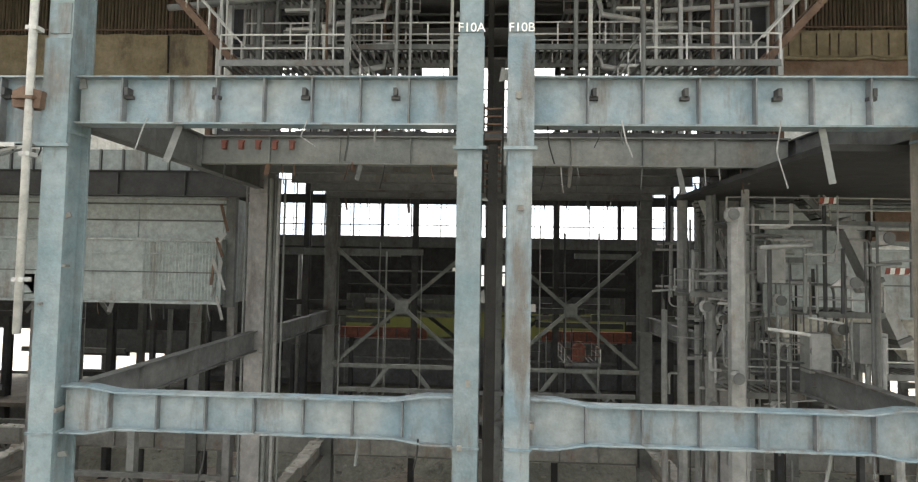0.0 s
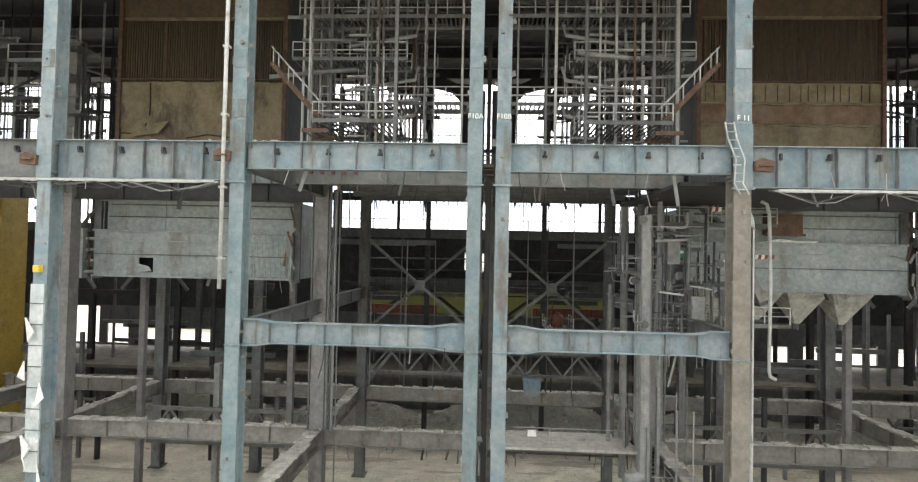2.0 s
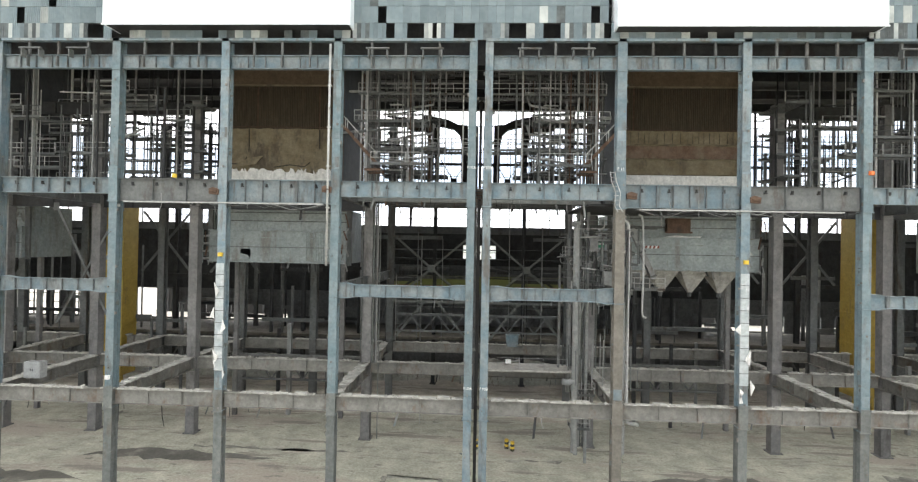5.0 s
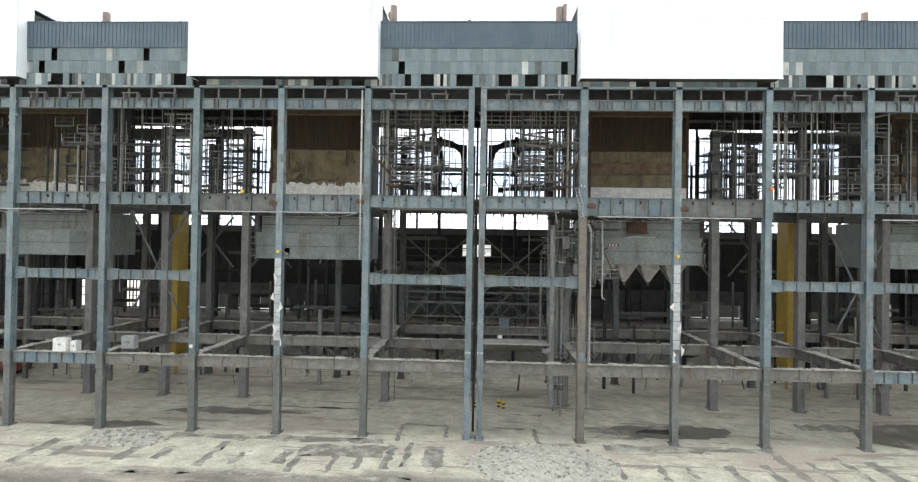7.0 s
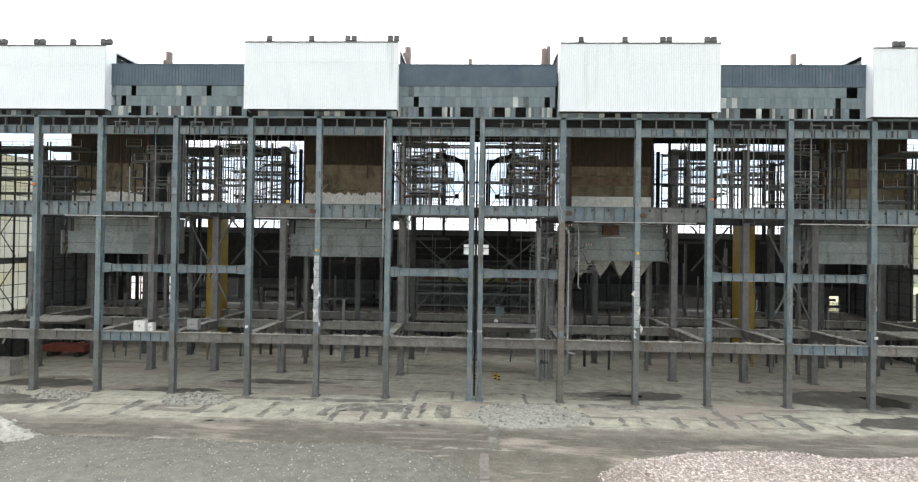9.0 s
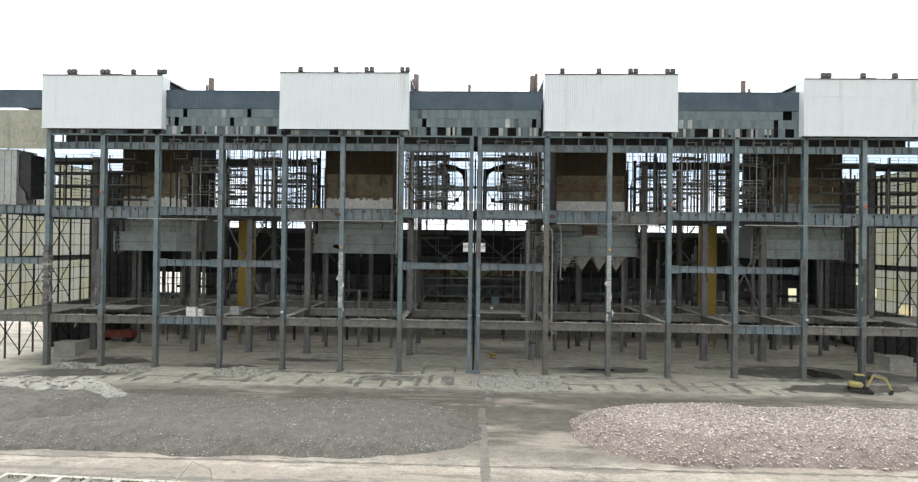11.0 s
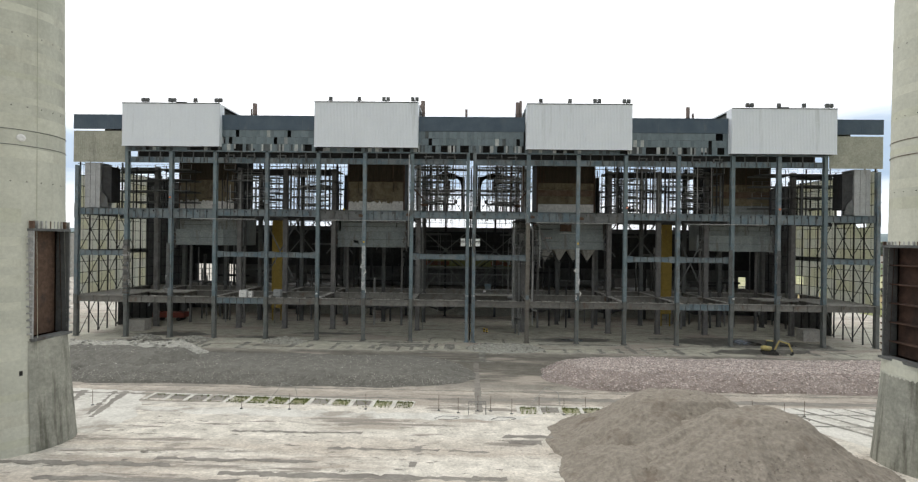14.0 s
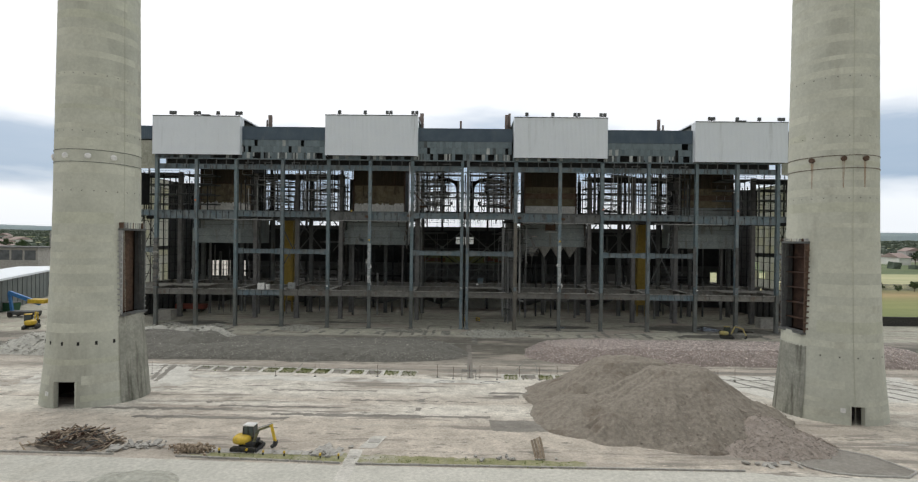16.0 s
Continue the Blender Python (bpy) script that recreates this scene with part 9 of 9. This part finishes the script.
def tree(x, y, h, seed):
    g = random.Random(seed)
    z = far_rise(x, y)
    t = thing("tree", "dark green leafy tree with an uneven crown", "tree", "trees", at=(x, y, z))
    m = Mesh().tube([(0, 0, 0), (0.1, 0, h * 0.3), (0, 0.1, h * 0.7)], [h * 0.04, h * 0.03, h * 0.012], 7)
    for k in range(5):
        a = g.uniform(0, 6.28)
        m.tube([(0, 0, h * (0.25 + 0.08 * k)), (h * 0.25 * math.cos(a), h * 0.25 * math.sin(a), h * (0.5 + 0.07 * k))], [h * 0.018, h * 0.006], 5)
    part("trunk", m, WOOD, t)
    c = Mesh()
    lobes = [(g.gauss(0, h * 0.2), g.gauss(0, h * 0.2), h * g.uniform(0.4, 0.9), h * g.uniform(0.12, 0.24)) for _ in range(11)]
    for k in range(900):
        lx, ly, lz, lr = g.choice(lobes)
        v = Vector((g.gauss(0, 1), g.gauss(0, 1), g.gauss(0, 1))).normalized() * lr * g.uniform(0.55, 1.05)
        p = Vector((lx, ly, lz)) + v
        s = h * g.uniform(0.03, 0.06)
        a, b = Vector((g.gauss(0, 1), g.gauss(0, 1), g.gauss(0, 1))).normalized() * s, Vector((g.gauss(0, 1), g.gauss(0, 1), g.gauss(0, 1))).normalized() * s
        c.add([tuple(p - a), tuple(p + b), tuple(p + a), tuple(p - b)], [(0, 1, 2, 3)])
    part("crown", c, LEAF, t)


tg = random.Random(8)
for k in range(26):
    side = -1 if k % 2 else 1
    d = tg.uniform(190, 600) if side < 0 else tg.uniform(420, 760)
    tree(side * d * tg.uniform(0.85, 1.15), d * 0.9 - 60, tg.uniform(8, 15), k)
for k in range(9):
    tree(168 + k * 7 + tg.uniform(-2, 2), 112 + tg.uniform(-2, 4), tg.uniform(3, 5.5), 60 + k)
m = Mesh()
for k in range(110):
    d = tg.uniform(350, 3000)
    side = tg.choice((-1, 1))
    x0, y0 = side * d * tg.uniform(0.75, 1.35), d * 0.9 - 40
    run, deep = tg.uniform(30, 90) * (1 + d / 900), tg.uniform(4, 18)
    for j in range(int(60 + d / 20)):
        x, y = x0 + tg.uniform(-run, run), y0 + tg.gauss(0, deep)
        r = tg.uniform(2.2, 5.0) * (1 + d / 4000)
        m.rock((x, y, far_rise(x, y) + tg.uniform(-0.5, 3.0)), r, tg)
tagged(part("far_woods", m, FAR_LEAF), "far dark hedges and woods", "woods", kind="stuff")
